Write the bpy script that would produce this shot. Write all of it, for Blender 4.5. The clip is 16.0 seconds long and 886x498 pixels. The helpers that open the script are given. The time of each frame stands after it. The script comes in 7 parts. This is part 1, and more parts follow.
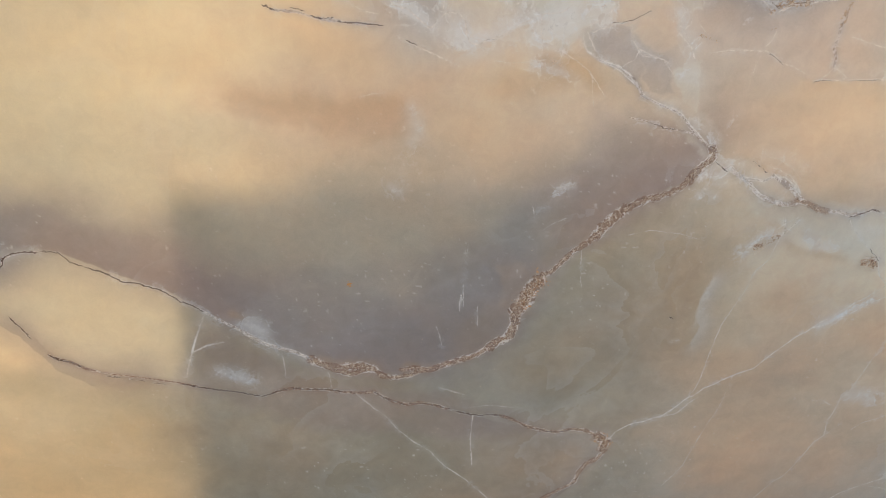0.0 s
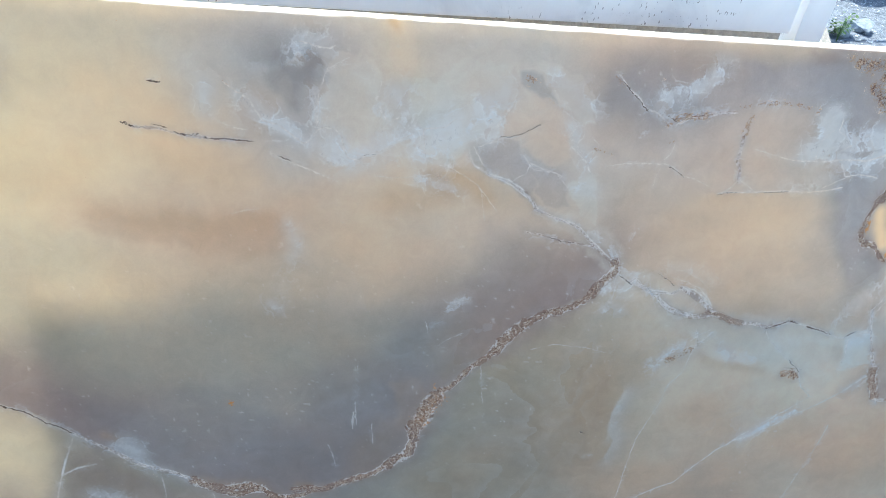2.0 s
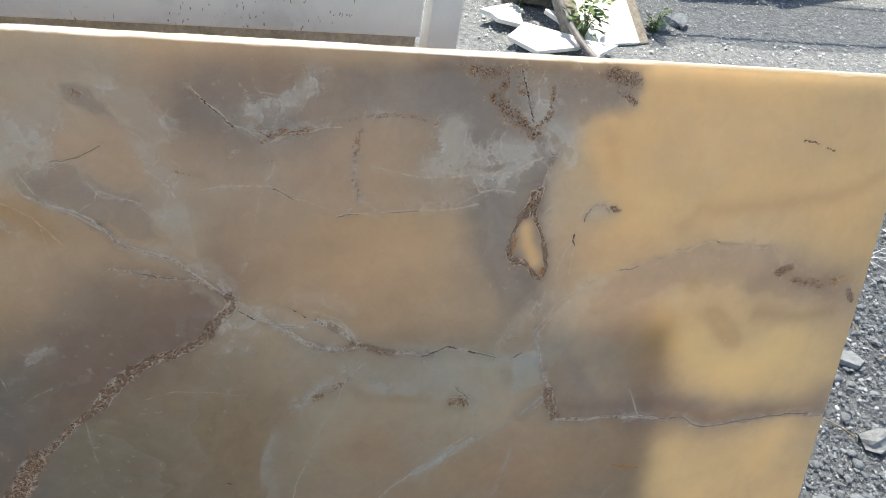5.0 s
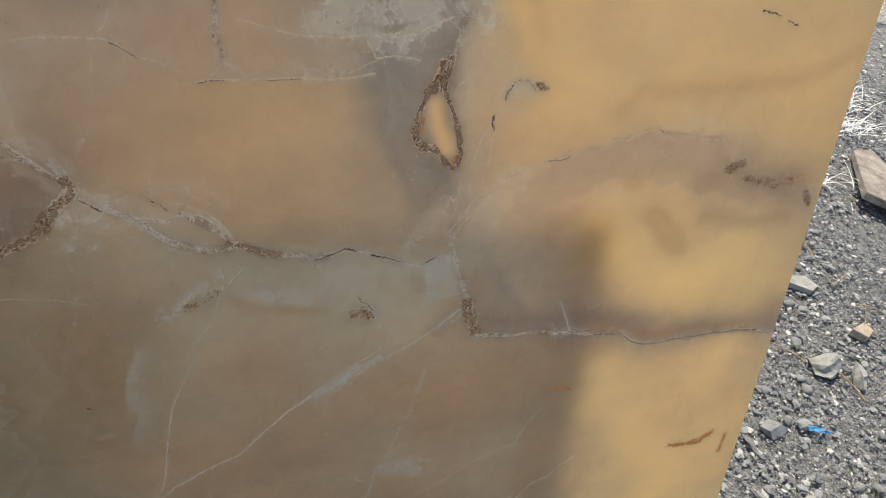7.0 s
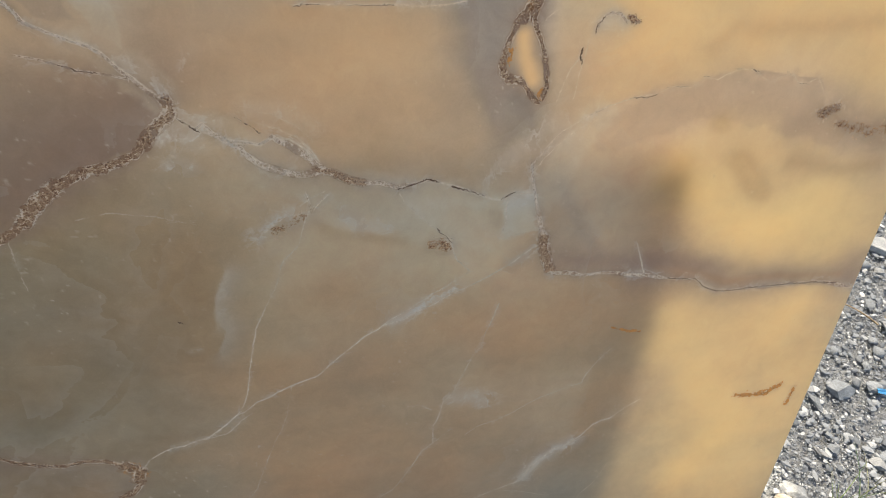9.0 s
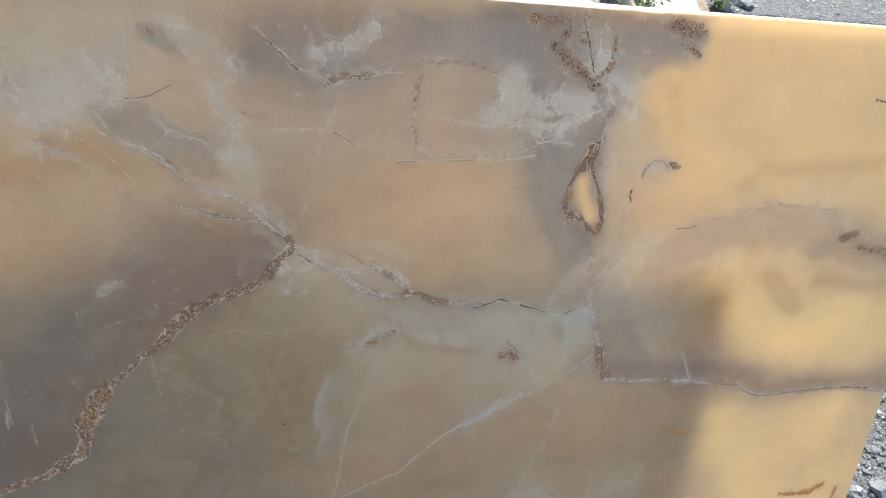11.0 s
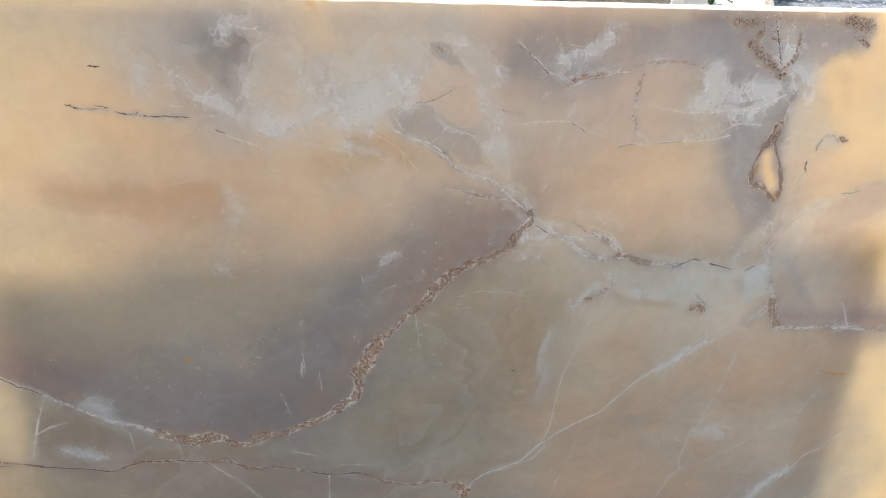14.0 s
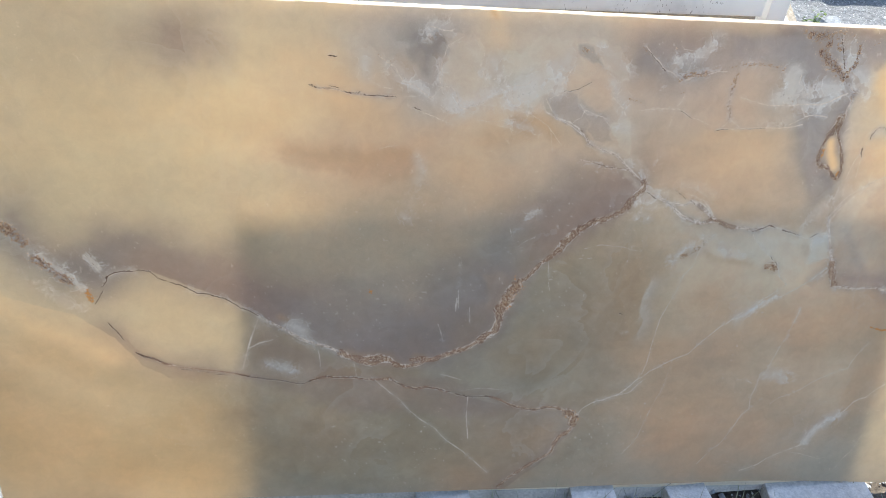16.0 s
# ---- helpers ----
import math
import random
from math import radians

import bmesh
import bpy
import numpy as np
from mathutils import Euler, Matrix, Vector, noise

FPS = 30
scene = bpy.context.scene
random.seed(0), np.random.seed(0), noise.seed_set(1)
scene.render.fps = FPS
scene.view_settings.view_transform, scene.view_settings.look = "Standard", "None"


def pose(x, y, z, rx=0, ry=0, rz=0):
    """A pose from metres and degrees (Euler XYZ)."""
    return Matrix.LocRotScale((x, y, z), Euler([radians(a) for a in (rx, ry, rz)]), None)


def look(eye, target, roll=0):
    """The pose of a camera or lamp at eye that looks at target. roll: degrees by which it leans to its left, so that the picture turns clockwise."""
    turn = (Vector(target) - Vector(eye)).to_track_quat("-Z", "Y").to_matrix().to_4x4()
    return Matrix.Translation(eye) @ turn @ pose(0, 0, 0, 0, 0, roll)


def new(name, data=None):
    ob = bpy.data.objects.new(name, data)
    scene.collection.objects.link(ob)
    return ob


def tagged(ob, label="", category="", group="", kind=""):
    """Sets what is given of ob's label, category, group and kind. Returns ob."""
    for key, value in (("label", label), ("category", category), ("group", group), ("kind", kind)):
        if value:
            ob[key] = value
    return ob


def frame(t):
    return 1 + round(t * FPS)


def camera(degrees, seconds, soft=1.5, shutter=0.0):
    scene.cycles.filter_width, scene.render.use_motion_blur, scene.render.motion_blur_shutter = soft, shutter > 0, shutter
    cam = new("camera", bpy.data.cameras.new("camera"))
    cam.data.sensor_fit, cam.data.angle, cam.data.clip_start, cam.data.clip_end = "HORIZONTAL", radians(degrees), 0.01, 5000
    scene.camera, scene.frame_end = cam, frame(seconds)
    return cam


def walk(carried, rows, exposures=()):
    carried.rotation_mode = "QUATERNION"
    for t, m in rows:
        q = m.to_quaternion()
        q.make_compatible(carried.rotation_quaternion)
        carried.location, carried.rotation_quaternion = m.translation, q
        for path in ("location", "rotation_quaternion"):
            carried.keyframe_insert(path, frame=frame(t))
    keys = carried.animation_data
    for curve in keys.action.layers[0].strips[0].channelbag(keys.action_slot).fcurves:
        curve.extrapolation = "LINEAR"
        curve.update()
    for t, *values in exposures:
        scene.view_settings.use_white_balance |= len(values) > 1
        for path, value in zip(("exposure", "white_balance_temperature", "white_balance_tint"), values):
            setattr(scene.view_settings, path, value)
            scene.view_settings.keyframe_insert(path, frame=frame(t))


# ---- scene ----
cam = camera(63.38, 16.0, 0.5)
LEAN = 16.0
BASE = 1.0
SLAB = pose(0, 0, BASE) @ pose(0, 0, 0, -LEAN)
PATH = [
    (0.0, -0.6593, -1.2044, 0.3552, 65.63, -2.953, -6.68),
    (0.5, -0.5887, -1.1605, 0.3888, 66.498, -3.557, -6.837),
    (1.0, -0.5293, -1.1365, 0.4151, 67.082, -3.709, -6.438),
    (1.5, -0.5029, -1.1155, 0.4529, 67.688, -3.504, -6.512),
    (2.0, -0.4702, -1.1003, 0.4714, 68.21, -3.418, -7.163),
    (2.5, -0.3918, -1.0894, 0.4798, 68.489, -3.49, -8.061),
    (3.0, -0.2935, -1.0704, 0.4876, 68.447, -3.966, -9.465),
    (3.5, -0.1906, -1.0607, 0.4975, 68.194, -5.044, -11.079),
    (4.0, -0.1085, -1.0628, 0.5091, 68.304, -5.538, -12.447),
    (4.2, -0.0842, -1.0623, 0.5107, 68.329, -5.518, -13.205),
    (6.3, 0.1172, -0.962, 0.4381, 66.73, -3.22, -18.027),
    (6.5, 0.1244, -0.9525, 0.4165, 66.105, -3.675, -18.2),
    (7.0, 0.1539, -0.937, 0.3689, 63.821, -5.399, -18.186),
    (7.5, 0.1618, -0.9282, 0.3385, 61.077, -6.141, -18.025),
    (8.0, 0.1497, -0.9304, 0.3184, 58.998, -5.855, -16.894),
    (8.5, 0.1221, -0.9409, 0.3175, 58.727, -5.231, -15.059),
    (9.0, 0.1112, -0.9522, 0.3409, 59.761, -5.383, -13.329),
    (9.5, 0.1013, -0.9691, 0.378, 61.927, -5.462, -12.133),
    (10.0, 0.0658, -0.9958, 0.4067, 64.391, -5.371, -11.529),
    (10.2, 0.0524, -1.0119, 0.42, 65.255, -5.405, -11.407),
    (12.3, -0.0972, -1.1147, 0.4636, 66.959, -1.305, -10.328),
    (12.5, -0.1141, -1.119, 0.4637, 66.774, -1.164, -9.832),
    (13.0, -0.1959, -1.1392, 0.4738, 66.384, -1.007, -9.593),
    (13.5, -0.2942, -1.1791, 0.4859, 66.29, -1.107, -9.776),
    (14.0, -0.4001, -1.2441, 0.484, 66.684, -1.293, -9.901),
    (14.5, -0.4997, -1.3058, 0.4817, 67.698, -1.718, -9.6),
    (15.0, -0.5563, -1.3775, 0.4928, 68.549, -2.169, -9.345),
    (15.5, -0.6349, -1.4926, 0.4756, 68.945, -2.312, -8.961),
    (16.0, -0.7569, -1.5922, 0.4552, 69.132, -2.24, -8.681),
]
EXPOSURES = ((0.0, 1.80, 7400, 11), (0.5, 1.98, 5800, 4), (1.5, 1.97, 5750, 3), (2.5, 1.62, 5900, 3), (3.5, 1.36, 6000, 3), (4.2, 1.06, 6400, 5), (6.5, 0.90, 8900, 11), (7.5, 0.90, 8700, 11), (8.2, 1.18, 8900, 11), (9.0, 1.26, 8600, 11), (9.5, 1.36, 8200, 10), (10.0, 1.33, 7600, 9), (12.5, 1.55, 7400, 10), (13.5, 1.72, 7100, 10), (14.5, 1.7, 7100, 10), (16.0, 1.66, 7000, 9))
walk(cam, [(t, SLAB @ pose(*p)) for t, *p in PATH], EXPOSURES)

# ---- light ----
world = bpy.data.worlds.new("sky")
scene.world = world
world.use_nodes = True
sky = world.node_tree.nodes.new("ShaderNodeTexSky")
sky.sky_type = "NISHITA"
sky.sun_disc = False
SUN_UP, SUN_TURN = 66.5, -8.0
sky.sun_elevation, sky.sun_rotation = radians(SUN_UP), radians(SUN_TURN)
world.node_tree.nodes["Background"].inputs["Strength"].default_value = 0.12
world.node_tree.links.new(sky.outputs[0], world.node_tree.nodes["Background"].inputs["Color"])
sun = new("sun", bpy.data.lights.new("sun", "SUN"))
sun.data.energy, sun.data.angle, sun.data.color = 5.0, radians(0.5), (1.0, 0.94, 0.84)
_e, _a = radians(SUN_UP), radians(SUN_TURN)
sun.matrix_world = look((0, 0, 0), (-math.sin(_a) * math.cos(_e), -math.cos(_a) * math.cos(_e), -math.sin(_e)))

# ---- material helpers ----


def material(name):
    m = bpy.data.materials.new(name)
    m.use_nodes = True
    t = m.node_tree
    return m, t, t.nodes["Principled BSDF"]


def node(t, kind, **sets):
    n = t.nodes.new(kind)
    for k, v in sets.items():
        n.inputs[k.replace("_", " ")].default_value = v
    return n


def noise_tex(t, scale, detail=4.0, rough=0.6):
    n = node(t, "ShaderNodeTexNoise", Scale=scale, Detail=detail, Roughness=rough)
    c = t.nodes.new("ShaderNodeTexCoord")
    t.links.new(c.outputs["Object"], n.inputs["Vector"])
    return n


def ramp(t, source, stops):
    r = t.nodes.new("ShaderNodeValToRGB")
    t.links.new(source, r.inputs[0])
    while len(r.color_ramp.elements) < len(stops):
        r.color_ramp.elements.new(0.5)
    for e, (p, c) in zip(r.color_ramp.elements, stops):
        e.position, e.color = p, (*c, 1.0)
    return r.outputs[0]


def mix_colour(t, fac, a, b, mode="MIX"):
    m = t.nodes.new("ShaderNodeMix")
    m.data_type, m.blend_type = "RGBA", mode
    for i, v in ((0, fac), (6, a), (7, b)):
        if isinstance(v, (int, float)):
            m.inputs[i].default_value = v
        elif isinstance(v, tuple):
            m.inputs[i].default_value = (*v, 1.0)
        else:
            t.links.new(v, m.inputs[i])
    return m.outputs[2]


def bump(t, bsdf, height, strength=0.3, distance=0.01):
    b = node(t, "ShaderNodeBump", Strength=strength, Distance=distance)
    t.links.new(height, b.inputs["Height"])
    t.links.new(b.outputs[0], bsdf.inputs["Normal"])
    return b


def plain(name, dark, light, scale=20.0, rough=0.8, relief=0.3, depth=0.004, fine=160.0, vary=0.0):
    """A mottled surface: two tones at one scale, grain at a finer one, and a shade of its own for each object."""
    m, t, p = material(name)
    n, f = noise_tex(t, scale), noise_tex(t, fine, 3.0)
    c = ramp(t, n.outputs[0], [(0.32, dark), (0.68, light)])
    c = mix_colour(t, 0.55, c, ramp(t, f.outputs[0], [(0.3, (0.35, 0.35, 0.35)), (0.7, (0.75, 0.75, 0.75))]), "OVERLAY")
    if vary:
        o = t.nodes.new("ShaderNodeObjectInfo")
        g = ramp(t, o.outputs["Random"], [(0.0, (1 - vary,) * 3), (1.0, (1.0, 1.0, 1.0))])
        c = mix_colour(t, 1.0, c, g, "MULTIPLY")
    t.links.new(c, p.inputs["Base Color"])
    p.inputs["Roughness"].default_value = rough
    bump(t, p, f.outputs[0], relief, depth)
    return m


# ---- materials ----
def math_node(t, op, a, b, clamp=False):
    m = t.nodes.new("ShaderNodeMath")
    m.operation, m.use_clamp = op, clamp
    for i, v in enumerate((a, b)):
        if isinstance(v, (int, float)):
            m.inputs[i].default_value = v
        else:
            t.links.new(v, m.inputs[i])
    return m.outputs[0]


def step_up(t, value, lo, hi, top=1.0):
    r = t.nodes.new("ShaderNodeMapRange")
    r.interpolation_type = "SMOOTHSTEP"
    t.links.new(value, r.inputs[0])
    for i, v in ((1, lo), (2, hi), (3, 0.0), (4, top)):
        r.inputs[i].default_value = v
    return r.outputs[0]


def broken(t, field, noises):
    """A field with its edge broken up by noises, each with its share."""
    v = field
    for n, k in noises:
        v = math_node(t, "ADD", v, math_node(t, "MULTIPLY", math_node(t, "SUBTRACT", n, 0.5), k))
    return v


def vein_line(t, key, noises, wander):
    """How far a point lies from the nearest vein of a kind, in half breadths of that vein, with noise to make it wander; its strength; and 1 near it."""
    a, q = t.nodes.new("ShaderNodeAttribute"), t.nodes.new("ShaderNodeSeparateColor")
    a.attribute_name = key
    t.links.new(a.outputs["Color"], q.inputs[0])
    side, off, breadth = q.outputs
    if wander:
        n = noise_tex(t, 70.0, 3.0, 0.6).outputs[0]
        side = math_node(t, "ADD", side, math_node(t, "MULTIPLY", math_node(t, "MULTIPLY", math_node(t, "SUBTRACT", n, 0.5), wander), math_node(t, "ADD", breadth, 0.15)))
    away = math_node(t, "DIVIDE", math_node(t, "ABSOLUTE", broken(t, side, noises), 0.0), breadth)
    close = math_node(t, "SUBTRACT", 1.0, step_up(t, math_node(t, "SUBTRACT", off, breadth), 0.14, 0.34))
    return away, a.outputs["Alpha"], close


def onyx(name):
    """Honed onyx: its figure comes with the mesh, the grain of its veins from noise; light passes where the stone is clear."""
    m, t, p = material(name)
    fields = []
    for key in ("figure", "nature", "marks"):
        a = t.nodes.new("ShaderNodeAttribute")
        a.attribute_name = key
        q = t.nodes.new("ShaderNodeSeparateColor")
        t.links.new(a.outputs["Color"], q.inputs[0])
        fields.append((a, q))
    figure = fields[0][0].outputs["Color"]
    clarity, fleck_f, crumb_f = (fields[1][1].outputs[i] for i in range(3))
    rust_f, milk_f = fields[2][1].outputs[0], fields[2][1].outputs[1]
    fine, mid, wisp, mist = noise_tex(t, 330.0, 4.0, 0.65).outputs[0], noise_tex(t, 120.0, 5.0, 0.65).outputs[0], noise_tex(t, 34.0, 8.0, 0.72), noise_tex(t, 9.0, 6.0).outputs[0]
    wisp.inputs["Distortion"].default_value = 0.7
    wisp = wisp.outputs[0]
    c = mix_colour(t, 0.16, figure, ramp(t, mist, [(0.3, (0.3, 0.28, 0.27)), (0.7, (0.72, 0.72, 0.74))]), "OVERLAY")
    c = mix_colour(t, 0.30, c, ramp(t, wisp, [(0.3, (0.36, 0.34, 0.32)), (0.7, (0.66, 0.66, 0.66))]), "OVERLAY")
    c = mix_colour(t, 0.14, c, ramp(t, fine, [(0.3, (0.35, 0.35, 0.35)), (0.7, (0.68, 0.68, 0.66))]), "OVERLAY")
    drift = noise_tex(t, 20.0, 9.0, 0.7)
    drift.inputs["Distortion"].default_value = 0.6
    patch, shred = noise_tex(t, 13.0, 6.0, 0.62), noise_tex(t, 45.0, 5.0, 0.6)
    patch.inputs["Distortion"].default_value = 0.5
    patch = broken(t, patch.outputs[0], [(mid, 0.07), (shred.outputs[0], 0.12), (milk_f, 0.14)])
    open_f = step_up(t, milk_f, 0.05, 0.8)
    cloudy = math_node(t, "ADD", step_up(t, patch, 0.46, 0.54, 0.40), step_up(t, wisp, 0.38, 0.68, 0.20))
    solid = step_up(t, broken(t, milk_f, [(wisp, 1.1), (mid, 0.7)]), 0.56, 0.72, 0.18)
    haze = math_node(t, "ADD", math_node(t, "MULTIPLY", cloudy, open_f), solid)
    c = mix_colour(t, haze, c, (0.66, 0.61, 0.545))
    away = math_node(t, "ABSOLUTE", math_node(t, "SUBTRACT", patch, 0.50), 0.0)
    rim = math_node(t, "SUBTRACT", 1.0, step_up(t, away, 0.0, 0.034))
    threads = math_node(t, "MULTIPLY", math_node(t, "MULTIPLY", rim, step_up(t, shred.outputs[0], 0.36, 0.56, 0.9)), open_f)
    c = mix_colour(t, threads, c, ramp(t, mid, [(0.35, (0.60, 0.58, 0.55)), (0.65, (0.74, 0.73, 0.71))]))
    # drapery: faint folds with one crisp edge
    fold_n = noise_tex(t, 4.2, 4.0, 0.5)
    fold_n.inputs["Distortion"].default_value = 0.9
    saw = math_node(t, "FRACT", math_node(t, "MULTIPLY", broken(t, fold_n.outputs[0], [(wisp, 0.07), (mid, 0.02)]), 6.0), 0.0)
    fold = math_node(t, "MULTIPLY", math_node(t, "MULTIPLY", saw, saw), step_up(t, noise_tex(t, 2.6, 3.0).outputs[0], 0.46, 0.66, 0.17))
    c = mix_colour(t, fold, c, (0.60, 0.56, 0.50))
    # mosaic: broken pieces of paler stone with thin rims
    at = t.nodes.new("ShaderNodeTexCoord")
    big, small = noise_tex(t, 11.0, 3.0), noise_tex(t, 48.0, 4.0)
    bent = mix_colour(t, 0.11, at.outputs["Object"], big.outputs["Color"], "ADD")
    bent = mix_colour(t, 0.022, bent, small.outputs["Color"], "ADD")
    piece, rims = t.nodes.new("ShaderNodeTexVoronoi"), t.nodes.new("ShaderNodeTexVoronoi")
    rims.feature = "DISTANCE_TO_EDGE"
    for v in (piece, rims):
        v.inputs["Scale"].default_value = 15.0
        t.links.new(bent, v.inputs["Vector"])
    tint = t.nodes.new("ShaderNodeSeparateColor")
    t.links.new(piece.outputs["Color"], tint.inputs[0])
    zone = step_up(t, fields[0][0].outputs["Alpha"], 0.18, 0.62)
    c = mix_colour(t, math_node(t, "MULTIPLY", zone, step_up(t, tint.outputs[0], 0.35, 0.95, 0.34)), c, (0.60, 0.58, 0.545))
    c = mix_colour(t, math_node(t, "MULTIPLY", zone, step_up(t, tint.outputs[1], 0.5, 0.95, 0.42)), c, (0.46, 0.31, 0.21))
    edge = math_node(t, "SUBTRACT", 1.0, step_up(t, rims.outputs["Distance"], 0.006, 0.045))
    edge = math_node(t, "MULTIPLY", math_node(t, "MULTIPLY", edge, step_up(t, broken(t, wisp, [(mid, 0.4)]), 0.42, 0.62, 0.62)), zone)
    c = mix_colour(t, edge, c, (0.70, 0.66, 0.60))
    # lace: hair-fine crackle in and round the veined parts
    lace_f = math_node(t, "MULTIPLY", fields[0][0].outputs["Alpha"], 0.9)
    web = noise_tex(t, 24.0, 7.0, 0.68)
    web.inputs["Distortion"].default_value = 1.1
    hair = math_node(t, "ABSOLUTE", math_node(t, "SUBTRACT", web.outputs[0], 0.5), 0.0)
    hair = math_node(t, "MULTIPLY", math_node(t, "SUBTRACT", 1.0, step_up(t, hair, 0.004, 0.026)), step_up(t, broken(t, drift.outputs[0], [(mid, 0.5)]), 0.44, 0.60, 0.8))
    c = mix_colour(t, math_node(t, "MULTIPLY", hair, step_up(t, lace_f, 0.14, 0.75, 0.75)), c, ramp(t, mid, [(0.35, (0.46, 0.37, 0.30)), (0.65, (0.68, 0.61, 0.54))]))
    seam = math_node(t, "ABSOLUTE", math_node(t, "SUBTRACT", web.outputs[0], 0.57), 0.0)
    seam = math_node(t, "MULTIPLY", math_node(t, "SUBTRACT", 1.0, step_up(t, seam, 0.003, 0.020)), step_up(t, broken(t, wisp, [(mid, 0.6)]), 0.50, 0.64, 0.7))
    c = mix_colour(t, math_node(t, "MULTIPLY", seam, step_up(t, lace_f, 0.3, 0.8)), c, (0.20, 0.125, 0.085))
    # thin pale veins, with a faint milky hem
    away, fresh, close = vein_line(t, "pale_line", [(wisp, 0.5), (mid, 0.5), (fine, 0.28)], 0.0)
    kept = step_up(t, math_node(t, "ADD", drift.outputs[0], math_node(t, "MULTIPLY", fresh, 0.30)), 0.58, 0.86)
    core = math_node(t, "MULTIPLY", math_node(t, "SUBTRACT", 1.0, step_up(t, away, 0.45, 1.35)), step_up(t, fresh, -0.6, 0.9, 0.95))
    hem = math_node(t, "SUBTRACT", 1.0, step_up(t, away, 0.8, 3.2))
    pale = math_node(t, "MULTIPLY", math_node(t, "MULTIPLY", math_node(t, "ADD", core, math_node(t, "MULTIPLY", hem, 0.14)), kept), close, True)
    pale = math_node(t, "MAXIMUM", pale, math_node(t, "MULTIPLY", fleck_f, 0.6))
    c = mix_colour(t, pale, c, ramp(t, mid, [(0.35, (0.56, 0.46, 0.355)), (0.65, (0.78, 0.68, 0.57))]))
    rust = step_up(t, broken(t, rust_f, [(wisp, 1.0), (mid, 1.5), (fine, 0.9)]), 0.66, 0.82, 0.95)
    c = mix_colour(t, rust, c, ramp(t, mid, [(0.38, (0.26, 0.085, 0.018)), (0.53, (0.66, 0.29, 0.085))]))
    cells = t.nodes.new("ShaderNodeTexVoronoi")
    cells.feature = "DISTANCE_TO_EDGE"
    cells.inputs["Scale"].default_value = 150.0
    o = t.nodes.new("ShaderNodeTexCoord")
    swirl = noise_tex(t, 150.0, 3.0)
    t.links.new(mix_colour(t, 0.012, o.outputs["Object"], swirl.outputs["Color"], "ADD"), cells.inputs["Vector"])
    grain = step_up(t, cells.outputs["Distance"], 0.02, 0.22)
    crumbs = math_node(t, "ADD", math_node(t, "ADD", math_node(t, "MULTIPLY", fine, 0.35), math_node(t, "MULTIPLY", mid, 0.4)), math_node(t, "MULTIPLY", wisp, 0.25))
    worm = broken(t, crumbs, [(grain, -0.12)])
    mineral = ramp(t, worm, [(0.41, (0.05, 0.022, 0.010)), (0.465, (0.21, 0.10, 0.052)), (0.52, (0.37, 0.225, 0.14)), (0.57, (0.50, 0.35, 0.24)), (0.64, (0.70, 0.56, 0.43))])
    # crusted veins: a ragged band of mineral crumbs
    away, fresh, close = vein_line(t, "crust_line", [], 0.5)
    away = math_node(t, "ADD", away, math_node(t, "MULTIPLY", math_node(t, "SUBTRACT", 1.0, fresh), 0.7))
    band = broken(t, away, [(wisp, 2.4), (mid, 1.8), (fine, 0.9)])
    rind = math_node(t, "MULTIPLY", math_node(t, "SUBTRACT", 1.0, step_up(t, band, 0.85, 1.75, 0.55)), close)
    rind = math_node(t, "MULTIPLY", math_node(t, "SUBTRACT", rind, 0.45), step_up(t, fresh, 0.88, 1.0, 0.8), True)
    c = mix_colour(t, rind, c, (0.25, 0.12, 0.065))
    crust = math_node(t, "MULTIPLY", math_node(t, "SUBTRACT", 1.0, step_up(t, band, 0.80, 1.0)), close)
    loose = step_up(t, broken(t, crumb_f, [(wisp, 1.4), (mid, 1.6), (fine, 0.9), (grain, -0.15)]), 0.46, 0.56)
    crust = math_node(t, "MAXIMUM", crust, loose)
    chalky = ramp(t, worm, [(0.39, (0.16, 0.09, 0.06)), (0.43, (0.40, 0.275, 0.19)), (0.48, (0.55, 0.42, 0.32)), (0.60, (0.73, 0.61, 0.50))])
    mineral = mix_colour(t, step_up(t, math_node(t, "MAXIMUM", fresh, step_up(t, crumb_f, 0.1, 0.4)), 0.955, 1.0), chalky, mineral)
    mineral = mix_colour(t, math_node(t, "MULTIPLY", loose, 0.8), mineral, mix_colour(t, 1.0, mineral, (0.88, 0.74, 0.60), "MULTIPLY"))
    cover = math_node(t, "MULTIPLY", step_up(t, broken(t, mid, [(wisp, 0.8)]), 0.34, 0.58), step_up(t, math_node(t, "MAXIMUM", fresh, loose), 0.2, 1.05, 0.97))
    c = mix_colour(t, math_node(t, "MULTIPLY", crust, cover), c, mineral)
    # pale hard edges along the crust
    brim = math_node(t, "MULTIPLY", math_node(t, "SUBTRACT", 1.0, step_up(t, math_node(t, "ABSOLUTE", math_node(t, "SUBTRACT", band, 0.92), 0.0), 0.06, 0.22)), step_up(t, wisp, 0.42, 0.56, 0.85))
    c = mix_colour(t, math_node(t, "MULTIPLY", brim, close), c, (0.72, 0.61, 0.50))
    # open cracks: a broken dark line with a pale lip
    away, fresh, close = vein_line(t, "dark_line", [(wisp, 0.8), (mid, 1.1), (fine, 0.5)], 0.0)
    kept = math_node(t, "MULTIPLY", step_up(t, math_node(t, "ADD", broken(t, wisp, [(mid, 0.7)]), math_node(t, "MULTIPLY", fresh, 0.30)), 0.62, 0.74), close)
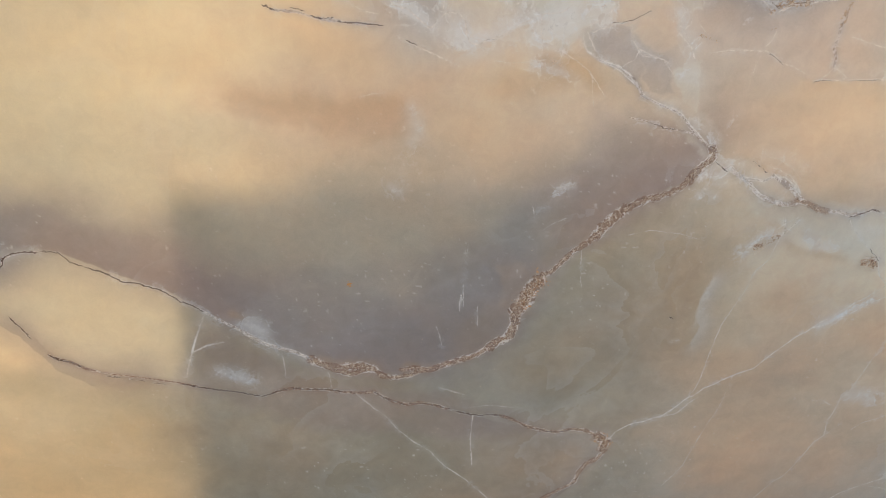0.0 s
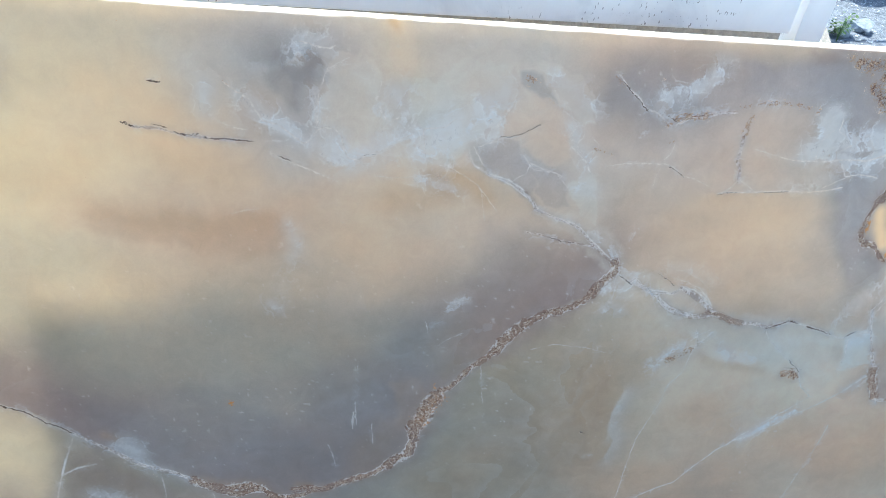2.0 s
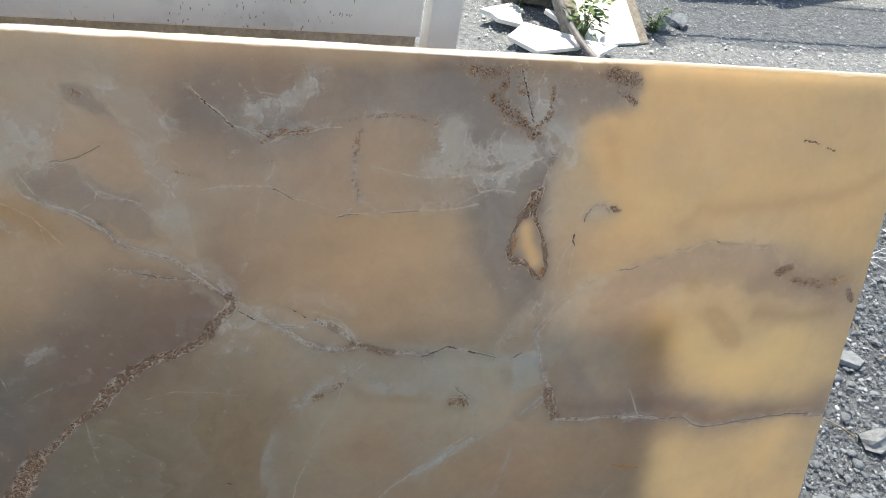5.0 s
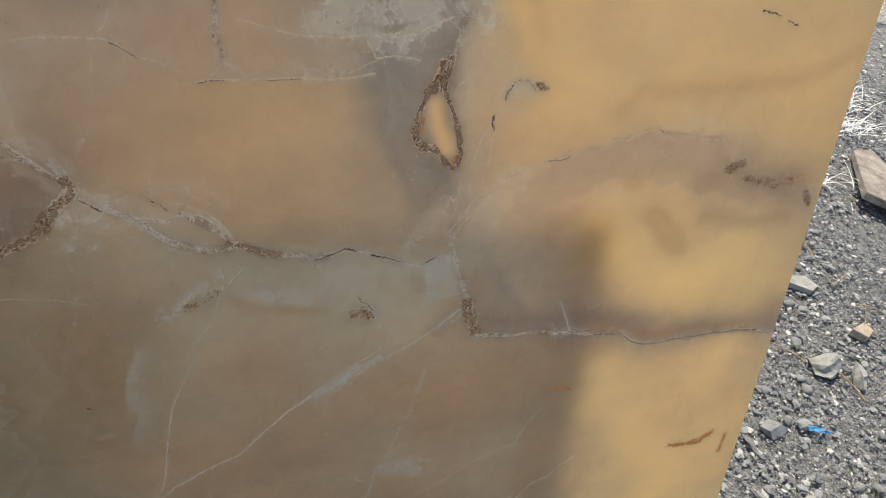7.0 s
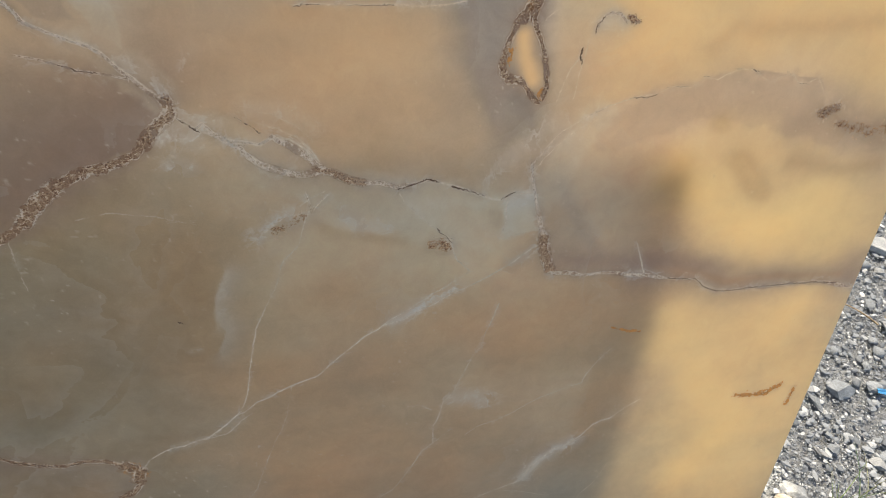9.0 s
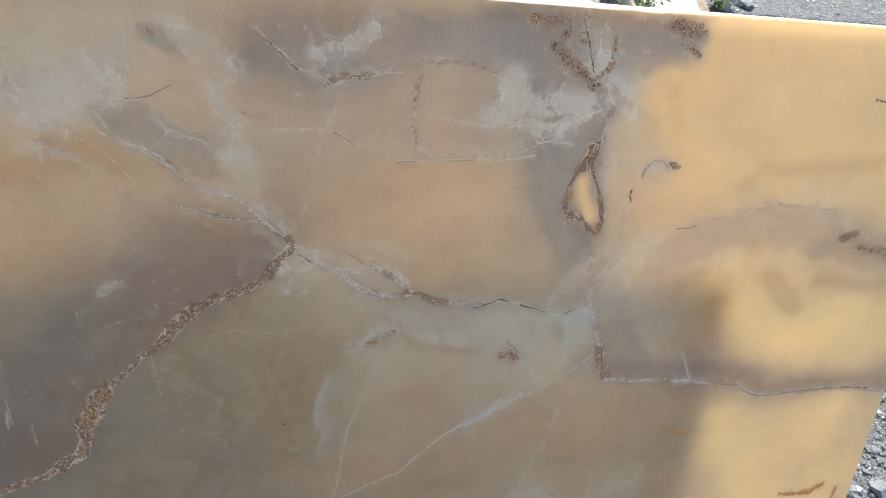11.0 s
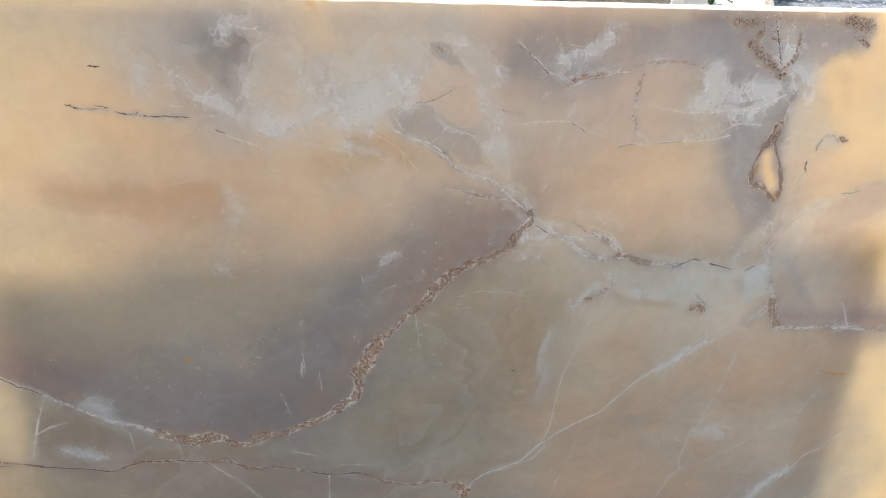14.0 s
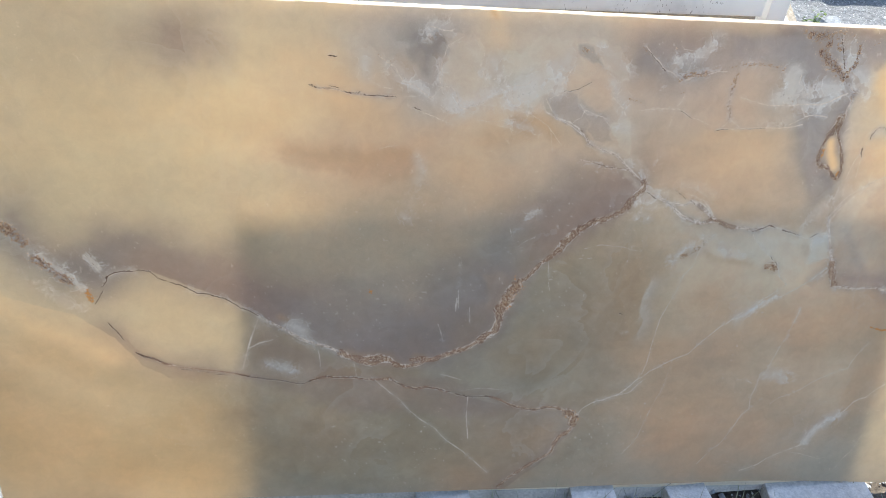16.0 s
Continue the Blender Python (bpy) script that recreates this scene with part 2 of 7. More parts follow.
    lip = math_node(t, "MULTIPLY", math_node(t, "SUBTRACT", 1.0, step_up(t, away, 1.2, 2.4)), step_up(t, mid, 0.46, 0.60, 0.6))
    c = mix_colour(t, math_node(t, "MULTIPLY", lip, close), c, (0.74, 0.66, 0.57))
    dark = math_node(t, "MULTIPLY", math_node(t, "SUBTRACT", 1.0, step_up(t, away, 0.55, 1.15)), kept)
    c = mix_colour(t, dark, c, (0.115, 0.06, 0.034))
    t.links.new(c, p.inputs["Base Color"])
    coarse = math_node(t, "MAXIMUM", crust, math_node(t, "MULTIPLY", rust, 0.7))
    t.links.new(step_up(t, coarse, -0.9, 1.0, 0.95), p.inputs["Roughness"])
    p.inputs["Specular IOR Level"].default_value = 0.5
    bump(t, p, math_node(t, "MULTIPLY", worm, math_node(t, "MAXIMUM", coarse, dark)), 0.5, 0.002)
    tr = t.nodes.new("ShaderNodeBsdfTranslucent")
    warm = mix_colour(t, 1.0, c, (1.0, 0.90, 0.71), "MULTIPLY")
    warm = mix_colour(t, 0.5, warm, (1.0, 0.875, 0.735))
    t.links.new(warm, tr.inputs["Color"])
    shut = math_node(t, "SUBTRACT", 1.0, math_node(t, "MAXIMUM", math_node(t, "MAXIMUM", crust, math_node(t, "MULTIPLY", pale, 0.6)), math_node(t, "MAXIMUM", dark, rust)))
    k = math_node(t, "MULTIPLY", math_node(t, "MULTIPLY", clarity, CLEAR), shut)
    x = t.nodes.new("ShaderNodeMixShader")
    t.links.new(k, x.inputs[0])
    t.links.new(p.outputs[0], x.inputs[1])
    t.links.new(tr.outputs[0], x.inputs[2])
    t.links.new(x.outputs[0], t.nodes["Material Output"].inputs["Surface"])
    return m


CLEAR = 0.98


def onyx_back(name):
    """The sawn back and edges of the slab."""
    m, t, p = material(name)
    n = noise_tex(t, 60.0, 5.0)
    c = ramp(t, n.outputs[0], [(0.3, (0.78, 0.75, 0.69)), (0.7, (0.90, 0.88, 0.84))])
    t.links.new(c, p.inputs["Base Color"])
    p.inputs["Roughness"].default_value = 0.7
    bump(t, p, n.outputs[0], 0.4, 0.004)
    tr = t.nodes.new("ShaderNodeBsdfTranslucent")
    tr.inputs["Color"].default_value = (1.0, 0.86, 0.62, 1.0)
    x = t.nodes.new("ShaderNodeMixShader")
    x.inputs[0].default_value = 0.55
    t.links.new(p.outputs[0], x.inputs[1])
    t.links.new(tr.outputs[0], x.inputs[2])
    t.links.new(x.outputs[0], t.nodes["Material Output"].inputs["Surface"])
    return m


ONYX, ONYX_BACK = onyx("honed_onyx"), onyx_back("sawn_onyx")
GRAVEL = plain("grey_gravel_ground", (0.13, 0.15, 0.175), (0.33, 0.365, 0.405), 30.0, 0.95, 0.9, 0.02, 260.0)
PEBBLE = plain("grey_pebble", (0.17, 0.20, 0.235), (0.32, 0.365, 0.41), 30.0, 0.85, 0.5, 0.004, 220.0, 0.4)
CHIP = plain("pale_marble_chip", (0.21, 0.235, 0.26), (0.35, 0.38, 0.405), 40.0, 0.7, 0.4, 0.003, 250.0, 0.2)
ROCK = plain("buff_rock", (0.26, 0.235, 0.20), (0.46, 0.43, 0.385), 18.0, 0.9, 0.8, 0.012, 90.0, 0.25)
PANEL_EDGE = plain("sawn_travertine_edge", (0.38, 0.365, 0.35), (0.52, 0.50, 0.48), 20.0, 0.85, 0.4, 0.004, 130.0)
TIMBER = plain("weathered_stone", (0.13, 0.12, 0.118), (0.30, 0.295, 0.295), 12.0, 0.85, 0.5, 0.005, 100.0)
SOIL = plain("dark_soil", (0.03, 0.026, 0.022), (0.09, 0.08, 0.07), 25.0, 0.95, 0.8, 0.01, 120.0)
PAVE = plain("pale_paving_stone", (0.46, 0.49, 0.52), (0.66, 0.69, 0.71), 30.0, 0.85, 0.6, 0.004, 150.0, 0.15)

# ---- mesh helpers ----


def mesh_object(name, verts, faces, mat, parent=None, label="", smooth=False):
    d = bpy.data.meshes.new(name)
    d.from_pydata([tuple(v) for v in verts], [], [tuple(f) for f in faces])
    d.materials.append(mat)
    if smooth:
        d.shade_smooth()
    ob = new(name, d)
    if parent is not None:
        ob.parent = parent
    if label:
        tagged(ob, label)
    return ob


def part(name, bm, mat, parent=None, label="", smooth=False):
    d = bpy.data.meshes.new(name)
    bm.to_mesh(d)
    bm.free()
    d.materials.append(mat)
    if smooth:
        d.shade_smooth()
    ob = new(name, d)
    if parent is not None:
        ob.parent = parent
    if label:
        tagged(ob, label)
    return ob


def block_bm(sx, sy, sz, bevel=0.004, wear=0.0, cuts=0, seed=1, segments=2):
    """A block with its base on z = 0, rounded edges and, where asked, worn faces."""
    bm = bmesh.new()
    bmesh.ops.create_cube(bm, size=1.0, matrix=Matrix.Translation((0, 0, sz / 2)) @ Matrix.Diagonal((sx, sy, sz, 1)))
    if bevel:
        bmesh.ops.bevel(bm, geom=bm.edges[:], offset=bevel, segments=segments, profile=0.6, affect="EDGES")
    if cuts:
        bmesh.ops.subdivide_edges(bm, edges=[e for e in bm.edges if e.calc_length() > 0.03], cuts=cuts, use_grid_fill=True)
    if wear:
        for v in bm.verts:
            v.co += noise.noise_vector(v.co * 14 + Vector((seed * 7.1, 0, 0))) * wear
    return bm


def stone_shape(seed, flat=0.7, sharp=0.25, level=1):
    """A stone of about unit size: verts and faces."""
    bm = bmesh.new()
    bmesh.ops.create_icosphere(bm, subdivisions=level, radius=0.5)
    r = random.Random(seed)
    cut = [(Vector((r.uniform(-1, 1), r.uniform(-1, 1), r.uniform(-1, 1))).normalized(), r.uniform(0.26, 0.42)) for _ in range(7)]
    for v in bm.verts:
        v.co += noise.noise_vector(v.co * 2.2 + Vector((seed * 3.7, 1, 2))) * sharp
        for n, d in cut:
            over = v.co.dot(n) - d
            if over > 0:
                v.co -= n * over
        v.co.z *= flat
    bm.verts.ensure_lookup_table()
    vs = np.array([v.co[:] for v in bm.verts])
    fs = np.array([[v.index for v in f.verts] for f in bm.faces])
    bm.free()
    return vs, fs


# ---- the slab's figure ----
CORNERS = ((-1.562, 0.408), (1.226, 0.376), (1.252, -0.955), (-1.575, -0.828))
NU, NV = 1120, 560
_s, _t = np.meshgrid(np.linspace(0, 1, NU, dtype=np.float32), np.linspace(0, 1, NV, dtype=np.float32))
(_tl, _tr, _br, _bl) = CORNERS
U = ((1 - _t) * ((1 - _s) * _tl[0] + _s * _tr[0]) + _t * ((1 - _s) * _bl[0] + _s * _br[0])) * 100
V = ((1 - _t) * ((1 - _s) * _tl[1] + _s * _tr[1]) + _t * ((1 - _s) * _bl[1] + _s * _br[1])) * 100
# the bottom edge dips towards its outer corner
V -= 4.6 * _t**6 * np.clip((U - 45) / 80, 0, 1) ** 1.3


def lattice(x, y, seed):
    """Smooth noise from 0 to 1 with one cell a unit."""
    g = np.random.default_rng(seed).random((512, 512), dtype=np.float32)
    xi, yi = np.floor(x).astype(np.int32), np.floor(y).astype(np.int32)
    fx, fy = x - xi, y - yi
    fx, fy = fx * fx * (3 - 2 * fx), fy * fy * (3 - 2 * fy)
    a, b = g[yi & 511, xi & 511], g[yi & 511, (xi + 1) & 511]
    c, d = g[(yi + 1) & 511, xi & 511], g[(yi + 1) & 511, (xi + 1) & 511]
    return (a * (1 - fx) + b * fx) * (1 - fy) + (c * (1 - fx) + d * fx) * fy


def cloud(scale, seed, octaves=4, stretch=1.0):
    """Layered noise over the slab; scale: the largest feature, in cm."""
    out, amp, total = 0, 1.0, 0.0
    for k in range(octaves):
        f = 2**k / scale
        out = out + amp * lattice(U * f / stretch + 37 * k, V * f + 91 * k, seed + k)
        total, amp = total + amp, amp * 0.55
    return out / total


WARP_U, WARP_V = cloud(14, 11, 4) - 0.5, cloud(14, 21, 4) - 0.5
FINE_U, FINE_V = cloud(2.4, 31, 3) - 0.5, cloud(2.4, 41, 3) - 0.5
GRAIN, SPECK, STREAK = cloud(0.9, 51, 2), cloud(1.6, 61, 3), cloud(6, 71, 4, 2.2)

COLOUR = {
    "CREAM": (0.51, 0.445, 0.315), "HONEY": (0.63, 0.52, 0.37), "AMBER": (0.63, 0.48, 0.31), "TAN": (0.48, 0.36, 0.24),
    "ROSE": (0.58, 0.43, 0.33), "RUSTY": (0.42, 0.23, 0.10), "OLIVE": (0.517, 0.371, 0.233), "SAGE": (0.475, 0.322, 0.187),
    "TAUPE": (0.543, 0.314, 0.170), "MAUVE": (0.285, 0.19, 0.155), "SLATE": (0.235, 0.195, 0.172), "GREY": (0.594, 0.479, 0.360),
    "PEACH": (0.60, 0.46, 0.35), "MIST": (0.62, 0.585, 0.55), "MOSS": (0.360, 0.253, 0.139),
    "ASH": (0.37, 0.292, 0.25), "GREYED": (0.622, 0.476, 0.347), "MISTY": (0.651, 0.582, 0.465), "UMBER": (0.40, 0.24, 0.145),
    "LIGHT": (0.737, 0.546, 0.365), "LODEN": (0.285, 0.205, 0.132), "OCHRE": (0.40, 0.27, 0.13), "SUNNY": (0.76, 0.64, 0.43),
}
CREAM, HONEY, AMBER, TAN, ROSE, RUSTY, OLIVE, SAGE, TAUPE, MAUVE, SLATE, GREY, PEACH, MIST, MOSS, ASH, GREYED, MISTY, UMBER, LIGHT, LODEN, OCHRE, SUNNY = (np.array(c, np.float32) for c in COLOUR.values())
PALE, CRUST, RUST, DARK, MILK, CRUMB = "PALE", "CRUST", "RUST", "DARK", "MILK", "CRUMB"
FIGURE = np.empty((NV, NU, 3), np.float32)
FIGURE[:] = np.array((0.42, 0.36, 0.28))
CLARITY = np.full((NV, NU), 0.35, np.float32)
FIELD = {k: np.zeros((NV, NU), np.float32) for k in ("fleck", "crumb", "rust", "milk", "lace")}
# for each kind of line: signed offset, distance, half breadth (cm) and strength of the nearest vein
LINES = {k: np.stack([np.full((NV, NU), v, np.float32) for v in (9.0, 9.0, 0.1, 0.0)], -1) for k in ("crust", "pale", "dark")}
RELIEF = np.zeros((NV, NU), np.float32)
CRUSTS = []


def near(points, reach):
    """The part of the slab within reach of a line, in cm."""
    p = np.array(points, np.float32)
    lo, hi = p.min(0) - reach, p.max(0) + reach
    c = np.where((U[0] > lo[0]) & (U[0] < hi[0]) | (U[-1] > lo[0]) & (U[-1] < hi[0]))[0]
    r = np.where((V[:, 0] > lo[1] - 14) & (V[:, 0] < hi[1] + 14) | (V[:, -1] > lo[1]) & (V[:, -1] < hi[1]))[0]
    if len(c) == 0 or len(r) == 0:
        return None, p
    return (slice(r[0], r[-1] + 1), slice(c[0], c[-1] + 1)), p


def distance(p, x, y):
    best = np.full(x.shape, 1e9, np.float32)
    for a, b in zip(p, p[1:] if len(p) > 1 else p):
        d = b - a
        k = np.clip(((x - a[0]) * d[0] + (y - a[1]) * d[1]) / max(float(d @ d), 1e-6), 0, 1)
        best = np.minimum(best, (x - a[0] - k * d[0]) ** 2 + (y - a[1] - k * d[1]) ** 2)
    return np.sqrt(best)


def lay(w, s, colour, clarity=None):
    FIGURE[s] += w[..., None] * (colour - FIGURE[s])
    if clarity is not None:
        CLARITY[s] += w * (clarity - CLARITY[s])


def tone(points, reach, colour, strength, clarity):
    """A wide soft area of one colour and clarity."""
    s, p = near(points, reach * 2.4)
    if s is None:
        return
    d = distance(p, U[s] + WARP_U[s] * reach * 1.1, V[s] + WARP_V[s] * reach * 1.1)
    w = strength * np.exp(-((d / reach) ** 2) * 1.3)
    lay(w, s, colour * (0.9 + 0.2 * STREAK[s][..., None]), clarity)


def bank(points, reach, colour, strength, clarity, side):
    """A tone that ends sharply at a vein and fades away on one side of it (1: left of the way along it)."""
    s, p = near(points, reach * 3.2)
    if s is None:
        return
    x, y = U[s] + FINE_U[s] * 0.8 + WARP_U[s] * 0.5, V[s] + FINE_V[s] * 0.8 + WARP_V[s] * 0.5
    best, side_off, beyond = np.full(x.shape, 1e9, np.float32), np.zeros(x.shape, np.float32), np.zeros(x.shape, np.float32)
    for a, b in zip(p, p[1:]):
        d = b - a
        ln = max(float(np.hypot(*d)), 1e-3)
        along = ((x - a[0]) * d[0] + (y - a[1]) * d[1]) / ln
        k = np.clip(along / ln, 0, 1)
        q = (x - a[0] - k * d[0]) ** 2 + (y - a[1] - k * d[1]) ** 2
        closer = q < best
        side_off = np.where(closer, (d[0] * (y - a[1]) - d[1] * (x - a[0])) / ln, side_off)
        beyond = np.where(closer, np.maximum(np.maximum(-along, along - ln), 0), beyond)
        best = np.minimum(best, q)
    dist = np.sqrt(best)
    last = np.minimum(np.hypot(x - p[0][0], y - p[0][1]), np.hypot(x - p[-1][0], y - p[-1][1]))
    open_end = np.where(last <= dist + 1e-3, beyond, 0)
    inside = np.clip(0.5 + side_off * side / (0.25 + 2.2 * open_end), 0, 1)
    fade = reach * (0.7 + 0.9 * STREAK[s])
    lay(strength * inside * np.exp(-((dist / fade) ** 1.5)), s, colour, clarity)


def area(points, soft, colour, strength, clarity):
    """A patch of one colour inside an outline; soft: the breadth of its edge, in cm."""
    s, p = near(points, soft * 2 + 3)
    if s is None:
        return
    x, y = U[s] + FINE_U[s] * 2.4 + WARP_U[s] * 2.0, V[s] + FINE_V[s] * 2.4 + WARP_V[s] * 2.0
    d = distance(np.concatenate([p, p[:1]]), x, y)
    inside = np.zeros(x.shape, bool)
    for a, b in zip(p, np.roll(p, -1, 0)):
        if abs(float(b[1] - a[1])) > 1e-6:
            inside ^= ((a[1] > y) != (b[1] > y)) & (x < (b[0] - a[0]) * (y - a[1]) / (b[1] - a[1]) + a[0])
    w = np.clip(0.5 + np.where(inside, d, -d) / (2 * soft * (0.4 + 1.2 * STREAK[s])), 0, 1)
    w = w * w * (3 - 2 * w)
    lay(strength * w, s, colour * (0.9 + 0.2 * STREAK[s][..., None]), clarity)


def trace(kind, s, p, width, strength):
    """Lay a line into the nearest-vein map of its kind."""
    x, y, best, off = U[s], V[s], None, None
    for a, b in zip(p, p[1:]):
        d = b - a
        ln = max(float(np.hypot(*d)), 1e-3)
        k = np.clip(((x - a[0]) * d[0] + (y - a[1]) * d[1]) / ln**2, 0, 1)
        q = np.hypot(x - a[0] - k * d[0], y - a[1] - k * d[1])
        side = np.where(d[0] * (y - a[1]) - d[1] * (x - a[0]) < 0, -q, q)
        if best is None:
            best, off = q, side
        else:
            off, best = np.where(q < best, side, off), np.minimum(q, best)
    m = LINES[kind][s]
    closer = best - width < m[..., 1] - m[..., 2]
    m[closer] = np.stack([off, best, np.full_like(best, width), np.full_like(best, strength)], -1)[closer]
    return best


def vein(points, width, kind, strength):
    """A vein along a line; width: half its breadth, in cm."""
    s, p = near(points, width * 4 + 3)
    if s is None:
        return
    line = {CRUST: "crust", PALE: "pale", DARK: "dark"}.get(kind)
    if line:
        d = trace(line, s, p, width, strength)
    else:
        d = distance(p, U[s] + FINE_U[s] * 0.8, V[s] + FINE_V[s] * 0.8)
    speck = SPECK[s]
    lace = {PALE: 0.15, MILK: 0.75, CRUMB: 0.5, DARK: 0.2}.get(kind, 0.3)
    FIELD["lace"][s] = np.maximum(FIELD["lace"][s], lace * strength * np.exp(-((d / (2.4 + width)) ** 2)))
    if kind == PALE:
        FIELD["milk"][s] = np.maximum(FIELD["milk"][s], 0.34 * strength * np.exp(-((d / (0.8 + width * 3)) ** 2)))
    elif kind == MILK:
        w = strength * np.exp(-((d / (width * 1.4)) ** 2))
        FIELD["milk"][s] = np.maximum(FIELD["milk"][s], w)
        CLARITY[s] += w * 0.5 * (0.2 - CLARITY[s])
    elif kind == CRUST:
        FIELD["milk"][s] = np.maximum(FIELD["milk"][s], (0.4 if strength < 0.97 else 0.08) * np.exp(-((d / (1.0 + width * 2.2)) ** 2)))
        halo = (0.12 + 1.3 * max(0.0, strength - 0.7)) * np.exp(-((d / (width * 1.6 + 0.4)) ** 2)) * (0.3 + speck)
        lay(np.clip(halo, 0, 0.5), s, np.array((0.30, 0.19, 0.135), np.float32), 0.1)
        RELIEF[s] = np.minimum(RELIEF[s], -0.05 * np.clip(1.2 - d / width, 0, 1) * (0.3 + 1.2 * (1 - GRAIN[s])))
        if width >= 0.4 and strength >= 1:
            CRUSTS.append((points, width))
    elif kind == CRUMB:
        FIELD["crumb"][s] = np.maximum(FIELD["crumb"][s], 0.82 * strength * np.exp(-((d / (width * 1.3)) ** 2) * 0.8))
        lay(0.35 * strength * np.exp(-((d / (width * 1.4)) ** 2)), s, np.array((0.34, 0.25, 0.20), np.float32), 0.15)
    elif kind == RUST:
        lay(0.45 * strength * np.exp(-((d / (width * 1.8)) ** 2)), s, np.array((0.42, 0.27, 0.16), np.float32), 0.3)
        mask = np.clip(1.0 - 0.25 * d / (width * (0.35 + 1.1 * speck)), 0, 1)
        FIELD["rust"][s] = np.maximum(FIELD["rust"][s], mask * (0.62 + 0.38 * strength))
    else:
        lay(0.3 * strength * np.exp(-((d / 0.6) ** 2)) * speck, s, np.array((0.27, 0.20, 0.15), np.float32), 0.25)
        RELIEF[s] = np.minimum(RELIEF[s], -0.06 * np.clip(1.2 - d / (width + 0.2), 0, 1))


# -- figure of the stone --
tone([(68, 29.9), (81.8, 33.2), (103.3, 31.7), (118.8, 20.2), (106.7, 12.6), (85.3, 16.4), (64.8, 18.9), (61.1, 10)], 30, AMBER, 0.9, 0.9)
tone([(57.5, 26.7), (60.2, 17.3)], 14, AMBER, 0.8, 0.9)
tone([(86.5, -15.3), (97.5, -21.9), (108.3, -16.9), (118.8, -28.9), (86.8, -2.7)], 13, HONEY, 0.9, 0.9)
tone([(89.4, -44.3), (104, -39.3), (99.5, -67.7), (113.6, -91.4), (116, -54.7)], 18, HONEY, 0.9, 0.9)
tone([(-133.8, 21.9), (-119.5, 16.4), (-103.7, 4.2), (-127.2, 0.5), (-87.5, 19)], 30, CREAM, 0.8, 0.55)
tone([(-135.9, 8), (-120, 11.6), (-105.2, 14.1), (-94.6, 16.5)], 14, AMBER, 0.55, 0.9)
tone([(-116.8, -8.7), (-101.4, -11.7), (-132.6, 1.8)], 22, CREAM, 0.8, 0.65)
tone([(-120.1, -28), (-113.3, -34.2), (-103.3, -37.7), (-97.8, -31.9)], 15, CREAM, 0.9, 0.7)
tone([(-143, -35.8), (-136.8, -51.5), (-111.2, -53.1), (-106.1, -74.1), (-139.4, -43.5)], 26, CREAM, 0.8, 0.45)
tone([(-142.8, -65.8), (-133.4, -73.5), (-150.8, -75.4)], 14, TAN, 0.7, 0.7)
tone([(-73, 17), (-62.3, 12), (-43.3, 9.4), (-31.6, 4.9), (-22, 2.3)], 16, PEACH, 0.7, 0.8)
tone([(-24.6, 11.7), (-17, 8.4), (-37.7, 12.2)], 10, AMBER, 0.6, 0.7)
tone([(16, 6), (28.3, 4.5), (35.7, 7.5), (23.6, -2.1)], 15, PEACH, 0.8, 0.85)
tone([(-78.8, -12.1), (-60.5, -12.5), (-46.6, -21.7), (-73.8, -20.8)], 16, OLIVE, 0.7, 0.25)
tone([(-68.4, -41), (-57.2, -42.4), (-45.7, -38.8)], 9, SLATE, 0.8, 0.1)
tone([(-24.6, -13.2), (-16.7, -7.5), (-8.5, -3.2)], 9, SLATE, 0.7, 0.15)
tone([(-9, -0.4), (-19.2, -10.4)], 7, MAUVE, 0.7, 0.3)
tone([(-123.3, -13.9), (-114, -17.1), (-104.5, -20.6), (-94.8, -26), (-87.3, -30.8)], 8, MAUVE, 0.8, 0.3)
tone([(-143.5, -10.7), (-139.8, -15.5), (-134.5, -19), (-127.5, -19.2), (-122.3, -15.3)], 7, SLATE, 0.9, 0.2)
tone([(-127.1, -35), (-121.8, -42.9), (-114.5, -46.5), (-106.7, -47.2)], 5, MAUVE, 0.8, 0.3)
tone([(-114.5, 30.6), (-98.3, 28.7)], 5, TAN, 0.7, 0.3)
tone([(-60.5, 33.8), (-49, 29.7), (-52.4, 22.7)], 10, MIST, 0.6, 0.3)
tone([(-41.7, 28.7), (-29.6, 27.8), (-22.6, 19.4), (-32.8, 33.8)], 22, GREY, 0.75, 0.25)
tone([(-17, 30.4), (-11.4, 25.7), (-0.9, 24.7), (-17, 16.4)], 16, MIST, 0.35, 0.3)
tone([(-22.6, 19.4), (-15.1, 15.3), (-9.1, 11.2)], 13, GREY, 0.8, 0.25)
tone([(-2.2, 32), (-2.7, 22.8), (-7.5, 21.1)], 8, ROSE, 0.7, 0.45)
tone([(7.5, 30.2), (17.3, 30.7), (26.4, 31), (33.2, 33.8)], 10, MAUVE, 0.8, 0.25)
tone([(12.3, 21.7), (24.5, 23.4), (28.6, 17.3), (10.9, 15.7)], 10, ROSE, 0.7, 0.35)
tone([(51.3, 25.1), (50.7, 17.9), (52.1, 9.1)], 5, MIST, 0.7, 0.25)
tone([(55, 14.5), (59.6, 5.4), (56.8, 2.1)], 5, ROSE, 0.6, 0.5)
tone([(26.3, -4.7), (38.4, -7.7), (14.8, -2.9), (3.7, -0), (49.2, -7.2)], 12, ROSE, 0.6, 0.3)
tone([(-14.9, -25), (4.9, -19), (-17.1, -42.2), (-5.1, -53.9), (16.5, -20)], 25, SAGE, 0.8, 0.2)
tone([(-1.2, -8.9), (10.1, -13.3), (28.1, -18.3)], 12, SAGE, 0.7, 0.2)
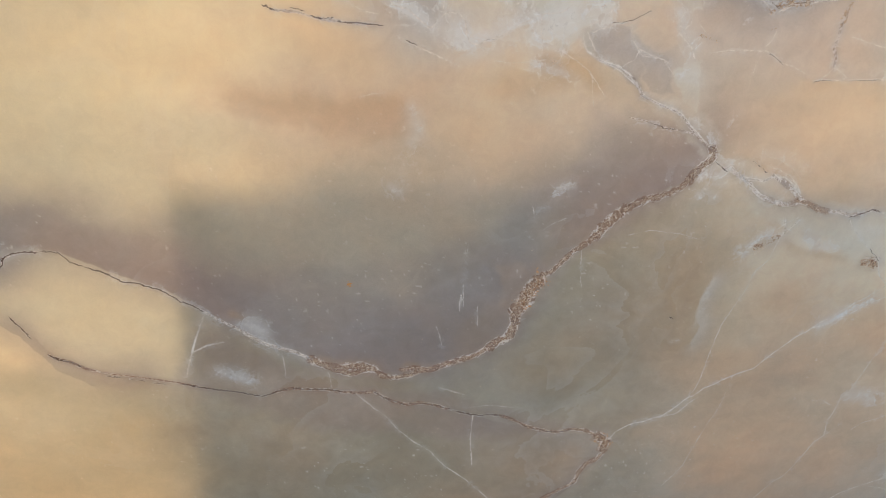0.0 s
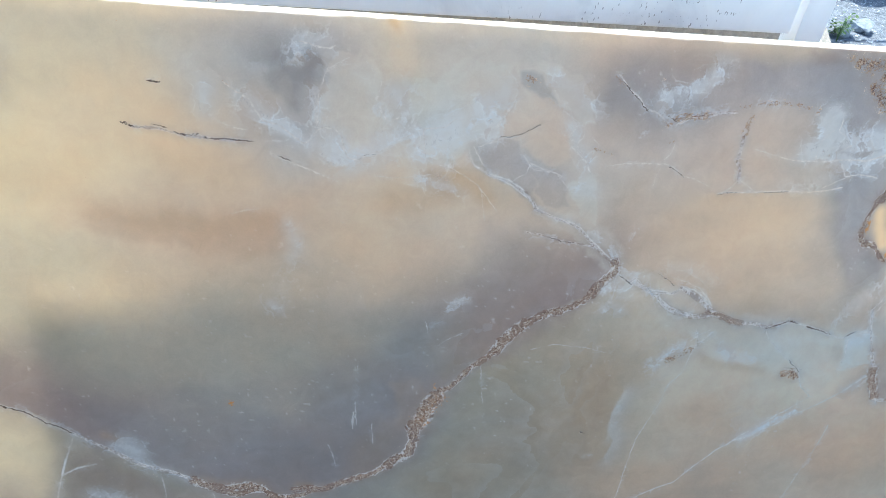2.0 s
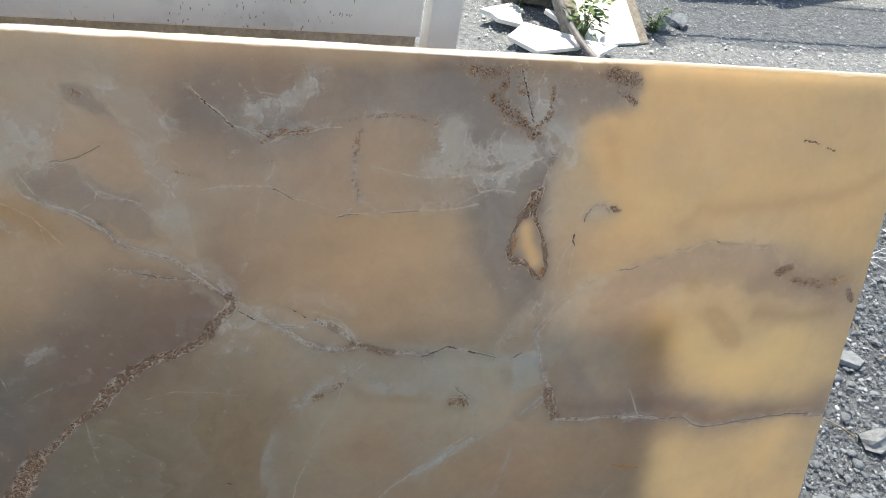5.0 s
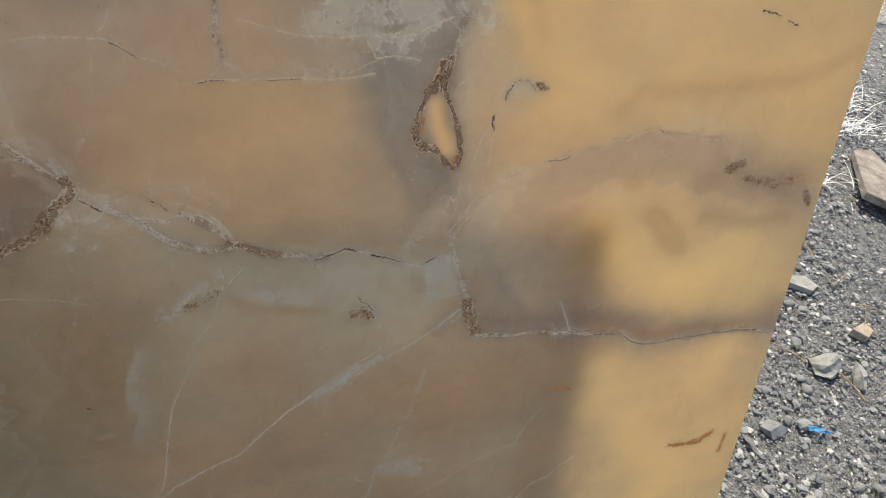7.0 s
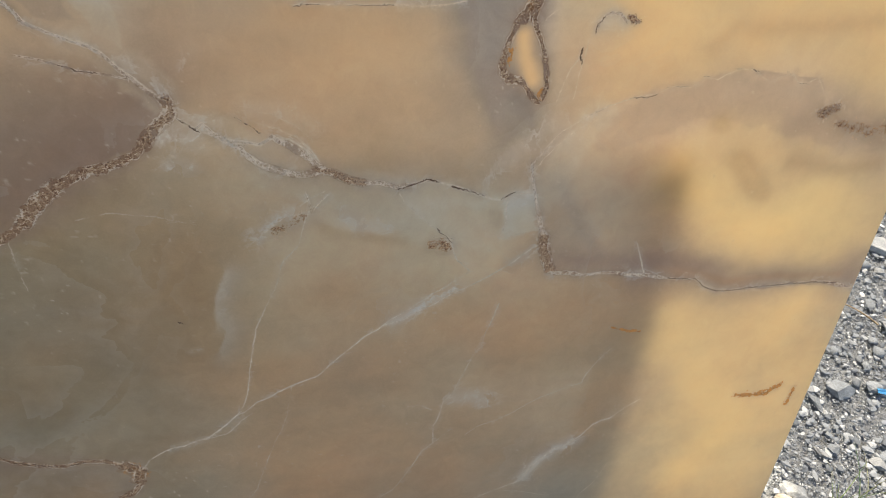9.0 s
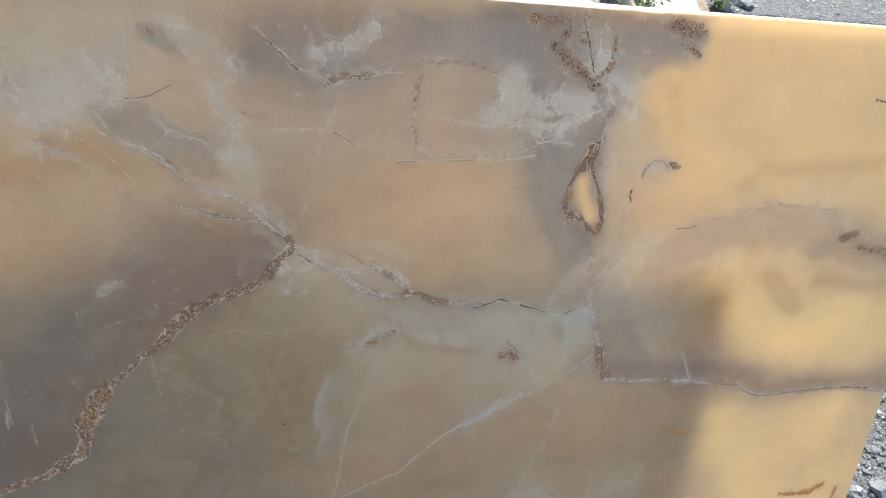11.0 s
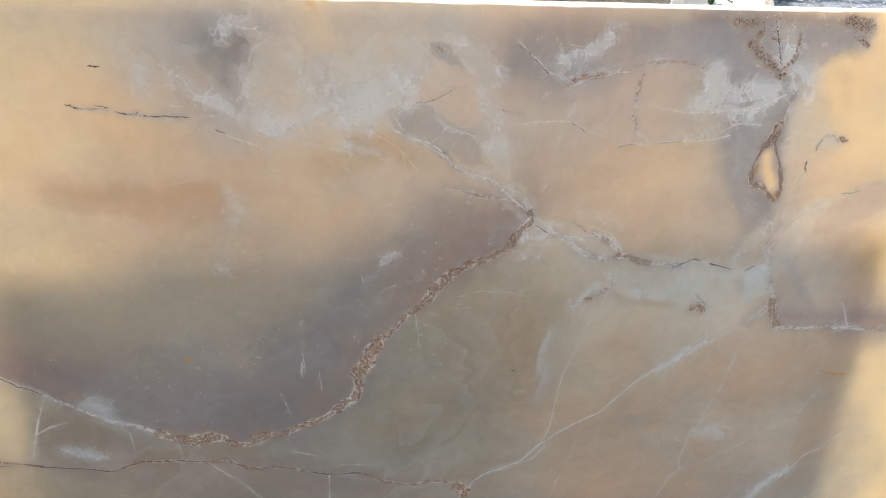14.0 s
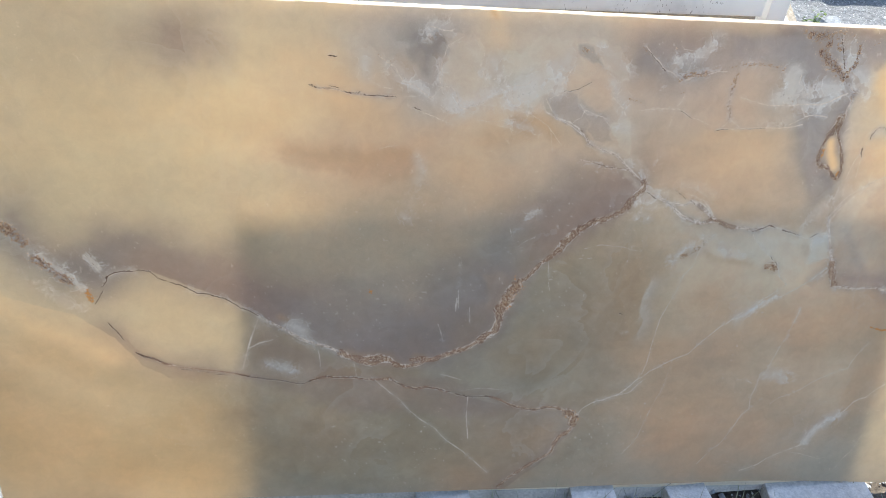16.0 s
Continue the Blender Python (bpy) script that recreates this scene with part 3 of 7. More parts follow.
tone([(19.9, -54), (38.1, -44), (58, -43.2), (36.3, -32.3)], 24, TAUPE, 0.8, 0.25)
tone([(33.5, -53.8), (54.3, -49.3), (67.6, -60.8), (45.5, -69.9), (23.5, -69.5), (65.7, -38.6)], 20, TAUPE, 0.8, 0.25)
tone([(19.3, -45.6), (38.2, -46.3), (23.4, -60.8), (50.1, -50.2)], 12, RUSTY, 0.25, 0.3)
tone([(58.6, -18.4), (62.5, -10.4), (67.9, -6.8), (73.8, -17.6), (62.5, -25.4)], 13, TAUPE, 0.8, 0.25)
tone([(62.8, -12.4), (66.9, -20.3)], 7, GREY, 0.7, 0.3)
tone([(75.7, -28), (85.1, -29.3), (92.8, -31.7), (102.8, -32.3), (113, -31.6), (121.5, -32.4)], 6, MAUVE, 0.85, 0.2)
tone([(78.5, 1.6), (87.5, 3.3), (96.3, 3), (107.5, -3.5)], 8, ROSE, 0.7, 0.45)
tone([(109.1, -4.6), (116.5, -4.4), (99.4, -0.1)], 5, MAUVE, 0.8, 0.3)
tone([(99.8, -9), (106.4, -11.1), (94.1, -13.6)], 4, AMBER, 0.7, 0.7)
tone([(-91.7, -70), (-74.4, -69.5), (-59.4, -74.4), (-44.2, -72)], 12, MOSS, 0.75, 0.2)
tone([(-76, -76.7), (-59.5, -67.1), (-44.9, -57.5)], 8, MOSS, 0.5, 0.2)
tone([(-31.7, -71), (-20.6, -70), (-27.9, -79), (-40.5, -81.8)], 8, TAUPE, 0.8, 0.15)
tone([(-91.7, -41.5), (-79.6, -45.3), (-68.5, -48.4), (-56.9, -50.6)], 5, MOSS, 0.7, 0.2)
tone([(-109.7, -59.1), (-102.1, -57.4), (-96.7, -58.8)], 4, AMBER, 0.7, 0.6)
tone([(-39.7, 38.2), (-39.2, 34.2)], 2, AMBER, 0.5, 0.4)
tone([(117.7, 33.5), (111.3, 35.3)], 12, CREAM, 0.7, 0.8)
tone([(117.9, 29.8), (73.9, 23.1)], 8, ROSE, 0.4, 0.6)
tone([(60.4, 12)], 3, GREY, 0.6, 0.3)
bank([(-115.6, -20.4), (-108.6, -24.1), (-101.2, -26.8), (-96.3, -29.8), (-91.3, -33.4), (-86.1, -36.9), (-79.5, -40.2), (-72.7, -44), (-65.6, -46), (-57, -47.3), (-49.8, -46.2), (-42.6, -43.6), (-36.8, -40.6), (-33.5, -36.2), (-32.4, -28.3), (-30.4, -25.5), (-25.3, -21), (-20.2, -15.1), (-14.8, -10.8), (-9.3, -8.4), (-3.9, -5.5), (0.1, -0.2)], 6, MAUVE, 0.8, 0.12, 1)
bank([(-86.1, -36.9), (-79.5, -40.2), (-72.7, -44), (-65.6, -46), (-57, -47.3), (-49.8, -46.2), (-42.6, -43.6), (-36.8, -40.6), (-33.5, -36.2)], 3.5, SLATE, 0.6, 0.08, 1)
bank([(-32.9, -34.6), (-30.4, -25.5), (-25.3, -21), (-20.2, -15.1), (-14.8, -10.8), (-9.3, -8.4), (-3.9, -5.5), (0.1, -0.2)], 10, MAUVE, 0.7, 0.12, 1)
bank([(-124, -19.6), (-119.7, -19.2), (-115.6, -20.4), (-108.6, -24.1), (-101.2, -26.8), (-96.3, -29.8), (-91.3, -33.4)], 4, MAUVE, 0.75, 0.2, 1)
bank([(-123.1, -37.5), (-120.7, -41.4), (-116.2, -44.1), (-109.2, -45.5), (-101.4, -47.3)], 4, MAUVE, 0.7, 0.25, -1)
bank([(-41.8, -57.6), (-32.5, -60.4), (-19.6, -63.5), (-11.6, -64.2), (-10.5, -70.8), (-14.5, -74.3), (-18, -79.8), (-24.2, -84.2), (-29.6, -89.1)], 7, MAUVE, 0.6, 0.1, -1)
bank([(59.7, -28.7), (65.1, -29.3), (76.7, -30.3), (88.1, -32.1), (92.8, -34.4), (101.1, -34.9), (108.7, -34.7), (116.7, -34.7), (122.9, -36)], 4, MAUVE, 0.95, 0.12, 1)
bank([(53.4, -9.9), (53.6, -11.8), (55.1, -17.1), (57, -23.7), (59.2, -28.7)], 7, MAUVE, 0.6, 0.15, 1)
bank([(55.3, -5.6), (59.4, -1.5), (65.5, 1.8), (71.1, 3.5), (78.3, 4.8), (81.5, 6.2), (86.6, 6.8), (93.1, 6.2), (99.1, 5.4), (102.6, 0.8), (109.5, -2.2), (118.3, -2.6), (121.9, -5.8)], 8, ROSE, 0.6, 0.4, -1)
bank([(86.6, 6.8), (93.1, 6.2), (99.1, 5.4), (102.6, 0.8), (109.5, -2.2), (118.3, -2.6), (121.9, -5.8)], 3, MAUVE, 0.6, 0.2, -1)
bank([(-27.6, 19.1), (-26.9, 17.2), (-24.8, 16), (-22.3, 14.9), (-19.7, 13.7), (-15.9, 10.7), (-10.2, 8)], 7, GREY, 0.6, 0.15, 1)
bank([(-27.6, 19.1), (-26.9, 17.2), (-24.8, 16), (-22.3, 14.9), (-19.7, 13.7), (-15.9, 10.7), (-10.2, 8)], 5, PEACH, 0.5, 0.6, -1)
bank([(13.6, 13.2), (23.4, 13.8), (28.9, 14.3), (33.3, 14.2)], 9, PEACH, 0.45, 0.85, -1)
bank([(-9.7, -64.6), (-2, -59.3), (5.8, -55.7), (13.6, -50.3), (19.3, -46.9), (25, -42.5), (30.7, -37.8), (38.2, -34.1), (44.7, -30), (51.3, -27), (56.1, -23)], 9, TAUPE, 0.3, 0.2, 1)
bank([(-145.2, -7.5), (-141.7, -13.4), (-137.7, -16.9), (-133.6, -20.5), (-129.6, -26.2)], 6, MAUVE, 0.5, 0.2, 1)
bank([(-148.3, -25.5), (-141.8, -27.9), (-133.8, -30.4), (-126.1, -36.6), (-120.7, -44.5), (-114.6, -48.1)], 4, AMBER, 0.5, 0.6, -1)
bank([(-53.9, 34.7), (-50.8, 33.9), (-50.1, 31.8), (-51.2, 27.7), (-51.7, 23.8)], 8, SLATE, 0.7, 0.12, -1)
bank([(-59.3, 31.1), (-56.4, 31.8), (-54.9, 30), (-54.5, 27.7)], 5, GREY, 0.5, 0.2, -1)
bank([(5.5, -26.2), (4.7, -28.7), (3.7, -31.4), (3.8, -34.5), (5.1, -37), (4.5, -39.5), (3.9, -41)], 2.2, MIST, 0.55, 0.3, 1)
bank([(31.6, -12.9), (33.8, -16.6), (39.6, -21.5), (40.8, -23.4), (44.3, -27.9)], 2.5, MIST, 0.4, 0.3, 1)
bank([(49, -14.3), (49, -18.6), (48.4, -22.2)], 2.0, MIST, 0.6, 0.3, 1)
bank([(20.1, -18.2), (23.5, -19.5), (28.5, -19.9), (32.2, -19.6)], 2.5, MIST, 0.5, 0.3, 1)
bank([(32.2, -61), (39.2, -57.5), (44.7, -56.5), (56.5, -58), (62.3, -58.2)], 3.0, MIST, 0.15, 0.3, 1)
bank([(-60.5, 23.3), (-57.9, 22.3), (-55.3, 21.1), (-53.2, 19.7)], 1.8, MIST, 0.75, 0.3, 1)
bank([(-48.9, 19.8), (-48.9, 17.3), (-46.7, 16.6), (-44.1, 18.1), (-41.2, 18.7), (-38.6, 20.8), (-35, 22), (-30.7, 22.5)], 2.5, MIST, 0.8, 0.3, 1)
bank([(-30.7, 16.6), (-30.3, 19.3), (-28.3, 20.8), (-25.8, 21.8)], 4.0, MIST, 0.65, 0.3, 1)
bank([(-19.7, 20.4), (-19.4, 18.8), (-17.2, 17.4), (-14, 16.4), (-10, 15)], 3.0, GREY, 0.6, 0.3, -1)
bank([(-87.1, -36), (-85.1, -37.7), (-81.6, -40.1), (-77.9, -41)], 1.5, MIST, 0.5, 0.2, 1)
area([(27.7, 37.1), (35.4, 37.7), (49.3, 37.9), (64.4, 37.6), (64.4, 34.4), (62.6, 32.3), (60.3, 30.5), (55.9, 29.5), (53.1, 29.7), (52.1, 26.4), (52.1, 22.6), (51.7, 20), (51.1, 16.4), (51.1, 10.2), (51.9, 2.7), (50.6, -3.1), (47.4, 0.8), (46, 10.1), (46.1, 16.3), (47.8, 21.2), (43.2, 21.8), (38.5, 22.9), (36.3, 25.6), (34, 29.1), (31.2, 30.6), (28.7, 30.8)], 2.0, MAUVE, 0.85, 0.12)
area([(50.4, 21.6), (56.7, 22.8), (60, 20.6), (62.1, 16.7), (63.1, 13.1), (52.9, 13)], 1.0, GREY, 0.6, 0.4)
area([(62.3, 0.4), (71.2, 2.5), (79, 5), (85, 6.6), (94.9, 5.8), (97.5, 4.4), (100.8, 5.2), (103.6, 1.3), (111.7, -2), (113.5, -6.5), (104.7, -5.3), (96, -5.1), (93.1, -0.8), (85, 0.5), (80, -2.7), (73.6, -5.7), (62.6, -5.5)], 1.0, ROSE, 0.6, 0.4)
area([(95.6, -4.1), (98.7, -0.9), (102.8, 1.7), (111.7, -2), (113.5, -6.5), (104.7, -5.3)], 1.0, ROSE, 0.5, 0.5)
area([(-26.5, 19.9), (-20.3, 20.4), (-19.1, 18.5), (-15.8, 16.8), (-10.6, 14.3), (-10, 10.8), (-15.9, 11.8), (-19.8, 14.6), (-25.4, 16.7)], 0.8, GREY, 0.5, 0.3)
area([(-58.1, 32.7), (-53.5, 34.3), (-50.3, 33.8), (-50.4, 29.3), (-51.9, 25.8), (-54.9, 24.1), (-58.6, 28.7)], 0.8, SLATE, 0.45, 0.15)
area([(-79.6, 8), (-74, 8.3), (-70.4, 7), (-66.3, 7.5), (-60.8, 9.7), (-57, 6.8), (-57, 2.8), (-63.7, 2.1), (-70.7, 2.1), (-77, 4.4), (-80.4, 4.6)], 1.5, MAUVE, 0.33, 0.5)
tone([(-84.4, 8), (-77.1, 6.7), (-67.2, 5.4), (-58.3, 5.3)], 6, ROSE, 0.7, 0.4)
tone([(-85.5, 9), (-78.3, 7.7), (-68.4, 6), (-58.3, 7.3)], 3, RUSTY, 0.4, 0.5)
tone([(-79.3, -32.6), (-68.4, -34.6), (-54.4, -40), (-43.1, -34.1), (-37.5, -31.2)], 12, SLATE, 0.5, 0.15)
tone([(-105.9, 29.7)], 8, MAUVE, 0.75, 0.25)
tone([(-58, 32.2), (-53.8, 31.3)], 8, SLATE, 0.5, 0.12)
tone([(-2.1, 29.3), (3, 26), (7.9, 26)], 6, SLATE, 0.8, 0.1)
tone([(36.1, 30.1), (41.2, 20.1), (42.2, 9.4), (46.2, 1.3), (48.1, -2.3)], 9, SLATE, 0.85, 0.08)
tone([(89.5, -8.9), (92.5, -11.8), (96.1, -14.9)], 1.8, RUSTY, 0.85, 0.4)
tone([(83.4, -2.3)], 1.8, RUSTY, 0.7, 0.4)
tone([(-40.1, 38.4), (-39.7, 37.9), (-39.4, 37.3)], 0.8, RUSTY, 0.9, 0.5)
tone([(-131.9, -17.7), (-126.1, -17.9)], 5, SLATE, 0.7, 0.1)
tone([(27.1, -45.2), (39.2, -47.8), (50, -49.5)], 7, RUSTY, 0.25, 0.4)
tone([(2.9, -43.9), (9.2, -43.4)], 6, RUSTY, 0.22, 0.3)
tone([(38.4, -36.4), (32.9, -43.3)], 5, RUSTY, 0.3, 0.3)
tone([(-37.3, -34.4), (-41.4, -39.1)], 5, RUSTY, 0.35, 0.2)
tone([(-17.9, -8.9), (-24.6, -13.9)], 5, RUSTY, 0.3, 0.2)
tone([(-35.6, 15.5), (-30.2, 14.8)], 4, AMBER, 0.5, 0.5)
tone([(-22.8, 12.6), (-15, 8.3)], 7, TAN, 0.5, 0.4)
tone([(-39, 29.6), (-37.7, 25.2)], 4, TAN, 0.5, 0.4)
tone([(2.4, 19.9), (10.6, 17.7)], 6, ROSE, 0.4, 0.35)
tone([(101.2, -9.6), (106.2, -9.1), (112.6, -9.9)], 3, PEACH, 0.6, 0.8)
tone([(88.1, -15.4), (95.8, -21.4), (106.1, -18.9), (115.2, -22.3)], 9, CREAM, 0.65, 1.0)
tone([(-29.5, 15.8), (-26.1, 13.9), (-23.7, 11.4)], 1.8, RUSTY, 0.5, 0.6)
tone([(-38.7, 11.6), (-34.4, 11.1), (-31.2, 12.3)], 2.5, RUSTY, 0.4, 0.5)
tone([(-33.5, 15.9), (-30.4, 15.2)], 1.4, RUSTY, 0.5, 0.5)
tone([(-40.3, 35.4), (-38.8, 32.7), (-37.9, 30.4)], 4, AMBER, 0.35, 0.4)
tone([(-19.9, -15.2), (-23.4, -17.4), (-28.5, -22.7)], 2, RUSTY, 0.35, 0.2)
tone([(-72, -43.1), (-67.5, -44.6), (-62.1, -44.7)], 1.2, RUSTY, 0.5, 0.2)
tone([(-55.1, -44.9), (-52.7, -45.4)], 0.9, RUSTY, 0.5, 0.2)
tone([(-87.9, -32.9), (-86.2, -33.7)], 1.0, RUSTY, 0.4, 0.2)
tone([(-110.4, -58.4), (-103.7, -58.2), (-97.1, -59.2)], 2.0, RUSTY, 0.35, 0.5)
tone([(-21.3, -47.3), (-7.5, -37.2), (-17.6, -26), (-5.4, -56.8)], 14, MOSS, 0.4, 0.2)
tone([(-30.7, -18.1), (-22.2, -25.2)], 8, MOSS, 0.3, 0.2)
tone([(59.9, -13.3), (64.2, -8.6), (64, -21.1), (69.4, -16.2)], 8, GREY, 0.6, 0.45)
tone([(-145.5, -50.9), (-133.1, -42.3), (-111.8, -59.7), (-130.5, -72)], 14, TAN, 0.35, 0.4)
tone([(-88.2, -54.6), (-74.3, -59), (-59.6, -63.6)], 10, MOSS, 0.5, 0.15)
tone([(21.2, -26.8), (43.6, -19.4), (34.8, -53.4), (61.4, -54.9)], 16, CREAM, 0.35, 0.25)
tone([(77.6, 9.9), (80.9, 13), (91, 13.4), (101.7, 13.9), (112.4, 15.9), (122.3, 20.6)], 1.8, RUSTY, 0.45, 0.6)
tone([(60.8, 24.4), (62.5, 19), (64, 14.2)], 2.5, RUSTY, 0.3, 0.8)
tone([(95.6, -2.5), (103.2, -1.3), (112.7, -4.2), (120.8, -5.7)], 2.5, MAUVE, 0.5, 0.3)
tone([(104.9, -2.5), (111.1, -3.1), (119, -2.6)], 1.2, RUSTY, 0.55, 0.35)
tone([(88.8, -8.4), (91.6, -10.7), (94.8, -14.3)], 1.6, RUSTY, 0.6, 0.5)
vein([(53.4, -9.4), (55.3, -5.6), (59.4, -1.5), (65.5, 1.8), (71.1, 3.5), (78.3, 4.8)], 0.9, MILK, 0.18)
vein([(106.4, -62.0), (109.6, -62.4), (111.8, -62.2), (113.8, -62.2), (115.3, -61.4), (116.5, -60.5)], 0.62, RUST, 1.0)
vein([(120.4, -61.3), (120.4, -63.4), (120.3, -66.1)], 0.45, RUST, 0.95)
vein([(99.6, 25.8), (101.7, 25.6), (103, 25.2)], 0.14, DARK, 0.9)
vein([(104.9, 24.5), (106.8, 24)], 0.12, DARK, 0.8)
vein([(-67.3, 27.8), (-67.6, 25.2)], 1.0, MILK, 0.48)
vein([(-60.9, 26.2), (-59.8, 23.9), (-57.4, 22.7), (-55, 21.1), (-53.3, 20.1)], 1.5, MILK, 0.54)
vein([(-48.4, 19.8), (-45.9, 17.6), (-43.2, 17.6), (-40.4, 18.7)], 2.2, MILK, 0.48)
vein([(-43.8, 31.4), (-42.9, 29.1), (-42.7, 26.8), (-41.5, 24.5), (-39.8, 25.6), (-38.2, 27.6)], 1.8, MILK, 0.42)
vein([(-54.8, 33.3), (-53.4, 35.4), (-51.5, 36.5), (-50, 34.7), (-48.6, 33.9)], 1.0, MILK, 0.48)
vein([(-50.4, 31.4), (-51.2, 27.7), (-51.6, 24.2)], 0.8, MILK, 0.42)
vein([(-61.2, 32), (-60.1, 30.9), (-56.8, 31.8)], 0.8, MILK, 0.36)
vein([(-63.2, 27.4), (-60.7, 26.6), (-59.1, 26.3)], 0.6, MILK, 0.42)
vein([(-38.4, 28.1), (-37.9, 26.1), (-39.8, 21)], 3.0, MILK, 0.42)
vein([(-32.6, 22), (-30.6, 22.5), (-29.5, 20.8), (-30.8, 17.9), (-33.6, 18.8)], 3.2, MILK, 0.45)
vein([(-27.2, 26.1), (-22.9, 26.4), (-25.4, 24.4)], 3.0, MILK, 0.33)
vein([(-37, 26.6), (-37.6, 23.8)], 2.0, MILK, 0.3)
vein([(-35.2, 14.2), (-32.3, 13.9), (-30.2, 13.2), (-28.2, 12.7)], 1.0, MILK, 0.48)
vein([(-12.3, 28.3), (-8.9, 25.8), (-6.9, 27), (-10.7, 30.7)], 2.0, MILK, 0.36)
vein([(-7.9, 18.2), (-7.3, 15.1), (-5.5, 13.4), (-9, 13.9)], 1.3, MILK, 0.48)
vein([(2.5, 28.2), (4.4, 26.1), (6.9, 26.5)], 0.9, MILK, 0.48)
vein([(0.7, 23), (1.5, 23.2)], 0.7, MILK, 0.48)
vein([(10.4, 27.4), (14.3, 28.4), (18.9, 29.2), (24.7, 29.8)], 0.9, MILK, 0.36)
vein([(31.7, 20.6), (34.6, 21.8), (38.1, 22.8), (41.2, 23.4), (47.8, 22.8)], 1.8, MILK, 0.54)
vein([(34.1, 28), (33.9, 25.2), (32.7, 21.8)], 1.0, MILK, 0.54)
vein([(28.3, 14.2), (33.2, 15.3), (36.7, 16.9), (39, 18.7)], 1.2, MILK, 0.48)
vein([(46.2, 34.1), (47.2, 29.6)], 1.3, MILK, 0.57)
vein([(48.1, 26.7), (50, 26.8), (52.3, 27.9)], 1.0, MILK, 0.48)
vein([(50.1, 16.6), (51, 14.1)], 1.0, MILK, 0.42)
vein([(54.3, 3), (56.3, 6.3), (57, 8.9)], 1.2, MILK, 0.42)
vein([(-1.4, 2.7), (1.4, -0.4), (3.7, -2.6)], 0.9, MILK, 0.54)
vein([(5.1, -2.1), (3.2, -3.4), (-1.5, -3.7)], 1.5, MILK, 0.48)
vein([(0.3, -5.4), (1.7, -7)], 1.3, MILK, 0.42)
vein([(9.1, -0.4), (12.5, -0.4), (16, -1), (18.6, -3.2)], 1.4, MILK, 0.42)
vein([(50, -14.4), (49.9, -17.7), (49.8, -21)], 1.0, MILK, 0.42)
vein([(40.9, -16.1), (43.4, -18.1), (46.4, -22.9)], 2.2, MILK, 0.21)
vein([(45.4, -11.2), (47.9, -8.7), (50.9, -5), (52.8, -2.7), (55.5, -2)], 1.6, MILK, 0.42)
vein([(18.5, -11.3), (19.5, -13.7), (18.6, -15.5)], 1.2, MILK, 0.48)
vein([(9.7, -19.7), (12.3, -19.1), (14.9, -16.7)], 1.2, MILK, 0.42)
vein([(22.9, -15.6), (25.2, -18.3), (28.7, -19.3)], 1.2, MILK, 0.36)
vein([(5.6, -26.8), (4.8, -30.6), (4.6, -34)], 1.0, MILK, 0.27)
vein([(1.2, -23.7), (2.1, -24)], 0.8, MILK, 0.36)
vein([(-1.7, -48.4), (-1.5, -50.4)], 0.6, MILK, 0.3)
vein([(-0.1, -40.6), (1.2, -40.4)], 0.6, MILK, 0.3)
vein([(32.3, -37.4), (35.3, -36), (40.9, -31.3)], 0.5, MILK, 0.21)
vein([(52.5, -26.3), (56.5, -23.3)], 0.5, MILK, 0.54)
vein([(63.3, -18.8), (66.7, -22.3)], 0.8, MILK, 0.3)
vein([(67.7, -35.7), (68.9, -34.2)], 0.6, MILK, 0.3)
vein([(43.9, -55.8), (47.1, -55.8), (52.9, -56.8)], 1.6, MILK, 0.27)
vein([(9.4, -62.8), (9.7, -63)], 0.3, MILK, 0.54)
vein([(-11.7, -9), (-9.9, -8.8)], 0.5, MILK, 0.48)
vein([(-5.5, 6.1), (-3.1, 4.5)], 0.9, MILK, 0.48)
vein([(-0.7, -3.6), (2.1, -2.9), (3.9, -2.5)], 1.1, MILK, 0.48)
vein([(1.9, 5), (3.4, 7.4)], 0.5, MILK, 0.42)
vein([(-12.6, 3.1), (-11, 2.7)], 0.5, MILK, 0.3)
vein([(-91.6, -45.5), (-89.7, -46), (-87, -46.8)], 0.8, MILK, 0.36)
vein([(-84.5, -35), (-82.7, -36.7)], 0.9, MILK, 0.36)
vein([(-142.6, -18.9), (-141, -22), (-137.9, -25.3), (-133.9, -27.4)], 1.5, MILK, 0.36)
vein([(-129.5, -15.6), (-127.3, -18.1)], 0.8, MILK, 0.48)
vein([(-136.6, -17.2), (-132.8, -19.8)], 1.0, MILK, 0.36)
vein([(-54.6, 4.9), (-54.3, -0.3), (-57.6, -4.3)], 2.0, MILK, 0.27)
vein([(-58.4, -7.4), (-57.5, -7)], 1.4, MILK, 0.3)
vein([(-28.3, -9.5), (-31.4, -11.6), (-33.6, -16)], 0.8, MILK, 0.24)
vein([(-76, -76.7), (-59.5, -67.1)], 2.0, MILK, 0.07)
vein([(-3.8, -26), (-8.1, -30.8), (-10.3, -36)], 2.0, MILK, 0.15)
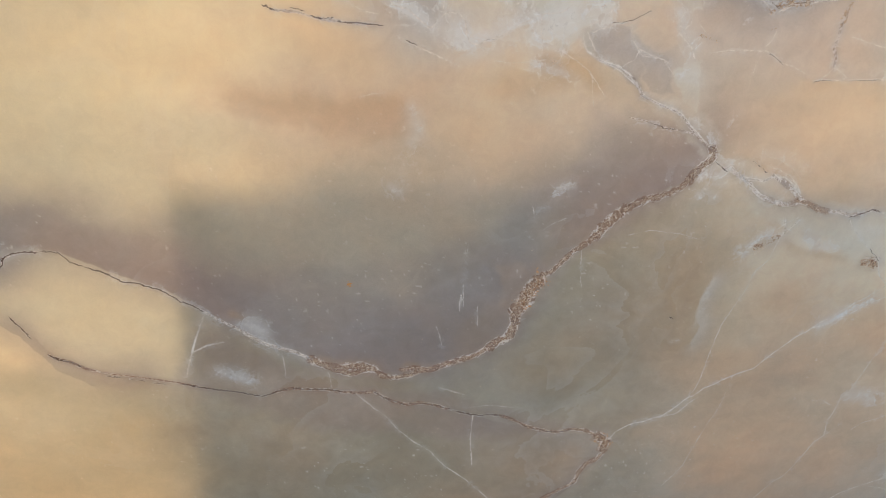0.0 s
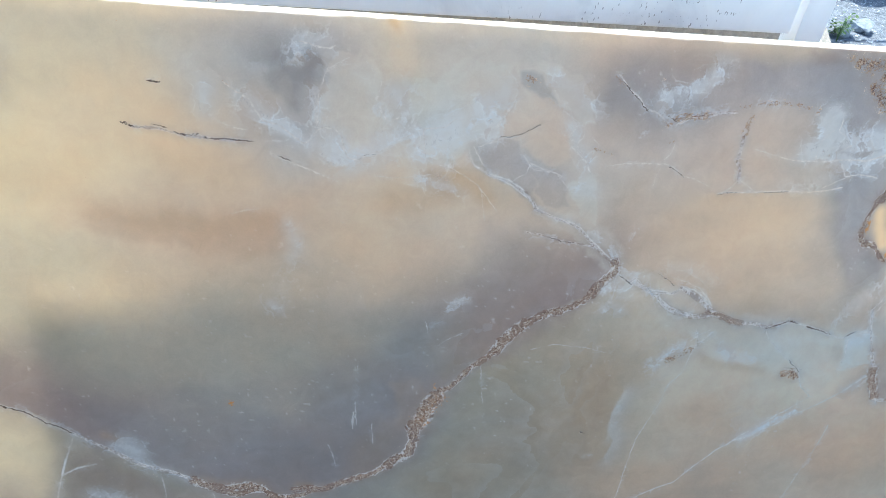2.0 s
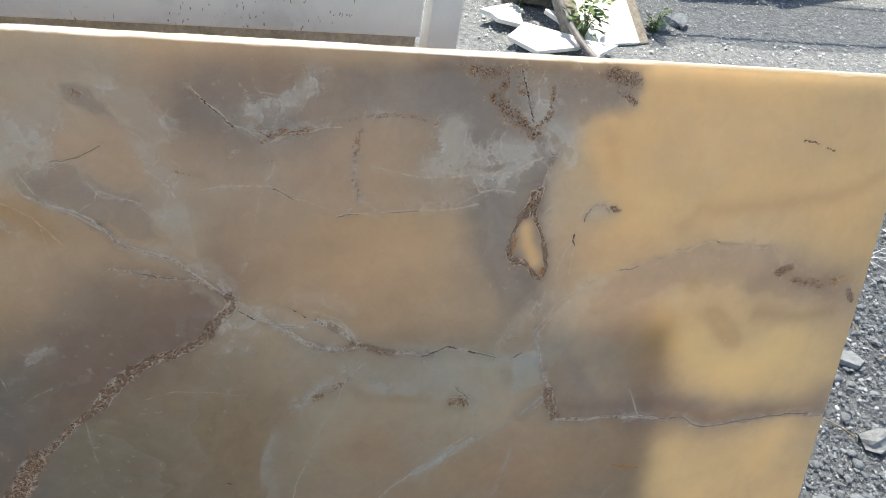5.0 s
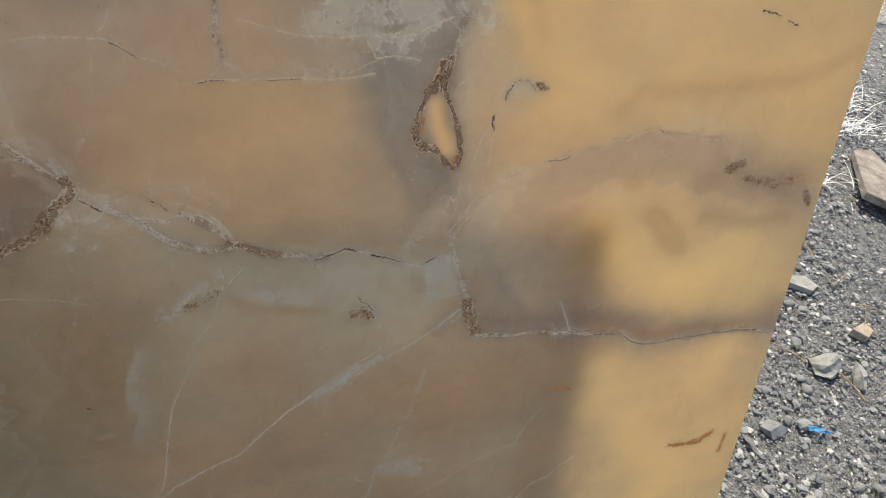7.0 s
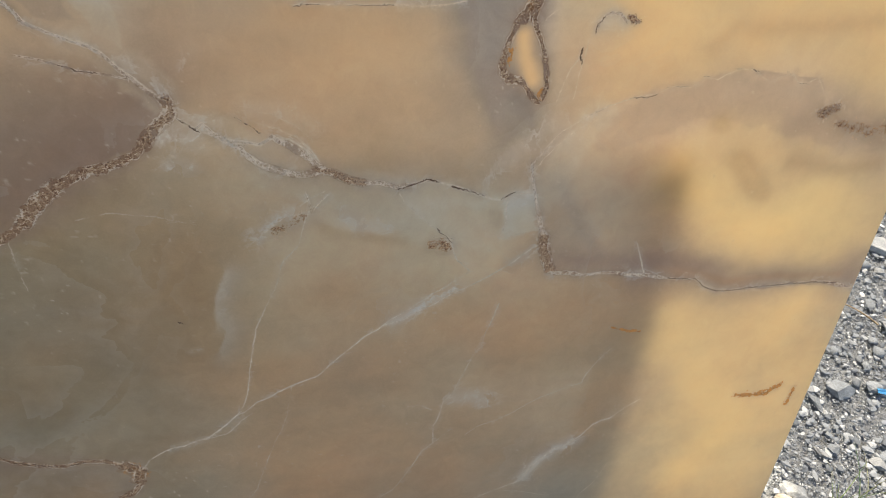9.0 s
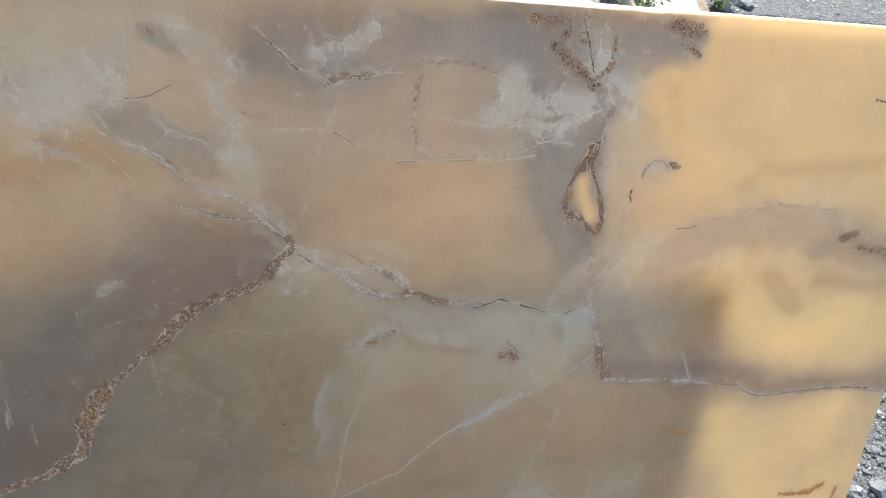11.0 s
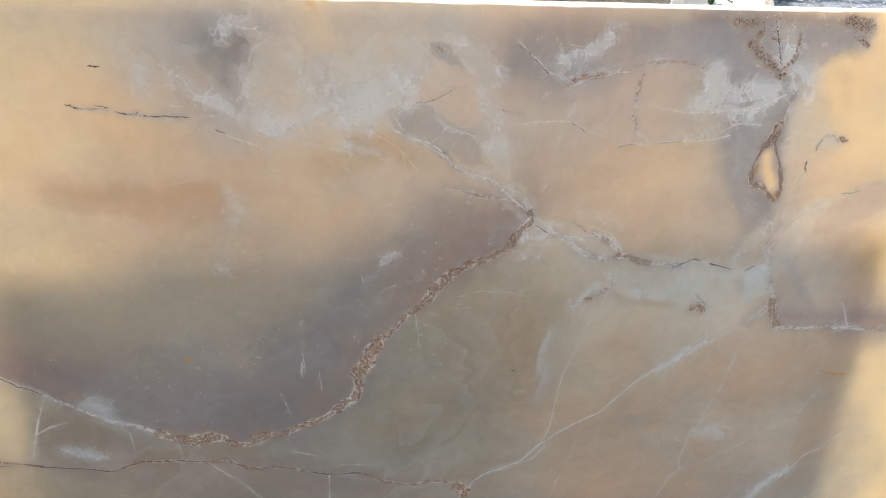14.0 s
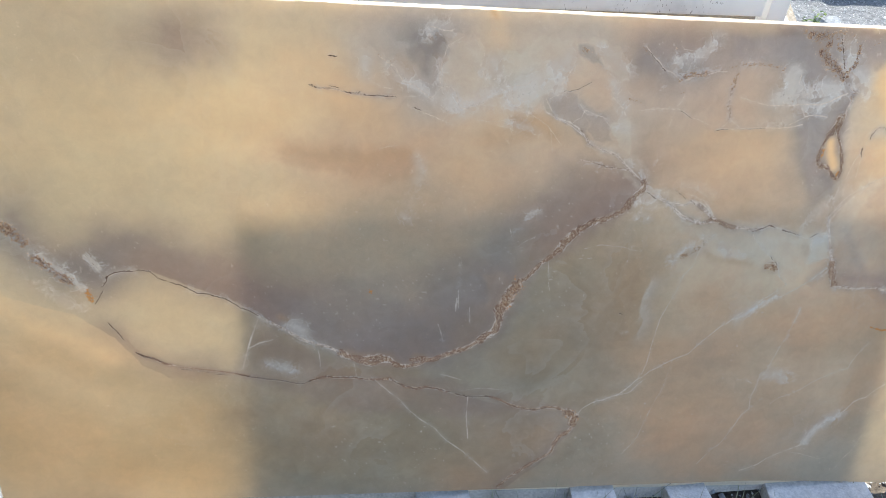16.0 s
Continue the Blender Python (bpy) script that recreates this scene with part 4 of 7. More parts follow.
# further tones
area([(16.1, 35.3), (35.6, 35.7), (52.8, 35.4), (64.7, 35.2), (64.3, 30.3), (53.4, 28.6), (50.6, 22.9), (48.4, 16.9), (46.9, 4.3), (45.3, -3.2), (39.9, 8.1), (35.4, 22.6), (30.1, 29.4), (18.0, 29.4)], 1.6, ASH, 0.75, 0.12)
tone([(-0.0, 29.0), (8.3, 29.4), (15.7, 30.4)], 4.6, ASH, 0.55, 0.15)
tone([(5.6, -11.5), (18.0, -15.4), (31.2, -20.2), (45.1, -25.2)], 9.2, LIGHT, 0.6, 0.3)
tone([(5.2, 5.8), (17.8, 5.3), (29.3, 7.2)], 6.9, PEACH, 0.35, 0.6)
tone([(-24.1, 29.1), (-16.2, 25.2), (-9.8, 20.1), (-13.8, 16.1)], 6.2, GREYED, 0.45, 0.25)
tone([(-24.1, 18.8), (-19.0, 17.7), (-12.7, 15.0)], 3.1, ASH, 0.6, 0.15)
tone([(21.1, -26.6), (40.9, -44.0), (62.3, -61.4)], 10.3, LIGHT, 0.55, 0.3)
tone([(43.2, -17.6), (61.6, -37.9)], 8.7, LIGHT, 0.4, 0.3)
tone([(-95.7, -64.2), (-74.4, -70.9), (-47.3, -72.9), (-28.7, -70.6)], 15.9, LODEN, 0.75, 0.06)
tone([(-90.5, -41.7), (-79.7, -45.3)], 6.0, LODEN, 0.5, 0.06)
tone([(-152.5, -54.1), (-147.8, -64.0), (-132.8, -68.4), (-113.9, -68.1)], 17.9, OCHRE, 0.7, 0.25)
tone([(-143.6, -36.4), (-134.7, -42.7), (-127.9, -49.2)], 5.5, OCHRE, 0.6, 0.3)
tone([(-146.3, -54.5), (-139.3, -67.9)], 5.9, TAN, 0.5, 0.35)
tone([(-149.3, -27.5), (-143.0, -32.7), (-133.9, -36.8), (-127.2, -43.1)], 4.0, AMBER, 0.7, 0.7)
tone([(-148.1, -42.1), (-134.4, -50.4), (-122.1, -55.9)], 5.6, HONEY, 0.5, 0.6)
area([(-87.6, 8.6), (-83.3, 9.5), (-78.4, 7.6), (-73.4, 8.7), (-68.4, 7.0), (-63.3, 8.7), (-58.2, 9.3), (-54.9, 5.7), (-56.1, 1.7), (-62.0, 0.4), (-68.4, 1.1), (-73.5, 3.1), (-81.0, 3.8), (-85.9, 5.7)], 1.2, UMBER, 0.38, 0.45)
tone([(-83.3, 7.9), (-76.6, 6.6)], 1.1, UMBER, 0.4, 0.5)
tone([(19.1, -17.6), (21.7, -19.6), (26.3, -20.8), (33.2, -21.7)], 1.2, RUSTY, 0.3, 0.3)
tone([(37.3, -22.9), (39.6, -23.6)], 1.5, RUSTY, 0.4, 0.25)
tone([(13.7, -19.7), (16.5, -18.4)], 1.2, RUSTY, 0.35, 0.25)
tone([(89.0, -9.3), (92.0, -11.6), (94.7, -14.0)], 1.3, AMBER, 0.75, 0.7)
tone([(92.9, -12.6), (95.2, -14.3)], 0.8, RUSTY, 0.5, 0.5)
area([(32.2, -14.0), (39.7, -13.8), (46.1, -15.0), (48.6, -17.0), (48.7, -21.0), (46.5, -26.6), (44.5, -27.8), (41.6, -25.2), (40.6, -22.4), (38.0, -19.7), (35.2, -17.4)], 0.6, GREYED, 0.55, 0.2)
area([(49.0, -14.9), (50.6, -14.2), (53.5, -14.0), (55.1, -20.3), (51.5, -21.1), (49.0, -21.8), (49.2, -18.5)], 0.5, MISTY, 0.7, 0.25)
tone([(47.2, -17.0), (47.9, -19.0)], 1.4, TAN, 0.45, 0.3)
bank([(5.4, -26.8), (4.6, -28.7), (4.0, -31.2), (3.6, -33.2), (3.8, -35.3), (3.9, -36.6)], 1.2, MISTY, 0.4, 0.25, 1)
bank([(5.6, -34.4), (5.1, -36.7), (4.7, -39.2), (4.1, -41.9)], 0.9, MISTY, 0.35, 0.25, 1)
bank([(5.4, -26.1), (4.3, -28.3), (3.8, -31.0), (3.4, -33.8), (3.9, -35.7)], 1.3, MISTY, 0.3, 0.25, 1)
bank([(72.3, 3.7), (76.1, 3.9), (78.0, 5.5), (81.3, 5.9), (86.0, 6.8), (89.8, 4.8), (93.3, 6.4), (96.6, 4.9), (98.8, 5.6), (100.3, 3.6), (103.4, 0.5), (108.5, -2.1), (111.7, -2.8), (118.5, -2.0)], 2.9, ROSE, 0.6, 0.45, -1)
bank([(101.1, 1.7), (103.5, 0.1), (108.6, -2.4), (111.8, -3.0), (118.7, -2.4)], 1.7, UMBER, 0.6, 0.25, -1)
tone([(23.0, -30.7), (30.4, -40.2), (42.1, -41.5), (55.2, -47.9)], 6.6, TAUPE, 0.5, 0.22)
tone([(19.3, -46.0), (30.9, -57.8), (23.0, -67.7)], 5.9, TAUPE, 0.5, 0.2)
tone([(-4.9, -45.3), (-1.0, -55.4), (-6.3, -72.0)], 10.4, LODEN, 0.7, 0.06)
tone([(-18.0, -31.2), (-13.6, -39.8), (-20.0, -50.0)], 8.9, LODEN, 0.7, 0.06)
tone([(37.3, -61.6), (48.9, -69.4), (57.8, -66.4)], 3.7, TAN, 0.5, 0.25)
tone([(23.0, -49.0), (36.8, -52.1)], 1.6, UMBER, 0.4, 0.25)
tone([(-9.2, 6.3), (-17.8, 8.7), (-26.2, 5.8), (-32.4, 1.6)], 4.8, PEACH, 0.5, 0.5)
tone([(47.4, -26.1), (56.0, -38.1), (65.9, -34.2)], 6.8, LIGHT, 0.45, 0.3)
tone([(60.1, -14.5), (66.3, -20.8)], 4.2, LIGHT, 0.4, 0.3)
tone([(35.5, 36.3), (39.3, 33.9), (42.7, 29.0), (46.1, 26.9)], 2.1, UMBER, 0.45, 0.15)
tone([(57.8, 36.3), (62.7, 35.7), (62.3, 33.3)], 1.8, UMBER, 0.4, 0.15)
tone([(103.3, -0.6), (109.4, -2.8), (113.3, -3.6)], 1.5, UMBER, 0.5, 0.2)
tone([(57.4, 25.4), (59.5, 21.5), (62.4, 16.5)], 1.9, AMBER, 0.6, 0.85)
tone([(33.0, 25.4), (34.6, 21.6), (32.4, 20.1)], 1.9, MISTY, 0.5, 0.25)
tone([(-27.3, -9.0), (-35.0, -17.0), (-42.0, -26.6), (-52.4, -34.9), (-64.6, -37.7)], 7.1, SLATE, 0.45, 0.05)
tone([(79.4, -11.1), (87.1, -18.6), (99.5, -21.3), (109.4, -16.1)], 5.8, SUNNY, 0.7, 1)
tone([(85.1, -43.4), (94.7, -55.5), (105.8, -69.3), (99.7, -81.8)], 7.0, SUNNY, 0.6, 1)
tone([(109.6, -48.6), (112.1, -37.9)], 5.3, SUNNY, 0.4, 1)
tone([(89.0, -9.3), (92.0, -11.6), (94.7, -14.0)], 1.5, AMBER, 0.7, 0.75)
tone([(83.0, -2.3), (83.9, -2.7)], 0.8, AMBER, 0.6, 0.6)
tone([(99.2, -8.5), (109.2, -10.2), (117.3, -9.3)], 1.8, UMBER, 0.5, 0.3)
tone([(57.8, -12.5), (61.1, -17.5), (66.2, -25.1), (63.5, -27.1)], 2.1, ASH, 0.5, 0.2)
tone([(78.9, -29.1), (87.3, -30.6), (93.9, -32.7), (106.0, -32.1), (119.1, -32.6)], 1.2, UMBER, 0.6, 0.12)
tone([(60.2, -25.8), (69.7, -27.0), (80.6, -27.1), (92.9, -29.6)], 2.3, MAUVE, 0.5, 0.12)
tone([(30.5, -44.5), (42.0, -37.9), (56.2, -41.4), (65.0, -35.6)], 8.3, TAUPE, 0.5, 0.22)
tone([(25.0, -57.2), (38.2, -63.0), (53.6, -60.4)], 7.6, TAUPE, 0.5, 0.2)
tone([(20.6, -42.5), (32.9, -49.9), (24.8, -51.8)], 3.0, UMBER, 0.3, 0.2)
area([(-49.9, 31.2), (-48.8, 33.0), (-43.7, 32.6), (-41.4, 29.8), (-42.3, 26.3), (-40.3, 23.7), (-42.2, 21.5), (-45.9, 19.1), (-47.2, 21.2), (-49.0, 22.6), (-51.1, 23.1)], 0.2, MISTY, 0.38, 0.25)
area([(-38.8, 30.5), (-33.9, 29.8), (-29.1, 34.0), (-21.4, 32.6), (-21.0, 26.9), (-23.9, 22.8), (-28.9, 20.2), (-30.5, 16.7), (-34.2, 18.0), (-34.8, 22.6), (-36.9, 24.8), (-37.5, 28.4)], 0.2, MISTY, 0.42, 0.25)
area([(-20.7, 32.3), (-16.2, 33.3), (-9.3, 31.9), (-6.6, 25.2), (-9.7, 24.5), (-13.0, 26.8), (-16.9, 29.0)], 0.2, MISTY, 0.5, 0.2)
area([(-10.1, 14.3), (-6.0, 15.9), (-5.0, 7.6), (-8.1, 8.5)], 0.2, MISTY, 0.45, 0.2)
area([(-40.8, 37.7), (-36.4, 37.9), (-36.3, 32.6), (-37.4, 30.5), (-39.9, 30.9), (-41.2, 34.0)], 0.3, PEACH, 0.4, 0.5)
area([(-25.9, 22.0), (-21.4, 26.5), (-19.5, 25.3), (-15.9, 23.8), (-19.0, 22.3), (-23.2, 21.5)], 0.2, PEACH, 0.35, 0.5)
area([(-17.8, 22.7), (-11.2, 22.6), (-8.7, 19.9), (-11.8, 17.2), (-17.0, 18.4), (-19.0, 20.7)], 0.2, PEACH, 0.4, 0.5)
area([(-29.8, 19.3), (-27.8, 20.0), (-26.2, 17.0), (-29.8, 17.0)], 0.2, PEACH, 0.4, 0.5)
area([(-26.6, 20.2), (-23.9, 21.6), (-19.7, 21.8), (-18.5, 19.1), (-17.0, 16.8), (-15.6, 11.2), (-20.0, 14.1), (-24.3, 16.3)], 0.2, ASH, 0.45, 0.2)
area([(-17.0, 16.8), (-13.3, 16.8), (-10.9, 15.6), (-9.5, 10.2), (-13.1, 9.9), (-15.6, 12.8)], 0.2, ASH, 0.4, 0.2)
area([(-19.6, 32.3), (-18.0, 32.3), (-15.7, 30.1), (-13.7, 27.5), (-16.5, 28.7), (-19.2, 30.5)], 0.5, SLATE, 0.5, 0.1)
area([(-87.5, -25.3), (-66.0, -22.1), (-45.9, -18.7), (-32.9, -19.6), (-26.3, -25.2), (-33.3, -38.1), (-42.7, -42.7), (-59.0, -48.0), (-73.9, -43.5), (-85.8, -33.0)], 3.8, MAUVE, 0.32, 0.2)
area([(-95.1, -34.6), (-72.2, -47.9), (-59.2, -50.3), (-43.2, -53.1), (-18.8, -62.0), (-43.7, -63.8), (-73.7, -59.7), (-99.9, -48.8)], 2.0, MAUVE, 0.4, 0.2)
area([(-38.5, -23.0), (-34.1, -22.1), (-31.9, -26.1), (-33.3, -35.3), (-37.7, -32.2)], 1.0, UMBER, 0.35, 0.3)
area([(-150.5, -34.6), (-127.3, -44.6), (-102.0, -53.9), (-101.2, -85.4), (-158.1, -80.4)], 8.9, OCHRE, 0.42, 0.6)
area([(-28.8, -27.2), (-17.8, -12.5), (-2.3, -4.7), (8.8, -22.7), (3.3, -54.9), (-17.6, -63.3), (-34.7, -61.0)], 5.6, LODEN, 0.2, 0.2)
area([(-22.9, 6.7), (-8.5, 6.4), (-2.0, 0.3), (-5.7, -9.1), (-20.0, -17.9), (-28.1, -23.3)], 3.3, MAUVE, 0.42, 0.1)
area([(-7.2, -48.8), (14.8, -36.2), (51.3, -37.5), (68.3, -63.6), (58.3, -82.5), (14.5, -87.1), (-6.3, -70.2)], 9.4, GREYED, 0.25, 0.3)
area([(61.4, -1.6), (71.9, 3.8), (77.3, 4.8), (83.3, 6.7), (87.9, 4.9), (90.9, 4.8), (93.5, 6.3), (95.5, 4.9), (98.3, 6.0), (101.9, 1.1), (110.1, -2.2), (118.0, -1.9), (120.2, -5.1), (108.9, -6.1), (94.2, -4.0), (78.9, -0.8), (71.8, -4.7), (63.3, -7.0)], 0.7, MAUVE, 0.26, 0.35)
tone([(87.5, -7.7), (90.3, -10.7), (94.4, -13.8)], 2.3, OCHRE, 0.55, 0.5)
tone([(82.3, -2.1), (83.7, -2.6)], 1.8, OCHRE, 0.35, 0.5)
tone([(98.9, -8.9), (108.1, -10.6), (115.0, -10.2)], 2.9, OCHRE, 0.3, 0.5)
tone([(102.5, 0.4), (103.8, 0.6)], 1.4, UMBER, 0.55, 0.3)
tone([(106.9, -2.7), (111.3, -3.6), (115.3, -3.6)], 2.4, UMBER, 0.45, 0.3)
area([(-2.7, -0.1), (6.5, -0.8), (12.5, -4.7), (23.0, -8.9), (43.1, -12.1), (52.3, -13.3), (52.9, -17.2), (39.9, -15.7), (35.0, -22.3), (26.2, -16.1), (16.6, -13.9), (6.4, -9.4), (-0.0, -4.5)], 0.9, MISTY, 0.3, 0.25)
area([(52.1, -15.2), (55.0, -6.8), (58.4, -0.7), (61.4, 2.7), (64.7, 0.2), (60.7, -7.8), (56.7, -17.3)], 0.8, MISTY, 0.35, 0.25)
area([(-12.7, 9.1), (-9.2, 9.2), (-2.4, 6.8), (1.9, 0.7), (-2.2, -0.8), (-8.8, 4.7), (-13.1, 7.2)], 0.6, MISTY, 0.28, 0.25)
area([(15.8, -15.7), (21.4, -13.2), (23.0, -15.1), (18.0, -20.4), (11.4, -24.8), (10.0, -21.8)], 0.8, GREYED, 0.3, 0.25)
# veins
vein([(-93.7, -31.8), (-90.4, -34.1), (-87.9, -35.5), (-85.6, -37.2)], 0.28, CRUST, 0.8)
vein([(-85.6, -37.2), (-82.2, -39.5), (-79.5, -40.4), (-76.8, -41.3), (-73.6, -43.2)], 0.39, CRUST, 0.9)
vein([(-73.6, -43.2), (-71.3, -44.5), (-68.5, -45.4), (-66.4, -45.0), (-63.9, -44.8), (-61.4, -45.7)], 0.92, CRUST, 1)
vein([(-68.5, -45.9), (-66.3, -46.8), (-63.9, -46.1), (-61.4, -45.6)], 0.69, CRUST, 1)
vein([(-61.4, -45.6), (-59.9, -47.3), (-57.7, -47.9), (-54.1, -47.4), (-52.4, -46.3), (-49.8, -46.1)], 0.59, CRUST, 1)
vein([(-55.9, -46.0), (-53.5, -45.6), (-51.3, -46.0)], 0.47, CRUST, 1)
vein([(-49.8, -46.1), (-46.9, -44.9), (-44.0, -43.9), (-41.1, -42.9), (-38.6, -41.2)], 0.71, CRUST, 1)
vein([(-38.6, -41.2), (-36.9, -39.8), (-34.8, -38.9), (-33.9, -36.1), (-33.8, -33.2)], 1.06, CRUST, 1)
vein([(-33.8, -33.2), (-32.7, -30.6), (-31.4, -28.0)], 1.27, CRUST, 1)
vein([(-33.9, -32.8), (-32.0, -30.7), (-31.4, -28.1), (-29.9, -26.3)], 1.49, CRUST, 1)
vein([(-30.8, -27.5), (-29.1, -25.0)], 0.74, CRUST, 1)
vein([(-29.1, -25.0), (-27.4, -24.1), (-25.7, -22.1), (-23.8, -20.0), (-21.8, -18.5), (-19.9, -16.8)], 0.55, CRUST, 1)
vein([(-19.9, -16.8), (-18.4, -14.6), (-16.8, -13.0), (-15.1, -11.5)], 1.16, CRUST, 1)
vein([(-15.1, -11.5), (-13.1, -10.3), (-10.9, -9.3), (-8.7, -8.8)], 0.80, CRUST, 1)
vein([(-8.7, -8.8), (-6.2, -7.8), (-4.8, -7.0), (-3.5, -5.5)], 0.62, CRUST, 1)
vein([(-3.5, -5.5), (-2.2, -3.5), (-0.9, -2.3), (0.1, -1.2), (-0.2, 0.5)], 0.88, CRUST, 1)
vein([(-32.5, -31.3), (-31.4, -28.8), (-29.9, -26.5)], 1.10, RUST, 0.9)
vein([(-0.2, 0.2), (-2.6, 2.1), (-4.1, 3.6), (-5.3, 4.4)], 0.30, CRUST, 0.9)
vein([(-5.3, 4.4), (-7.0, 6.4), (-8.4, 7.3), (-10.3, 7.9), (-12.5, 8.8), (-15.2, 9.9)], 0.22, CRUST, 0.9)
vein([(-15.2, 9.9), (-16.1, 11.2), (-17.4, 12.8), (-19.0, 13.9)], 0.28, CRUST, 0.9)
vein([(-19.0, 13.9), (-20.3, 14.7), (-22.1, 15.2), (-23.9, 15.8)], 0.20, CRUST, 0.7)
vein([(-0.2, 0.5), (-2.9, 2.7), (-5.3, 4.8), (-7.0, 6.6), (-8.6, 7.6), (-10.6, 8.2), (-12.7, 9.0), (-15.4, 10.2), (-16.6, 11.9), (-18.4, 13.7), (-20.5, 15.0), (-22.6, 15.5), (-24.6, 16.3), (-26.1, 17.1), (-27.1, 18.6), (-27.3, 19.9)], 0.16, PALE, 0.9)
vein([(-16.7, 6.0), (-14.0, 5.5), (-11.8, 4.9), (-10.2, 4.3), (-6.9, 3.9), (-4.6, 3.4)], 0.18, CRUST, 0.8)
vein([(-12.2, 5.0), (-10.2, 4.3), (-8.2, 4.1)], 0.09, DARK, 0.8)
vein([(-31.1, 17.2), (-28.1, 15.7), (-25.6, 14.0), (-23.6, 11.6), (-22.0, 9.6)], 0.10, PALE, 0.9)
vein([(-24.9, 13.0), (-24.3, 10.0), (-23.9, 8.1)], 0.08, PALE, 0.7)
vein([(1.1, -2.0), (2.3, -2.8), (3.4, -3.6)], 0.10, DARK, 0.8)
vein([(0.7, -1.7), (1.9, -2.4), (3.8, -3.7), (5.5, -4.0)], 0.18, PALE, 0.8)
vein([(3.3, -3.2), (4.0, -2.5), (5.1, -3.5)], 0.31, CRUST, 0.7)
vein([(5.1, -3.8), (7.4, -5.3), (8.9, -6.1), (9.9, -7.4)], 0.39, CRUST, 0.9)
vein([(9.9, -7.4), (11.8, -8.7), (14.6, -9.7), (16.8, -10.2), (19.2, -9.9)], 0.49, CRUST, 0.95)
vein([(7.4, -5.1), (9.7, -5.2), (11.5, -5.5), (13.2, -4.5)], 0.32, CRUST, 0.7)
vein([(13.2, -4.5), (15.0, -5.4), (16.7, -6.5), (18.3, -7.8), (19.9, -9.1)], 0.48, CRUST, 0.95)
vein([(7.3, -4.8), (9.7, -5.1), (11.5, -5.6), (13.1, -4.3), (15.3, -4.7), (17.1, -5.8), (18.9, -7.6)], 0.15, PALE, 0.9)
vein([(8.5, -1.7), (9.9, -2.6), (11.4, -3.7)], 0.08, DARK, 0.7)
vein([(11.3, -2.4), (13.9, -3.2), (16.5, -4.4), (18.4, -6.3), (19.5, -7.9)], 0.13, PALE, 0.8)
vein([(9.5, -0.6), (12.8, -1.0), (16.2, -2.6), (18.5, -4.8)], 0.12, PALE, 0.7)
vein([(19.1, -9.4), (21.6, -9.9), (23.6, -11.0), (26.1, -11.6)], 0.57, CRUST, 1)
vein([(26.1, -11.6), (28.6, -11.6), (31.2, -12.4), (32.8, -12.1)], 0.38, CRUST, 0.95)
vein([(32.8, -12.1), (34.3, -11.7), (35.6, -11.3), (37.4, -11.6)], 0.25, CRUST, 0.9)
vein([(31.5, -12.7), (32.8, -12.3), (34.3, -11.7), (35.6, -11.1), (37.2, -11.6)], 0.11, DARK, 1)
vein([(39.8, -12.4), (41.5, -12.9), (42.8, -13.4), (44.7, -14.1)], 0.13, DARK, 1)
vein([(39.4, -12.2), (42.1, -13.1), (44.7, -14.1)], 0.26, CRUST, 0.8)
vein([(37.4, -11.6), (40.8, -12.6), (44.7, -14.2), (47.1, -14.9), (49.1, -14.6)], 0.16, PALE, 0.9)
vein([(48.1, -14.7), (49.0, -14.1), (49.8, -13.6)], 0.12, DARK, 0.9)
vein([(49.7, -13.3), (51.3, -13.2), (53.0, -13.7)], 0.12, PALE, 0.8)
vein([(52.1, -8.6), (52.4, -10.9), (53.0, -12.8), (53.7, -15.2), (54.6, -17.7)], 0.25, CRUST, 0.9)
vein([(54.6, -17.7), (55.4, -19.8), (56.3, -21.9)], 0.40, CRUST, 0.95)
vein([(56.3, -21.9), (56.6, -24.0), (57.4, -26.2), (58.3, -28.1)], 0.96, CRUST, 1)
vein([(59.2, -29.1), (61.2, -29.1), (63.4, -29.4)], 0.43, CRUST, 0.95)
vein([(63.4, -29.4), (65.0, -29.9), (68.1, -29.5), (71.4, -29.6)], 0.29, CRUST, 0.9)
vein([(71.4, -29.7), (73.7, -30.3), (77.1, -30.4), (80.6, -31.2)], 0.38, CRUST, 0.95)
vein([(80.6, -31.2), (84.2, -31.7), (87.7, -31.9), (90.0, -33.7), (92.8, -34.9)], 0.20, CRUST, 0.9)
vein([(81.8, -31.4), (84.8, -31.7), (87.7, -31.9), (90.0, -33.7), (92.8, -34.9), (95.8, -35.0), (99.4, -34.6), (104.3, -34.4), (109.3, -34.1), (114.5, -34.1), (119.3, -34.6)], 0.09, DARK, 0.9)
vein([(92.8, -34.9), (95.8, -34.8), (99.4, -34.5), (104.3, -34.2), (109.2, -34.0), (114.4, -34.0)], 0.19, CRUST, 0.9)
vein([(114.4, -34.0), (118.6, -34.5), (123.2, -35.8)], 0.35, CRUST, 0.9)
vein([(51.9, -9.1), (53.2, -7.3), (54.7, -5.0), (56.2, -3.3), (58.2, -2.0), (60.2, -0.7), (62.7, 0.6), (65.3, 1.5), (67.9, 2.4)], 0.09, PALE, 0.9)
vein([(52.1, -8.6), (53.2, -7.3), (54.7, -5.0), (56.2, -3.4)], 0.12, CRUST, 0.6)
vein([(59.4, -1.2), (61.1, -0.3), (62.4, 0.3)], 0.12, CRUST, 0.5)
vein([(52.2, -10.9), (53.8, -7.9), (55.7, -5.7), (57.6, -3.7), (59.7, -2.4)], 0.08, PALE, 0.8)
